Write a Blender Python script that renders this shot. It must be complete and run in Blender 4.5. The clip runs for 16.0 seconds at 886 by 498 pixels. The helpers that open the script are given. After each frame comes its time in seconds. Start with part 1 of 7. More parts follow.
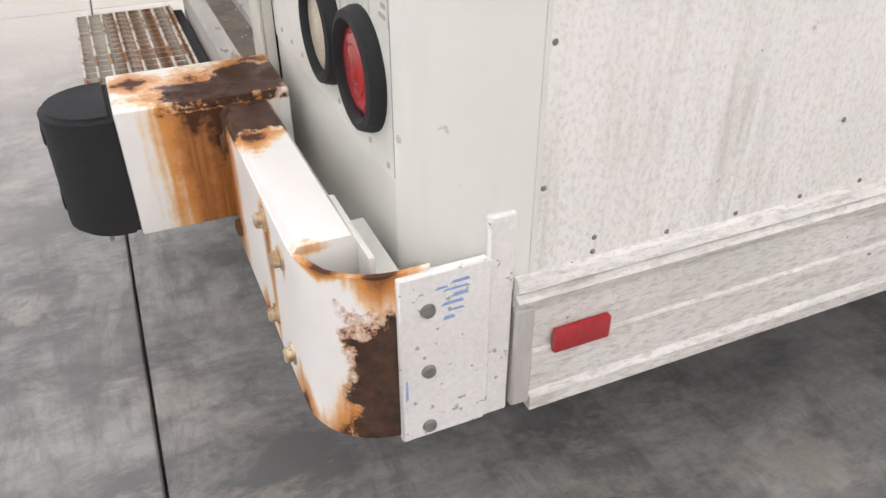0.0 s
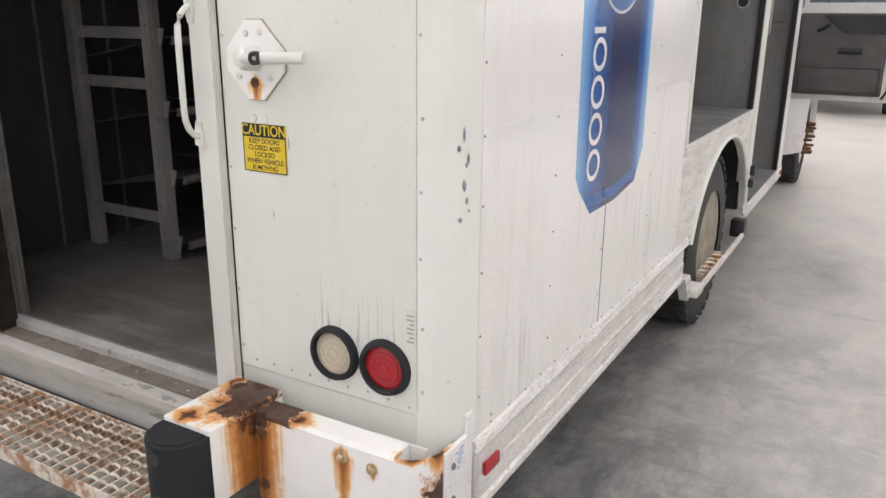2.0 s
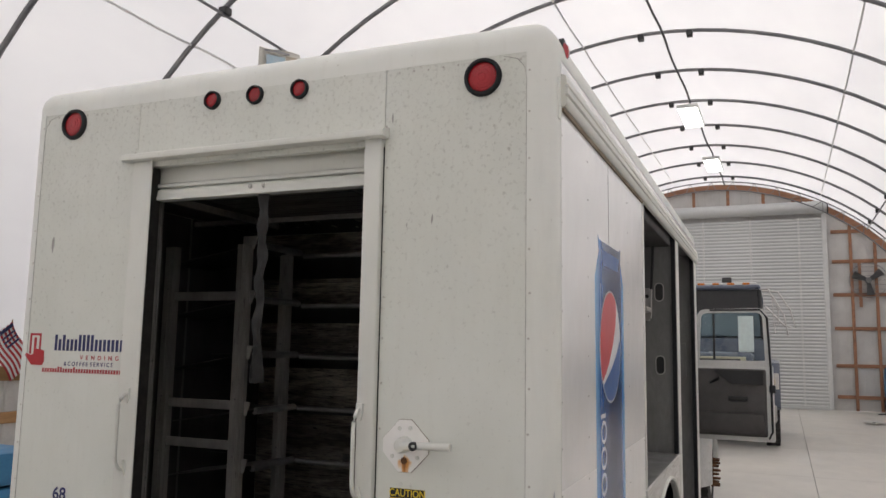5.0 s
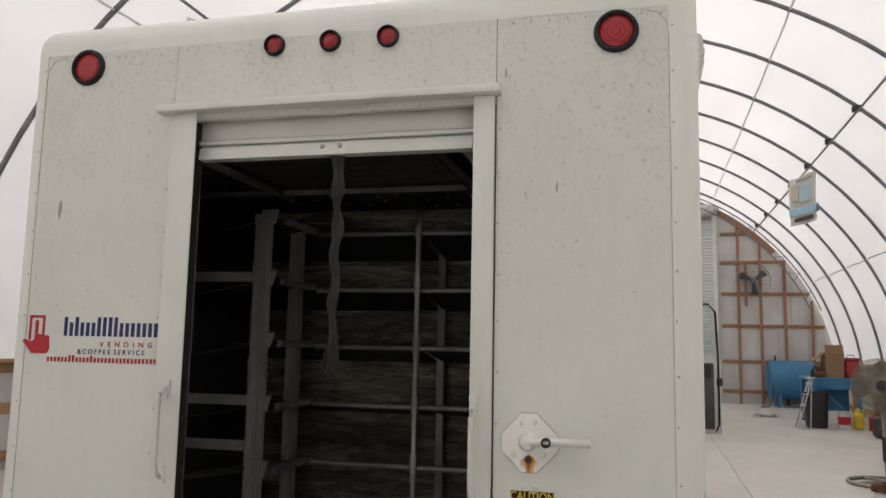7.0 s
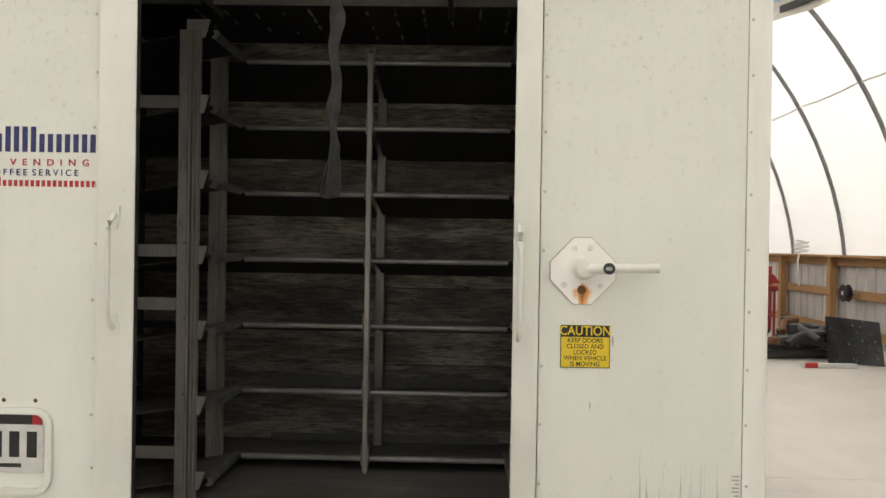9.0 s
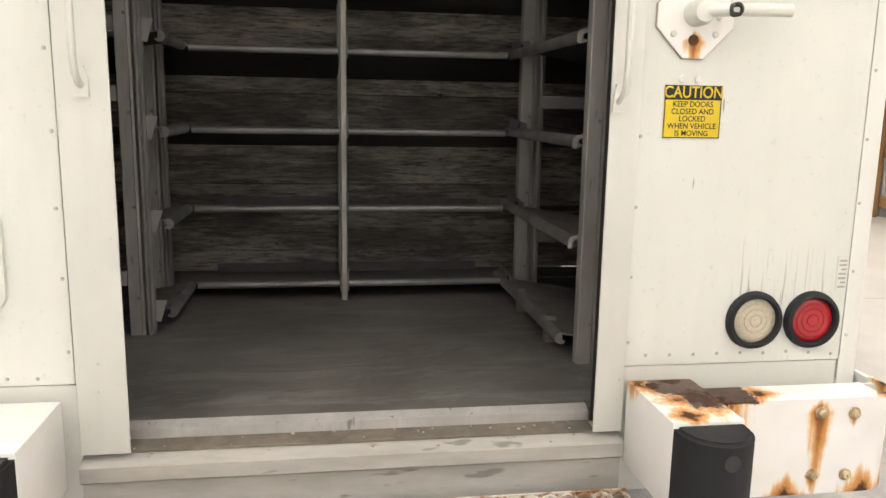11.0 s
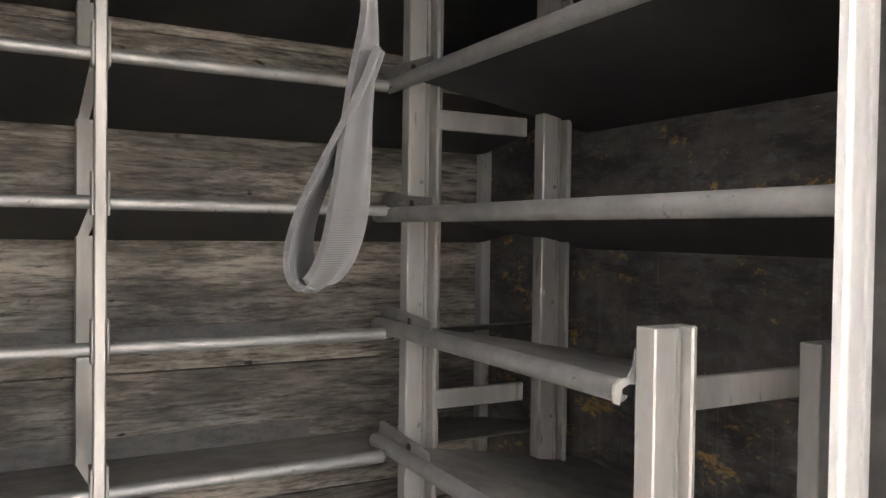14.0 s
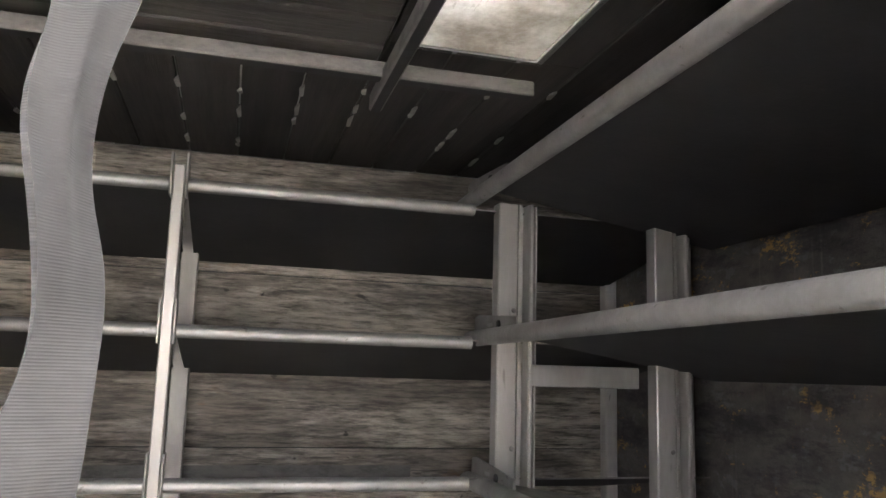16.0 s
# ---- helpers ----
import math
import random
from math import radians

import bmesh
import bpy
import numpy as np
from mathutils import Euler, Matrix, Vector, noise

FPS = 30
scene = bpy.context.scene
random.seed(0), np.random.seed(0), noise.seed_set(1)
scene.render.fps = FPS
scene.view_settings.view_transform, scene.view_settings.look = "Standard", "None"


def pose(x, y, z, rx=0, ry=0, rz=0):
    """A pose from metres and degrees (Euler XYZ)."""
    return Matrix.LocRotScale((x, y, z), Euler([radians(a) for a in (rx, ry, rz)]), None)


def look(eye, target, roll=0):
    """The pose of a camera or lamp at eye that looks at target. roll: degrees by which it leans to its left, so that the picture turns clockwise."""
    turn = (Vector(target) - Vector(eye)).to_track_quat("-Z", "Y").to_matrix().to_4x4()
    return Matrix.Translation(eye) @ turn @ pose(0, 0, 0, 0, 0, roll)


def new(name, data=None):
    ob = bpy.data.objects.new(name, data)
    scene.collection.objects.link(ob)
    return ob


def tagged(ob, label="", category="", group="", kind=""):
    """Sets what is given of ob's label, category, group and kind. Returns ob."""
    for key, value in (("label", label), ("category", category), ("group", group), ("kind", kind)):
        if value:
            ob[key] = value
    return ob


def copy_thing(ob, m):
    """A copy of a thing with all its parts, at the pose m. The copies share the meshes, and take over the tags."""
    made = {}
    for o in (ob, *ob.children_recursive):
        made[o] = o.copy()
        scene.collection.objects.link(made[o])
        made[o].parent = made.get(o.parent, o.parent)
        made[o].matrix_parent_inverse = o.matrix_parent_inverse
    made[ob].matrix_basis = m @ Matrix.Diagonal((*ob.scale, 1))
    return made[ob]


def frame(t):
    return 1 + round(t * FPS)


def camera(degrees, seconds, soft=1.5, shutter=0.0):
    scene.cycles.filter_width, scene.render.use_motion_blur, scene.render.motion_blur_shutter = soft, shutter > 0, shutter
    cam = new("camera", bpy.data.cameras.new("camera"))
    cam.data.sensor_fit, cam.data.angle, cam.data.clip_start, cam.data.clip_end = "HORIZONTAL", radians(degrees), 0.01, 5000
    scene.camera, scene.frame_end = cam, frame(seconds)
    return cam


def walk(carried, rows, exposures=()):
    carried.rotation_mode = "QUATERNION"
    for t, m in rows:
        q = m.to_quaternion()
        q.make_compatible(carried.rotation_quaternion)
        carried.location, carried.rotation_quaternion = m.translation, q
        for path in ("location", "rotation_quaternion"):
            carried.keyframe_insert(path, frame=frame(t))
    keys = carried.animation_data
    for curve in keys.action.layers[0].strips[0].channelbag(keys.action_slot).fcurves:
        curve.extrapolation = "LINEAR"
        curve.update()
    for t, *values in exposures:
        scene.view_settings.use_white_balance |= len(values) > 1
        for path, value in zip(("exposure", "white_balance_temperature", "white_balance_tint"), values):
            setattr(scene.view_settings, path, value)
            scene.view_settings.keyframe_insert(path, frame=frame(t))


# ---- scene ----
cam = camera(59.4, 16.0)
EXPOSURES = [
    (0.0, 1.52, 6320, 10), (0.5, 1.6, 6320, 10), (1.0, 1.42, 6320, 10), (2.0, 1.37, 6320, 10), (2.5, 1.32, 6280, 10), (3.0, 1.1, 6330, 10), (3.5, 0.82, 6380, 10), (4.5, 0.5, 6420, 9), (5.0, 0.42, 6460, 9), (7.5, 0.54, 6720, 6), (8.0, 0.76, 6900, 5),
    (9.0, 1.14, 6980, 4), (11.5, 1.8, 6900, 7), (12.0, 1.78, 6820, 7), (12.5, 1.72, 6750, 8), (13.0, 2.5, 6680, 9), (13.5, 3.2, 6650, 9), (14.0, 3.85, 6640, 9), (14.5, 4.02, 6600, 9), (16.0, 4.05, 6420, 10),
]
PATH = [
    (0, (-0.233, -1.731, 1.078), (0.434, -0.211, -0.038), -0.1),
    (0.5, (-0.487, -1.635, 1.175), (0.529, -0.321, 0.061), -0.1),
    (1, (-0.766, -1.691, 1.309), (0.567, -0.586, 0.307), 0.2),
    (1.5, (-1.01, -1.774, 1.421), (0.491, -0.773, 0.557), 0.4),
    (2, (-1.276, -1.879, 1.518), (0.383, -0.92, 0.945), 0.5),
    (2.4, (-1.495, -1.904, 1.563), (0.237, -0.982, 1.172), 0.1),
    (2.5, (-1.545, -1.901, 1.589), (0.204, -0.999, 1.232), 0.9),
    (3, (-1.79, -1.918, 1.659), (0.071, -1.197, 1.528), 1.0),
    (3.5, (-1.996, -1.971, 1.696), (-0.116, -1.291, 1.735), 0.6),
    (4, (-2.172, -1.987, 1.721), (-0.301, -1.29, 1.845), 0.6),
    (4.5, (-2.241, -1.932, 1.746), (-0.402, -1.174, 1.956), 0.8),
    (5, (-2.346, -1.785, 1.748), (-0.517, -1.014, 1.998), 1.0),
    (5.2, (-2.39, -1.719, 1.741), (-0.564, -0.943, 1.994), 1.2),
    (7.3, (-2.263, -0.843, 1.687), (-0.317, -0.428, 1.932), 1.1),
    (7.5, (-2.253, -0.750, 1.676), (-0.298, -0.378, 1.919), 1.1),
    (8, (-2.155, -0.609, 1.613), (-0.189, -0.285, 1.836), 1.1),
    (8.5, (-2.011, -0.500, 1.541), (-0.020, -0.318, 1.657), 0.9),
    (9, (-1.953, -0.373, 1.486), (0.047, -0.325, 1.475), 0.9),
    (9.2, (-1.942, -0.298, 1.468), (0.057, -0.285, 1.411), 0.8),
    (11.3, (-1.389, 0.088, 1.228), (0.535, -0.27, 0.816), 1.0),
    (11.5, (-1.28, 0.11, 1.237), (0.621, -0.356, 0.823), 0.9),
    (12, (-1.025, 0.166, 1.306), (0.723, -0.719, 0.903), 0.7),
    (12.5, (-0.754, 0.164, 1.348), (0.977, -0.762, 0.968), 0.6),
    (13, (-0.519, 0.11, 1.432), (1.221, -0.829, 1.135), 0.6),
    (13.5, (-0.417, 0.115, 1.526), (1.337, -0.825, 1.321), 0.6),
    (14, (-0.356, 0.128, 1.637), (1.401, -0.826, 1.595), 0.8),
    (14.5, (-0.329, 0.056, 1.694), (1.405, -0.94, 1.737), 1.0),
    (15, (-0.257, -0.035, 1.781), (1.468, -1.042, 1.893), 1.2),
    (15.2, (-0.257, -0.09, 1.804), (1.554, -0.926, 1.945), 1.1),
    (15.5, (-0.258, -0.107, 1.842), (1.635, -0.727, 2.019), 1.4),
    (16, (-0.289, -0.107, 1.885), (1.618, -0.617, 2.206), 1.7),
]
walk(cam, [(t, look(eye, target, roll)) for t, eye, target, roll in PATH], EXPOSURES)

# ---- daylight: a bright overcast sky that comes through the white fabric roof ----
world = bpy.data.worlds.new("overcast_sky")
scene.world = world
world.use_nodes = True
wn = world.node_tree
sky = wn.nodes.new("ShaderNodeTexSky")
sky.sky_type = "NISHITA"
sky.sun_disc = False
sky.sun_elevation, sky.sun_rotation = radians(86), radians(190)
sky.air_density, sky.dust_density, sky.ozone_density = 1.0, 9.0, 1.0
wn.nodes["Background"].inputs["Strength"].default_value = 0.15
wn.links.new(sky.outputs[0], wn.nodes["Background"].inputs["Color"])
sun = new("sun", bpy.data.lights.new("sun", "SUN"))
sun.data.energy, sun.data.angle, sun.data.color = 2.1, radians(100), (1.0, 0.96, 0.9)
sun.matrix_world = look((0, 0, 20), (0.2, 0.1, 9.0))

# ---- materials ----
def material(name):
    m = bpy.data.materials.new(name)
    m.use_nodes = True
    return m, m.node_tree, m.node_tree.nodes["Principled BSDF"]


def node(nt, kind, **inputs):
    n = nt.nodes.new("ShaderNode" + kind)
    for key, value in inputs.items():
        sock = n.inputs[key.replace("_", " ")]
        if isinstance(value, bpy.types.NodeSocket):
            nt.links.new(value, sock)
        else:
            sock.default_value = value
    return n


def coords(nt, scale=(1, 1, 1), offset=(0, 0, 0)):
    tc = nt.nodes.new("ShaderNodeTexCoord")
    mp = node(nt, "Mapping", Vector=tc.outputs["Object"], Scale=scale, Location=offset)
    return mp.outputs[0]


def grain(nt, vec, scale, detail=5, rough=0.6, distort=0.0):
    return node(nt, "TexNoise", Vector=vec, Scale=scale, Detail=detail, Roughness=rough, Distortion=distort).outputs["Fac"]


def ramp(nt, fac, lo, hi, a=0.0, b=1.0):
    return node(nt, "MapRange", Value=fac, From_Min=lo, From_Max=hi, To_Min=a, To_Max=b).outputs[0]


def blend(nt, fac, a, b, how="MIX"):
    n = nt.nodes.new("ShaderNodeMix")
    n.data_type, n.blend_type = "RGBA", how
    n.clamp_factor = True
    for sock, value in ((n.inputs[0], fac), (n.inputs[6], a), (n.inputs[7], b)):
        if isinstance(value, bpy.types.NodeSocket):
            nt.links.new(value, sock)
        elif isinstance(value, tuple):
            sock.default_value = (*value, 1.0)
        else:
            sock.default_value = value
    return n.outputs[2]


def calc(nt, how, a, b=0.0):
    n = nt.nodes.new("ShaderNodeMath")
    n.operation = how
    for sock, value in zip(n.inputs, (a, b)):
        if isinstance(value, bpy.types.NodeSocket):
            nt.links.new(value, sock)
        else:
            sock.default_value = value
    return n.outputs[0]


def finish(nt, bsdf, colour, rough, height=None, strength=0.2, distance=0.01):
    nt.links.new(colour, bsdf.inputs["Base Color"])
    if isinstance(rough, bpy.types.NodeSocket):
        nt.links.new(rough, bsdf.inputs["Roughness"])
    else:
        bsdf.inputs["Roughness"].default_value = rough
    if height is not None:
        bump = node(nt, "Bump", Strength=strength, Distance=distance, Height=height)
        nt.links.new(bump.outputs[0], bsdf.inputs["Normal"])


def surface(name, a, b, scale=3.0, fine=60.0, rough=0.5, metal=0.0, bump=0.15, stretch=(1, 1, 1), lo=0.35, hi=0.65, fleck=None, vary=0.0):
    """A worn surface: two colours in large patches, a fine grain, and flecks if given."""
    m, nt, p = material(name)
    v = coords(nt, stretch)
    big = ramp(nt, grain(nt, v, scale, 6), lo, hi)
    small = grain(nt, v, fine, 4)
    c = blend(nt, big, a, b)
    c = blend(nt, ramp(nt, small, 0.3, 0.7, 0.0, 0.35), c, tuple(x * 0.6 for x in a))
    if fleck:
        c = blend(nt, ramp(nt, grain(nt, v, fine * 0.55, 2), fleck[0], fleck[0] + 0.05, 0, fleck[2]), c, fleck[1])
    if vary:
        info = nt.nodes.new("ShaderNodeObjectInfo")
        c = blend(nt, ramp(nt, info.outputs["Random"], 0, 1, 0, vary), c, tuple(x * 0.35 for x in a))
    p.inputs["Metallic"].default_value = metal
    finish(nt, p, c, ramp(nt, big, 0, 1, rough - 0.08, min(1, rough + 0.12)), small, bump, 0.004)
    return m


def plain(name, colour, rough=0.5, metal=0.0):
    m, nt, p = material(name)
    c = blend(nt, ramp(nt, grain(nt, coords(nt), 25, 5), 0.35, 0.7, 0, 0.3), colour, tuple(x * 0.7 for x in colour))
    p.inputs["Metallic"].default_value = metal
    finish(nt, p, c, rough)
    return m


def enamel(name, a, b, rough=0.4):
    """Smooth old enamel: soft clouds of tone, a few dark pits, slight ripple."""
    m, nt, p = material(name)
    v = coords(nt)
    c = blend(nt, ramp(nt, grain(nt, v, 2.2, 5), 0.35, 0.65), a, b)
    c = blend(nt, ramp(nt, grain(nt, v, 55, 3, 0.6), 0.70, 0.75, 0, 0.45), c, (0.33, 0.31, 0.26))
    c = blend(nt, ramp(nt, grain(nt, coords(nt, (9, 9, 1.2)), 2.4, 6), 0.52, 0.8, 0, 0.14), c, (0.46, 0.44, 0.37))
    finish(nt, p, c, ramp(nt, grain(nt, v, 8, 4), 0.3, 0.7, rough - 0.07, rough + 0.1), grain(nt, v, 6, 3), 0.1, 0.008)
    return m


def rear_paint():
    """Old white paint: faint grey mould specks that grow denser towards the roof, and soft yellowing."""
    m, nt, p = material("rear_white_paint")
    v = coords(nt)
    c = blend(nt, ramp(nt, grain(nt, v, 1.6, 4), 0.35, 0.65), (0.765, 0.78, 0.725), (0.72, 0.735, 0.67))
    z = node(nt, "SeparateXYZ", Vector=v).outputs[2]
    dense = ramp(nt, z, 1.3, 2.7, 0.0, 0.09)
    speck = calc(nt, "ADD", grain(nt, v, 60, 6, 0.62), dense)
    cloud = ramp(nt, grain(nt, v, 3.5, 5, 0.6), 0.35, 0.7, 0.25, 1.0)
    c = blend(nt, calc(nt, "MULTIPLY", ramp(nt, speck, 0.61, 0.78, 0, 0.6), cloud), c, (0.26, 0.25, 0.2))
    c = blend(nt, calc(nt, "MULTIPLY", cloud, ramp(nt, z, 1.0, 2.7, 0.0, 0.24)), c, (0.42, 0.42, 0.37))
    film = ramp(nt, grain(nt, coords(nt, (9, 9, 1.2)), 2.0, 6), 0.5, 0.8, 0, 0.1)
    c = blend(nt, film, c, (0.46, 0.44, 0.37))
    sep = node(nt, "SeparateXYZ", Vector=v)
    band = calc(nt, "MULTIPLY", ramp(nt, calc(nt, "ADD", z, calc(nt, "MULTIPLY", grain(nt, coords(nt, (1, 9, 0.1)), 1.0, 3), 0.16)), 1.05, 0.93), calc(nt, "MULTIPLY", calc(nt, "MULTIPLY", ramp(nt, sep.outputs[1], -0.80, -0.83), ramp(nt, sep.outputs[1], -1.05, -1.02)), ramp(nt, z, 0.80, 0.84)))
    drip = ramp(nt, grain(nt, coords(nt, (1, 120, 5.5)), 1.0, 3, 0.6), 0.55, 0.68, 0, 0.6)
    c = blend(nt, calc(nt, "MULTIPLY", band, drip), c, (0.1, 0.09, 0.07))
    scuff = ramp(nt, grain(nt, coords(nt, (1, 26, 5), (0, 3, 1)), 1.0, 2, 0.5), 0.735, 0.75, 0, 0.7)
    c = blend(nt, scuff, c, (0.16, 0.15, 0.13))
    finish(nt, p, c, ramp(nt, grain(nt, v, 8, 5), 0.3, 0.7, 0.34, 0.5), grain(nt, v, 5, 3), 0.12, 0.01)
    return m


def side_paint():
    """White side panel with grey run-off streaks and road dirt thickening towards the sill."""
    m, nt, p = material("side_white_paint")
    v = coords(nt)
    z = node(nt, "SeparateXYZ", Vector=v).outputs[2]
    low = calc(nt, "POWER", ramp(nt, z, 2.3, 0.55, 0.0, 1.0), 2.4)
    c = blend(nt, ramp(nt, grain(nt, v, 1.3, 4), 0.35, 0.65), (0.905, 0.905, 0.885), (0.87, 0.87, 0.85))
    streak = grain(nt, coords(nt, (17, 17, 1.3), (3, 0, 0)), 1.7, 8, 0.72, 0.4)
    mask = calc(nt, "MULTIPLY", ramp(nt, streak, 0.47, 0.66), calc(nt, "MULTIPLY", low, calc(nt, "MULTIPLY", ramp(nt, grain(nt, v, 2.4, 4), 0.4, 0.65), 0.66)))
    c = blend(nt, mask, c, (0.33, 0.31, 0.235))
    c = blend(nt, calc(nt, "MULTIPLY", low, ramp(nt, grain(nt, v, 3.1, 5), 0.35, 0.7, 0.05, 0.3)), c, (0.62, 0.585, 0.47))
    mottle = grain(nt, coords(nt, (1, 1, 0.7)), 170, 4, 0.7)
    mm = calc(nt, "MULTIPLY", ramp(nt, mottle, 0.47, 0.62), calc(nt, "MULTIPLY", low, 0.42))
    c = blend(nt, mm, c, (0.44, 0.42, 0.36))
    spot = calc(nt, "MULTIPLY", ramp(nt, grain(nt, v, 48, 4, 0.7), 0.68, 0.73), calc(nt, "MULTIPLY", low, 0.7))
    c = blend(nt, spot, c, (0.2, 0.18, 0.14))
    p.inputs["Coat Weight"].default_value = 0.4
    p.inputs["Coat Roughness"].default_value = 0.17
    p.inputs["Coat IOR"].default_value = 1.5
    finish(nt, p, c, ramp(nt, low, 0, 1, 0.16, 0.6), grain(nt, v, 2.2, 3), 0.35, 0.02)
    return m


def grubby_paint():
    """Skirt and rails: white paint under dark grey spatter and chips."""
    m, nt, p = material("grubby_white_paint")
    v = coords(nt)
    c = blend(nt, ramp(nt, grain(nt, v, 4, 5), 0.35, 0.65), (0.82, 0.81, 0.775), (0.7, 0.69, 0.65))
    c = blend(nt, ramp(nt, grain(nt, coords(nt, (0.35, 1, 1.3)), 150, 7, 0.78), 0.47, 0.66, 0, 0.6), c, (0.27, 0.25, 0.21))
    c = blend(nt, ramp(nt, grain(nt, coords(nt, (0.12, 1, 1)), 40, 6, 0.7), 0.5, 0.68, 0, 0.6), c, (0.36, 0.335, 0.285))
    c = blend(nt, ramp(nt, grain(nt, v, 46, 6, 0.75), 0.66, 0.69, 0, 0.9), c, (0.12, 0.09, 0.07))
    finish(nt, p, c, 0.6, grain(nt, v, 60, 4), 0.3, 0.004)
    return m


def rusted_paint(name, spots, bare=()):
    """White enamel with rust round given places (x, y, z, reach, run): it bleeds down as orange streaks; bare: bigger flaked
    brown patches (x, y, z, reach)."""
    m, nt, p = material(name)
    v = coords(nt)
    c = blend(nt, ramp(nt, grain(nt, v, 5, 4), 0.35, 0.65), (0.9, 0.89, 0.86), (0.83, 0.82, 0.78))
    ragged = grain(nt, v, 32, 8, 0.72)
    streaks = grain(nt, coords(nt, (60, 60, 2.0)), 1.6, 5, 0.6)
    sep = node(nt, "SeparateXYZ", Vector=v)
    stain = core = None
    for x, y, z, reach, run in spots:
        dx, dy = calc(nt, "ABSOLUTE", calc(nt, "SUBTRACT", sep.outputs[0], x)), calc(nt, "ABSOLUTE", calc(nt, "SUBTRACT", sep.outputs[1], y))
        dz = calc(nt, "SUBTRACT", sep.outputs[2], z)
        below = calc(nt, "DIVIDE", calc(nt, "MAXIMUM", calc(nt, "MULTIPLY", dz, -1.0), 0.0), run)
        above = calc(nt, "DIVIDE", calc(nt, "MAXIMUM", dz, 0.0), reach)
        flat = calc(nt, "DIVIDE", calc(nt, "ADD", dx, dy), reach)
        d = calc(nt, "ADD", flat, calc(nt, "ADD", below, above))
        s1 = ramp(nt, calc(nt, "ADD", calc(nt, "ADD", d, calc(nt, "MULTIPLY", calc(nt, "SUBTRACT", ragged, 0.5), 0.7)), calc(nt, "MULTIPLY", calc(nt, "SUBTRACT", streaks, 0.5), 1.15)), 1.22, 0.25)
        d = calc(nt, "ADD", d, calc(nt, "MULTIPLY", calc(nt, "SUBTRACT", ragged, 0.5), 1.6))
        s2 = ramp(nt, calc(nt, "ADD", d, calc(nt, "MULTIPLY", below, 6.0)), 0.55, 0.3)
        stain = s1 if stain is None else calc(nt, "MAXIMUM", stain, s1)
        core = s2 if core is None else calc(nt, "MAXIMUM", core, s2)
    if stain is not None:
        c = blend(nt, ramp(nt, stain, 0.0, 0.3, 0, 0.62), c, (0.8, 0.52, 0.2))
        c = blend(nt, ramp(nt, stain, 0.2, 0.62, 0, 0.9), c, blend(nt, ramp(nt, streaks, 0.35, 0.7), (0.66, 0.27, 0.03), (0.5, 0.15, 0.012)))
        c = blend(nt, ramp(nt, calc(nt, "ADD", stain, calc(nt, "MULTIPLY", calc(nt, "SUBTRACT", streaks, 0.5), 0.7)), 0.68, 1.05, 0, 0.85), c, (0.17, 0.045, 0.008))
        c = blend(nt, core, c, (0.075, 0.026, 0.01))
    flake = None
    for x, y, z, rx, ry, rz in bare:
        q = [calc(nt, "DIVIDE", calc(nt, "ABSOLUTE", calc(nt, "SUBTRACT", sep.outputs[k], o)), r) for k, (o, r) in enumerate(((x, rx), (y, ry), (z, rz)))]
        d = calc(nt, "MAXIMUM", calc(nt, "MAXIMUM", q[0], q[1]), q[2])
        d = calc(nt, "ADD", d, calc(nt, "MULTIPLY", calc(nt, "SUBTRACT", ragged, 0.5), 2.0))
        rim = ramp(nt, d, 1.22, 1.0)
        c = blend(nt, calc(nt, "MULTIPLY", rim, 0.95), c, (0.42, 0.13, 0.014))
        edge = calc(nt, "MULTIPLY", ramp(nt, d, 1.13, 1.09), ramp(nt, d, 0.97, 1.0))
        c = blend(nt, calc(nt, "MULTIPLY", edge, ramp(nt, grain(nt, v, 70, 4), 0.45, 0.6, 0, 0.75)), c, (0.7, 0.56, 0.36))
        f = ramp(nt, d, 1.0, 0.96)
        flake = f if flake is None else calc(nt, "MAXIMUM", flake, f)
    if flake is not None:
        brown = blend(nt, ramp(nt, grain(nt, v, 60, 6, 0.7), 0.35, 0.7), (0.028, 0.013, 0.008), (0.115, 0.052, 0.027))
        c = blend(nt, flake, c, brown)
    rough = ramp(nt, core if core is not None else ragged, 0, 1, 0.35, 0.85)
    height = calc(nt, "SUBTRACT", ramp(nt, ragged, 0, 1, 0, 0.25), flake if flake is not None else 0.0)
    finish(nt, p, c, rough, height, 0.5, 0.004)
    return m


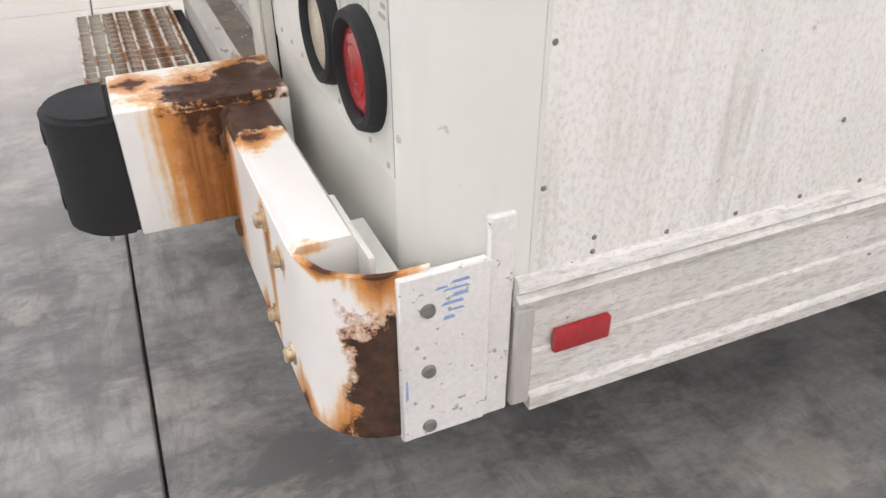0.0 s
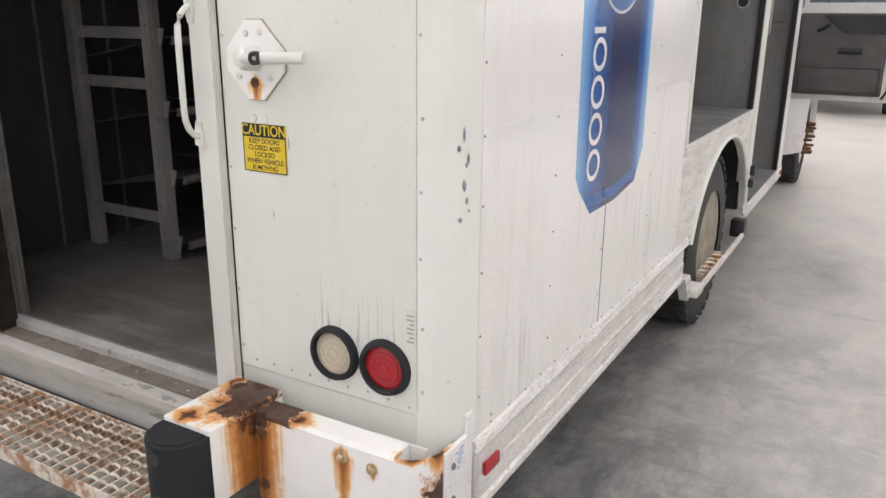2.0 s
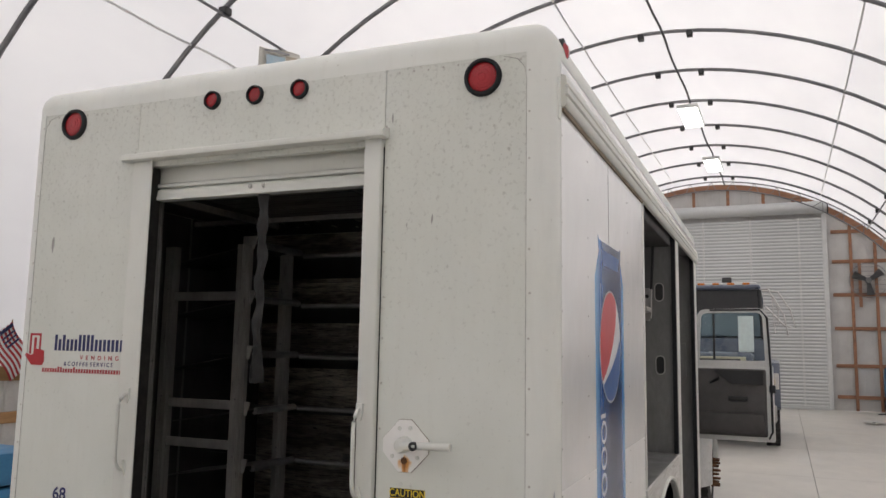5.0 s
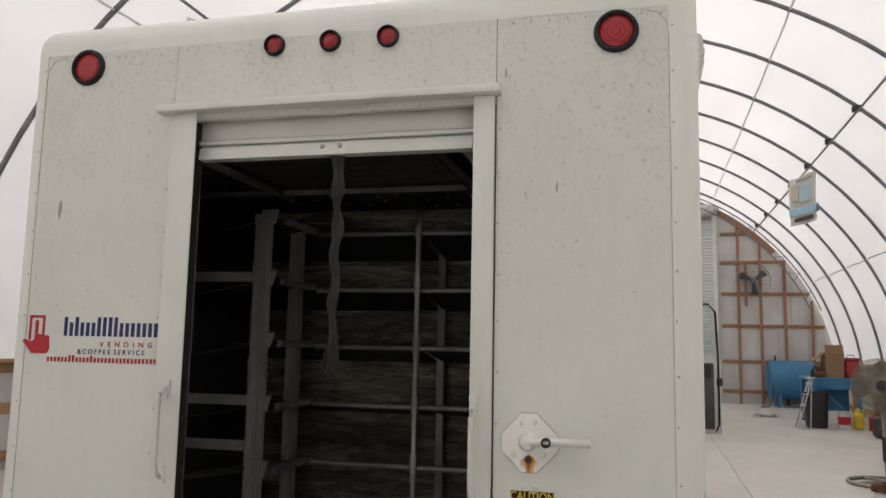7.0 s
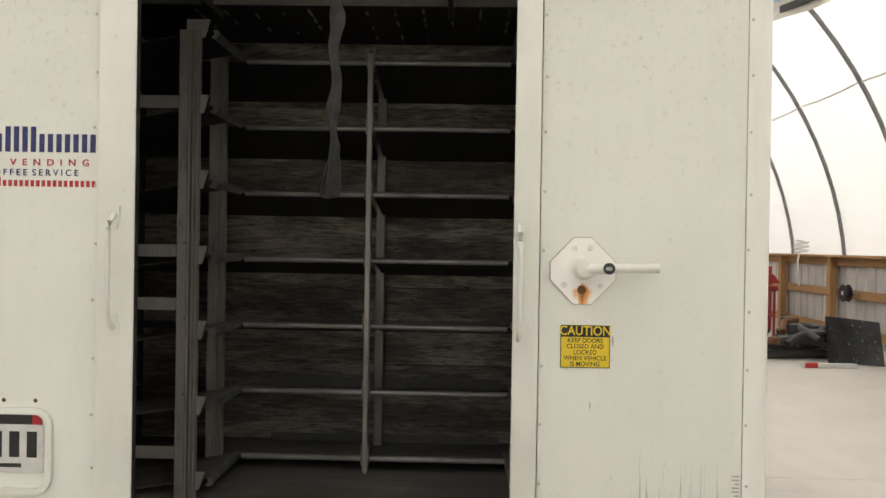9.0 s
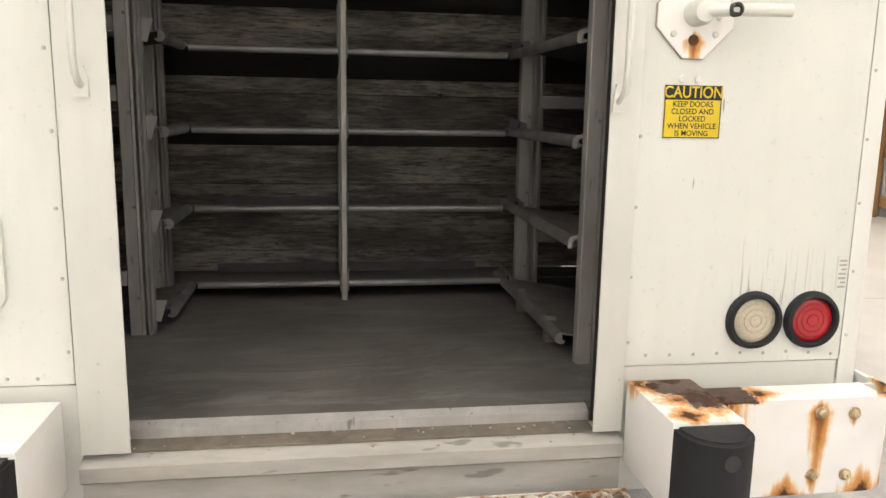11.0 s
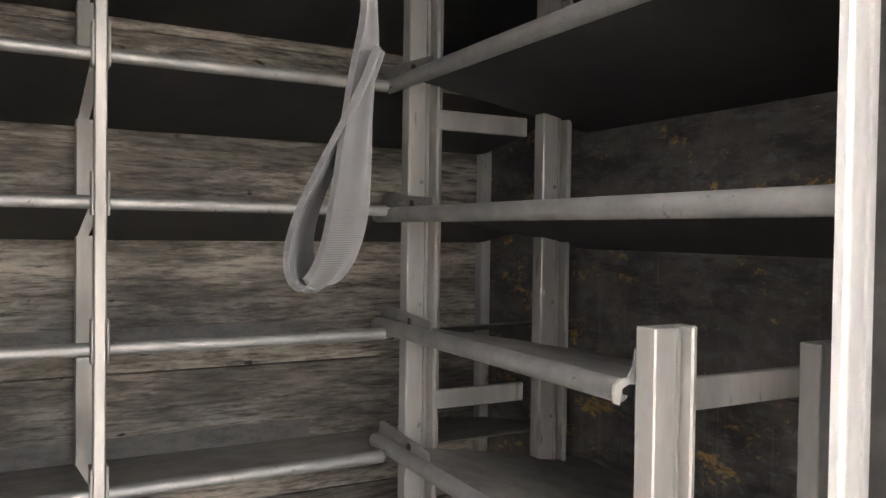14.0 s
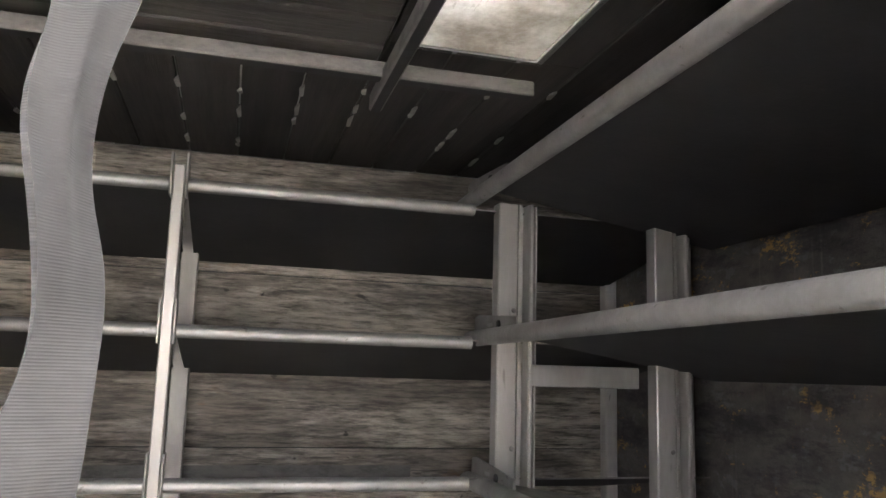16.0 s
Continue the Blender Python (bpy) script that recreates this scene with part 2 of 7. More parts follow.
def concrete():
    m, nt, p = material("trowelled_concrete")
    v = coords(nt)
    c = blend(nt, ramp(nt, grain(nt, v, 0.6, 5, 0.5, 0.3), 0.3, 0.7), (0.57, 0.545, 0.495), (0.65, 0.615, 0.55))
    c = blend(nt, ramp(nt, grain(nt, coords(nt, (1, 2.2, 1), (3, 1, 0)), 2.2, 4, 0.5, 0.4), 0.35, 0.85, 0, 0.25), c, (0.36, 0.35, 0.33))
    c = blend(nt, ramp(nt, grain(nt, v, 3, 5, 0.55, 0.3), 0.4, 0.9, 0, 0.2), c, (0.64, 0.62, 0.58))
    c = blend(nt, ramp(nt, grain(nt, v, 38, 4, 0.6), 0.62, 0.74, 0, 0.4), c, (0.19, 0.185, 0.175))
    # dark oval round the truck: floor stains, with the truck's shade put into the colour
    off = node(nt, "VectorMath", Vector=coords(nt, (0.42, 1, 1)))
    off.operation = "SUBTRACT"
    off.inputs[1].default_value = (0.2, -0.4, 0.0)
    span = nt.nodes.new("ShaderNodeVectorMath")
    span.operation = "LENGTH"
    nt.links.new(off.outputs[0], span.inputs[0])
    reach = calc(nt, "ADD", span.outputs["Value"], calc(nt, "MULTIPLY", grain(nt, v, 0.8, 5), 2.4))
    truck_oval = ramp(nt, reach, 3.9, 1.9)
    stain_shade = blend(nt, ramp(nt, grain(nt, coords(nt, (1, 1.8, 1), (5, 2, 0)), 2.6, 9, 0.74, 0.25), 0.41, 0.59), (0.31, 0.308, 0.3), (0.075, 0.079, 0.086))
    stain_shade = blend(nt, ramp(nt, grain(nt, coords(nt, (2.6, 0.7, 1), (1, 7, 0)), 2.3, 9, 0.75, 0.6), 0.5, 0.6, 0, 0.6), stain_shade, (0.045, 0.049, 0.056))
    stain_shade = blend(nt, ramp(nt, grain(nt, coords(nt, (1, 1.5, 1), (8, 3, 0)), 1.7, 9, 0.75, 0.5), 0.55, 0.61, 0, 0.55), stain_shade, (0.4, 0.37, 0.315))
    stain_shade = blend(nt, ramp(nt, grain(nt, coords(nt, (1.5, 0.8, 1), (2, 9, 0)), 9, 9, 0.78, 0.5), 0.46, 0.64, 0, 0.42), stain_shade, (0.06, 0.064, 0.07))
    c = blend(nt, calc(nt, "MULTIPLY", truck_oval, 0.86), c, stain_shade)
    info = nt.nodes.new("ShaderNodeObjectInfo")
    c = blend(nt, ramp(nt, info.outputs["Random"], 0, 1, 0, 0.12), c, (0.2, 0.2, 0.19))
    finish(nt, p, c, ramp(nt, grain(nt, v, 1.7, 4, 0.5), 0.3, 0.7, 0.33, 0.45), grain(nt, v, 22, 6), 0.1, 0.006)
    return m


def weathered_wood(name, a, b, dark, along=0, scale=1.0, vary=0.3, rough=0.75):
    """Boards with grain along one axis; each piece a shade of its own."""
    m, nt, p = material(name)
    st = [14.0 * scale, 14.0 * scale, 14.0 * scale]
    st[along] = 0.9 * scale
    info = nt.nodes.new("ShaderNodeObjectInfo")
    shift = node(nt, "CombineXYZ", X=calc(nt, "MULTIPLY", info.outputs["Random"], 9.0), Y=calc(nt, "MULTIPLY", info.outputs["Random"], 5.0))
    tc = nt.nodes.new("ShaderNodeTexCoord")
    mp = node(nt, "Mapping", Vector=tc.outputs["Object"], Scale=tuple(st))
    nt.links.new(shift.outputs[0], mp.inputs["Location"])
    fibre = grain(nt, mp.outputs[0], 2.6, 9, 0.72, 0.25)
    c = blend(nt, ramp(nt, fibre, 0.34, 0.66), a, b)
    c = blend(nt, ramp(nt, grain(nt, mp.outputs[0], 1.1, 6, 0.6), 0.55, 0.72, 0, 0.8), c, dark)
    c = blend(nt, ramp(nt, info.outputs["Random"], 0, 1, 0, vary), c, dark)
    finish(nt, p, c, rough, fibre, 0.5, 0.006)
    return m


def plank_board():
    """Old sheathing boards: short broken grain, pale rubbed patches, dark knots and cracks, a worn gloss."""
    m, nt, p = material("weathered_grey_plank")
    info = nt.nodes.new("ShaderNodeObjectInfo")
    shift = node(nt, "CombineXYZ", Y=calc(nt, "MULTIPLY", info.outputs["Random"], 9.0), Z=calc(nt, "MULTIPLY", info.outputs["Random"], 5.0))
    tc = nt.nodes.new("ShaderNodeTexCoord")

    def along(y, z):
        mp = node(nt, "Mapping", Vector=tc.outputs["Object"], Scale=(1, y, z))
        nt.links.new(shift.outputs[0], mp.inputs["Location"])
        return mp.outputs[0]

    fibre = grain(nt, along(11, 105), 1.0, 9, 0.72, 0.2)
    c = blend(nt, ramp(nt, fibre, 0.38, 0.6), (0.075, 0.065, 0.054), (0.3, 0.265, 0.22))
    pale = ramp(nt, grain(nt, along(1.6, 11), 1.0, 9, 0.75, 0.15), 0.45, 0.57)
    c = blend(nt, calc(nt, "MULTIPLY", pale, ramp(nt, fibre, 0.34, 0.54, 0.0, 0.75)), c, (0.74, 0.675, 0.565))
    knot = ramp(nt, grain(nt, along(16, 34), 1.0, 3, 0.5), 0.7, 0.74)
    c = blend(nt, knot, c, (0.03, 0.025, 0.02))
    rust = ramp(nt, grain(nt, along(3, 12), 1.3, 6, 0.7), 0.62, 0.72, 0, 0.6)
    c = blend(nt, rust, c, (0.3, 0.16, 0.07))
    crack = ramp(nt, grain(nt, along(6, 90), 1.0, 6, 0.7, 0.15), 0.63, 0.68, 0, 0.8)
    c = blend(nt, crack, c, (0.022, 0.018, 0.015))
    soot = ramp(nt, grain(nt, along(1.4, 4.5), 1.0, 7, 0.7, 0.3), 0.44, 0.68, 0, 0.82)
    c = blend(nt, soot, c, (0.05, 0.043, 0.037))
    finish(nt, p, c, ramp(nt, pale, 0, 1, 0.5, 0.3), fibre, 0.7, 0.005)
    return m


def fabric():
    """White woven sheeting that lets the daylight through."""
    m, nt, p = material("translucent_white_sheeting")
    out = nt.nodes["Material Output"]
    v = coords(nt)
    tone = blend(nt, ramp(nt, grain(nt, coords(nt, (0.4, 1, 1)), 0.5, 4), 0.35, 0.65), (0.86, 0.865, 0.87), (0.78, 0.785, 0.8))
    d = node(nt, "BsdfDiffuse", Color=tone)
    thin = blend(nt, 1.0, tone, (0.7, 0.7, 0.71), "MULTIPLY")
    t = node(nt, "BsdfTranslucent", Color=thin)
    mix = node(nt, "MixShader", Fac=0.55)
    nt.links.new(d.outputs[0], mix.inputs[1])
    nt.links.new(t.outputs[0], mix.inputs[2])
    nt.links.new(mix.outputs[0], out.inputs["Surface"])
    nt.nodes.remove(p)
    return m


def dusty_shaded_sheet():
    """Dark pressed sheet: pale dust on what faces up, worn edges; underside shade and edge light are put into the
    colour.
    """
    m, nt, p = material("dusty_shaded_shelf_sheet")
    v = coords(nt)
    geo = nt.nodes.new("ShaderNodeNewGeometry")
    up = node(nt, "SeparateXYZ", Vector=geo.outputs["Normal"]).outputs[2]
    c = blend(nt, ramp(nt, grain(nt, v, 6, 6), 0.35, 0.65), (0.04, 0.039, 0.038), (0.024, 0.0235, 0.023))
    lit_wear = ramp(nt, grain(nt, coords(nt, (0.6, 0.6, 1.5)), 34, 6, 0.75), 0.36, 0.55, 0.55, 1.0)
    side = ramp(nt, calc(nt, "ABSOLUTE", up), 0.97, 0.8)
    c = blend(nt, calc(nt, "MULTIPLY", lit_wear, side), c, (0.2, 0.19, 0.175))
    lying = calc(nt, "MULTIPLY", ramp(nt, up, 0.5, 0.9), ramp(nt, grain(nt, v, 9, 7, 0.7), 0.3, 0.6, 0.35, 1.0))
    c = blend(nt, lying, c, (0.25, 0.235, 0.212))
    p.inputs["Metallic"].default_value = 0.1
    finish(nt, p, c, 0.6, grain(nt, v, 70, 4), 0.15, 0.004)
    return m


def lens(name, colour, rough=0.25):
    m, nt, p = material(name)
    v = coords(nt)
    c = blend(nt, ramp(nt, grain(nt, v, 120, 3), 0.4, 0.65, 0, 0.35), colour, tuple(x * 0.55 for x in colour))
    finish(nt, p, c, rough)
    p.inputs["Coat Weight"].default_value = 0.3
    return m


def glass():
    m, nt, p = material("window_glass")
    p.inputs["Base Color"].default_value = (0.86, 0.93, 0.92, 1)
    p.inputs["Roughness"].default_value = 0.02
    p.inputs["Transmission Weight"].default_value = 1.0
    p.inputs["IOR"].default_value = 1.05
    return m


def webbing():
    """Knitted grey strap: fine cross ribs, fuzzy worn patches."""
    m, nt, p = material("grey_webbing")
    v = coords(nt)
    c = blend(nt, ramp(nt, grain(nt, v, 26, 5), 0.35, 0.65), (0.034, 0.0335, 0.033), (0.022, 0.0216, 0.021))
    rib = node(nt, "TexWave", Vector=coords(nt, (0.15, 0.15, 1)), Scale=230.0, Distortion=1.5)
    rib.bands_direction = "Z"
    c = blend(nt, ramp(nt, rib.outputs[1], 0.0, 1.0, 0.1, 0.0), c, (0.02, 0.02, 0.02))
    p.inputs["Sheen Weight"].default_value = 0.08
    finish(nt, p, c, 0.88, rib.outputs[1], 0.18, 0.001)
    return m


def truck_floor_metal():
    """Worn sheet floor: soft brown dust, pale streaks that strengthen near the doorway, dark scuffs and a few gouges.
    """
    m, nt, p = material("worn_truck_floor")
    v = coords(nt)
    c = blend(nt, ramp(nt, grain(nt, v, 2.4, 6, 0.6, 0.4), 0.3, 0.7), (0.26, 0.247, 0.22), (0.135, 0.127, 0.113))
    rub = ramp(nt, grain(nt, coords(nt, (5, 1.4, 1)), 1.7, 8, 0.7, 0.5), 0.48, 0.66)
    door = ramp(nt, calc(nt, "ADD", node(nt, "SeparateXYZ", Vector=v).outputs[0], calc(nt, "MULTIPLY", grain(nt, v, 3, 5), 0.5)), 0.75, 0.4)
    c = blend(nt, calc(nt, "MULTIPLY", rub, ramp(nt, door, 0, 1, 0.08, 0.5)), c, (0.43, 0.42, 0.4))
    c = blend(nt, ramp(nt, grain(nt, coords(nt, (3, 1.4, 1), (2, 5, 0)), 2.3, 8, 0.75, 0.5), 0.55, 0.68, 0, 0.6), c, (0.085, 0.074, 0.06))
    c = blend(nt, ramp(nt, grain(nt, v, 70, 3), 0.64, 0.72, 0, 0.5), c, (0.07, 0.065, 0.06))
    p.inputs["Metallic"].default_value = 0.15
    finish(nt, p, c, ramp(nt, rub, 0, 1, 0.5, 0.3), grain(nt, coords(nt, (6, 1.2, 1)), 9, 6), 0.15, 0.004)
    return m


REAR, SIDE, GRUBBY = rear_paint(), side_paint(), grubby_paint()
TRIM = enamel("white_trim_paint", (0.735, 0.742, 0.69), (0.68, 0.685, 0.63))
RUBBER = surface("black_rubber", (0.01, 0.011, 0.013), (0.018, 0.019, 0.021), 6, 90, 0.72, bump=0.2)
TYRE = surface("dusty_tyre", (0.03, 0.03, 0.03), (0.07, 0.068, 0.064), 8, 50, 0.8)
RED, AMBER, CLEAR = lens("red_lens", (0.42, 0.012, 0.02)), lens("amber_lens", (0.7, 0.2, 0.02)), lens("yellowed_clear_lens", (0.56, 0.5, 0.38), 0.3)
CONCRETE = concrete()
JOINT = surface("joint_dirt", (0.035, 0.033, 0.03), (0.06, 0.056, 0.05), 20, 80, 0.9)
FABRIC = fabric()
PIPE = surface("galvanised_pipe", (0.17, 0.17, 0.175), (0.26, 0.26, 0.265), 5, 60, 0.45, 0.5)
DARKMETAL = surface("dark_clamp", (0.03, 0.03, 0.03), (0.06, 0.06, 0.06), 9, 60, 0.55, 0.3)
ALU = surface("dusty_aluminium", (0.64, 0.62, 0.59), (0.46, 0.445, 0.42), 7, 90, 0.42, 0.3, stretch=(1, 1, 0.3), fleck=(0.68, (0.12, 0.11, 0.1), 0.6))
SHELF = dusty_shaded_sheet()
RACKALU = surface("dull_rack_metal", (0.46, 0.442, 0.41), (0.3, 0.287, 0.265), 9, 70, 0.4, 0.3, stretch=(1, 1, 0.22), fleck=(0.67, (0.1, 0.095, 0.085), 0.5))
TRACK = surface("lit_door_track", (0.82, 0.81, 0.79), (0.68, 0.67, 0.64), 7, 90, 0.38, 0.35, stretch=(1, 1, 0.2), fleck=(0.7, (0.25, 0.23, 0.2), 0.5))
BAYMETAL = surface("grey_bay_lining", (0.3, 0.3, 0.29), (0.18, 0.178, 0.17), 2.5, 40, 0.5, 0.4, stretch=(1, 1, 0.4), lo=0.3)
DARKWALL = surface("dark_lining", (0.09, 0.087, 0.082), (0.05, 0.049, 0.046), 2.5, 40, 0.6, 0.2, stretch=(1, 1, 0.4))
TRUCKFLOOR = truck_floor_metal()
PLANK = plank_board()
TABMETAL = surface("dull_tab_metal", (0.27, 0.26, 0.245), (0.17, 0.163, 0.15), 9, 90, 0.5, 0.3, fleck=(0.66, (0.05, 0.048, 0.045), 0.7))
LIP = surface("rolled_shelf_lip", (0.34, 0.332, 0.317), (0.24, 0.232, 0.22), 9, 120, 0.42, 0.5, fleck=(0.68, (0.12, 0.11, 0.1), 0.7))
PLATE = surface("scuffed_white_plate", (0.87, 0.865, 0.84), (0.78, 0.77, 0.74), 6, 150, 0.45, fleck=(0.64, (0.22, 0.2, 0.17), 0.7))
PALEGROUND = surface("pale_bounce_ground", (0.5, 0.475, 0.43), (0.4, 0.38, 0.34), 2, 60, 0.9)
SOFFIT = weathered_wood("dark_roof_board", (0.075, 0.067, 0.058), (0.038, 0.034, 0.03), (0.014, 0.013, 0.012), 0, 1.2)
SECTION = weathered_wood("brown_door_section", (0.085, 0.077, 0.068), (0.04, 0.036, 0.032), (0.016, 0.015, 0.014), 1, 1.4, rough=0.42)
GIRT = weathered_wood("red_brown_girt", (0.36, 0.18, 0.1), (0.26, 0.125, 0.068), (0.13, 0.065, 0.04), 1, 0.6, 0.2)
POSTWOOD = weathered_wood("yellow_pine_post", (0.42, 0.25, 0.11), (0.3, 0.165, 0.07), (0.17, 0.09, 0.04), 2, 0.6, 0.25)
CAPWOOD = weathered_wood("yellow_pine_cap", (0.42, 0.25, 0.11), (0.3, 0.165, 0.07), (0.17, 0.09, 0.04), 0, 0.6, 0.25)
SIDING = surface("corrugated_siding", (0.64, 0.625, 0.6), (0.52, 0.505, 0.485), 1.2, 40, 0.5, 0.2, vary=0.15)
SHUTTER = surface("grey_roller_shutter", (0.62, 0.63, 0.62), (0.54, 0.55, 0.54), 0.6, 40, 0.42, 0.3)
INKBLUE, INKRED, INKBLACK, INKWHITE = plain("navy_vinyl", (0.02, 0.025, 0.12), 0.4), plain("red_vinyl", (0.45, 0.02, 0.03), 0.4), plain("black_print", (0.012, 0.012, 0.012), 0.5), plain("white_vinyl", (0.78, 0.78, 0.78), 0.35)
YELLOW = plain("yellow_vinyl", (0.75, 0.56, 0.03), 0.4)
RUSTMETAL = surface("rusted_steel", (0.2, 0.085, 0.03), (0.09, 0.045, 0.022), 18, 120, 0.85, 0.1, bump=0.5)
GRATE = surface("painted_grate_rusting", (0.72, 0.67, 0.57), (0.32, 0.135, 0.04), 17, 90, 0.7, 0.0, bump=0.4, lo=0.46, hi=0.57)
WEBBING = webbing()
BLACK = surface("black_enamel", (0.02, 0.02, 0.021), (0.035, 0.035, 0.036), 5, 60, 0.45)
CHARCOAL = surface("charcoal_plastic", (0.045, 0.043, 0.042), (0.065, 0.062, 0.06), 4, 120, 0.65)
TRUCKBLUE = surface("faded_blue_paint", (0.085, 0.1, 0.14), (0.13, 0.145, 0.18), 3, 40, 0.3)
BLUEPAINT = surface("workshop_blue_paint", (0.03, 0.16, 0.32), (0.05, 0.2, 0.36), 3, 40, 0.45)
REDPAINT = surface("workshop_red_paint", (0.36, 0.025, 0.03), (0.25, 0.02, 0.025), 3, 40, 0.42)
CARD = surface("brown_cardboard", (0.32, 0.2, 0.11), (0.26, 0.16, 0.085), 3, 60, 0.85)
JUGYELLOW = surface("yellow_plastic", (0.7, 0.5, 0.03), (0.6, 0.42, 0.03), 4, 50, 0.4)
WHITEPLASTIC = surface("white_plastic", (0.7, 0.7, 0.68), (0.6, 0.6, 0.58), 4, 50, 0.45)
CABWHITE = surface("white_cab_paint", (0.72, 0.72, 0.7), (0.62, 0.62, 0.6), 3, 50, 0.35)
WHEELPAINT = surface("dirty_cream_rim", (0.4, 0.36, 0.28), (0.26, 0.23, 0.18), 8, 60, 0.65)
GLASS = glass()

# ---- building helpers ----
def thing(name, label, category, base=(0, 0, 0), group="", kind=""):
    """An Empty at the base of a thing; its parts are linked under it."""
    ob = new(name)
    ob.location = base
    ob.empty_display_size = 0.1
    return tagged(ob, label, category, group, kind)


def root_place(ob):
    p = Vector((0, 0, 0))
    while ob is not None:
        p += ob.location
        ob = ob.parent
    return p


def smooth(me, angle=40):
    me.set_sharp_from_angle(angle=radians(angle))
    for f in me.polygons:
        f.use_smooth = True


def part(name, bm, mat, parent=None, label="", angle=40):
    """Links a bmesh, built in world metres, as one mesh object under a thing or a part."""
    me = bpy.data.meshes.new(name)
    if parent is not None:
        bmesh.ops.translate(bm, vec=-root_place(parent), verts=bm.verts)
    bmesh.ops.recalc_face_normals(bm, faces=bm.faces)
    bm.to_mesh(me)
    bm.free()
    smooth(me, angle)
    for m in mat if isinstance(mat, (list, tuple)) else [mat]:
        me.materials.append(m)
    ob = new(name, me)
    ob.parent = parent
    if label:
        ob["label"] = label
    return ob


def again(ob, place):
    """Another object on the same mesh, under the same parent, moved by place."""
    o = ob.copy()
    scene.collection.objects.link(o)
    o.location = Vector(ob.location) + Vector(place)
    return o


def box(x0, x1, y0, y1, z0, z1, bevel=0.0, seg=2, bm=None):
    out = bm or bmesh.new()
    tmp = bmesh.new()
    bmesh.ops.create_cube(tmp, size=1)
    for v in tmp.verts:
        v.co = ((x0 + x1) / 2 + v.co.x * (x1 - x0), (y0 + y1) / 2 + v.co.y * (y1 - y0), (z0 + z1) / 2 + v.co.z * (z1 - z0))
    if bevel:
        bmesh.ops.bevel(tmp, geom=tmp.edges[:], offset=bevel, segments=seg, affect="EDGES", profile=0.5)
    return join(out, tmp)


def join(bm, other):
    seen = {v: bm.verts.new(v.co) for v in other.verts}
    for f in other.faces:
        nf = bm.faces.new([seen[v] for v in f.verts])
        nf.material_index = f.material_index
    other.free()
    return bm


AX = {"x": (1, 2, 0), "y": (0, 2, 1), "z": (0, 1, 2)}


def prism(outline, axis, lo, hi, bm=None):
    """An outline of (u, v) drawn in the plane across axis, pushed from lo to hi. x: (y, z), y: (x, z), z: (x, y)."""
    bm = bm or bmesh.new()
    u, v, w = AX[axis]
    rings = []
    for at in (lo, hi):
        ring = []
        for a, b in outline:
            co = [0, 0, 0]
            co[u], co[v], co[w] = a, b, at
            ring.append(bm.verts.new(co))
        rings.append(ring)
    n = len(outline)
    for i in range(n):
        bm.faces.new((rings[0][i], rings[0][(i + 1) % n], rings[1][(i + 1) % n], rings[1][i]))
    bm.faces.new(rings[0])
    bm.faces.new(rings[1])
    return bm


def rod(a, b, r, seg=10, r2=None, bm=None):
    """A round bar from a to b."""
    bm = bm or bmesh.new()
    a, b = Vector(a), Vector(b)
    tmp = bmesh.new()
    bmesh.ops.create_cone(tmp, cap_ends=True, segments=seg, radius1=r, radius2=r if r2 is None else r2, depth=(b - a).length)
    m = Matrix.Translation((a + b) / 2) @ (b - a).to_track_quat("Z", "Y").to_matrix().to_4x4()
    bmesh.ops.transform(tmp, matrix=m, verts=tmp.verts)
    return join(bm, tmp)


def pipe(points, r, seg=8, bm=None, closed=False):
    """A tube along a line of points."""
    bm = bm or bmesh.new()
    pts = [Vector(p) for p in points]
    rings, n = [], len(pts)
    up = Vector((0, 0, 1))
    for i, p in enumerate(pts):
        d = (pts[(i + 1) % n] - pts[i - 1]) if closed else (pts[min(i + 1, n - 1)] - pts[max(i - 1, 0)])
        d.normalize()
        ref = up if abs(d.dot(up)) < 0.95 else Vector((1, 0, 0))
        s = d.cross(ref).normalized()
        t = s.cross(d)
        rings.append([bm.verts.new(p + (s * math.cos(k * math.tau / seg) + t * math.sin(k * math.tau / seg)) * r) for k in range(seg)])
    for i in range(n if closed else n - 1):
        a, b = rings[i], rings[(i + 1) % n]
        for k in range(seg):
            bm.faces.new((a[k], a[(k + 1) % seg], b[(k + 1) % seg], b[k]))
    if not closed:
        bm.faces.new(rings[0])
        bm.faces.new(rings[-1])
    return bm


def lathe(profile, axis="z", at=(0, 0, 0), seg=24, bm=None, caps=True):
    """A turned form: (radius, height) pairs round an axis through at."""
    bm = bm or bmesh.new()
    u, v, w = AX[axis]
    rings = []
    for r, h in profile:
        ring = []
        for k in range(seg):
            co = list(at)
            co[u] += max(r, 1e-4) * math.cos(k * math.tau / seg)
            co[v] += max(r, 1e-4) * math.sin(k * math.tau / seg)
            co[w] += h
            ring.append(bm.verts.new(co))
        rings.append(ring)
    for a, b in zip(rings, rings[1:]):
        for k in range(seg):
            bm.faces.new((a[k], a[(k + 1) % seg], b[(k + 1) % seg], b[k]))
    if caps:
        bm.faces.new(rings[0])
        bm.faces.new(rings[-1])
    return bm


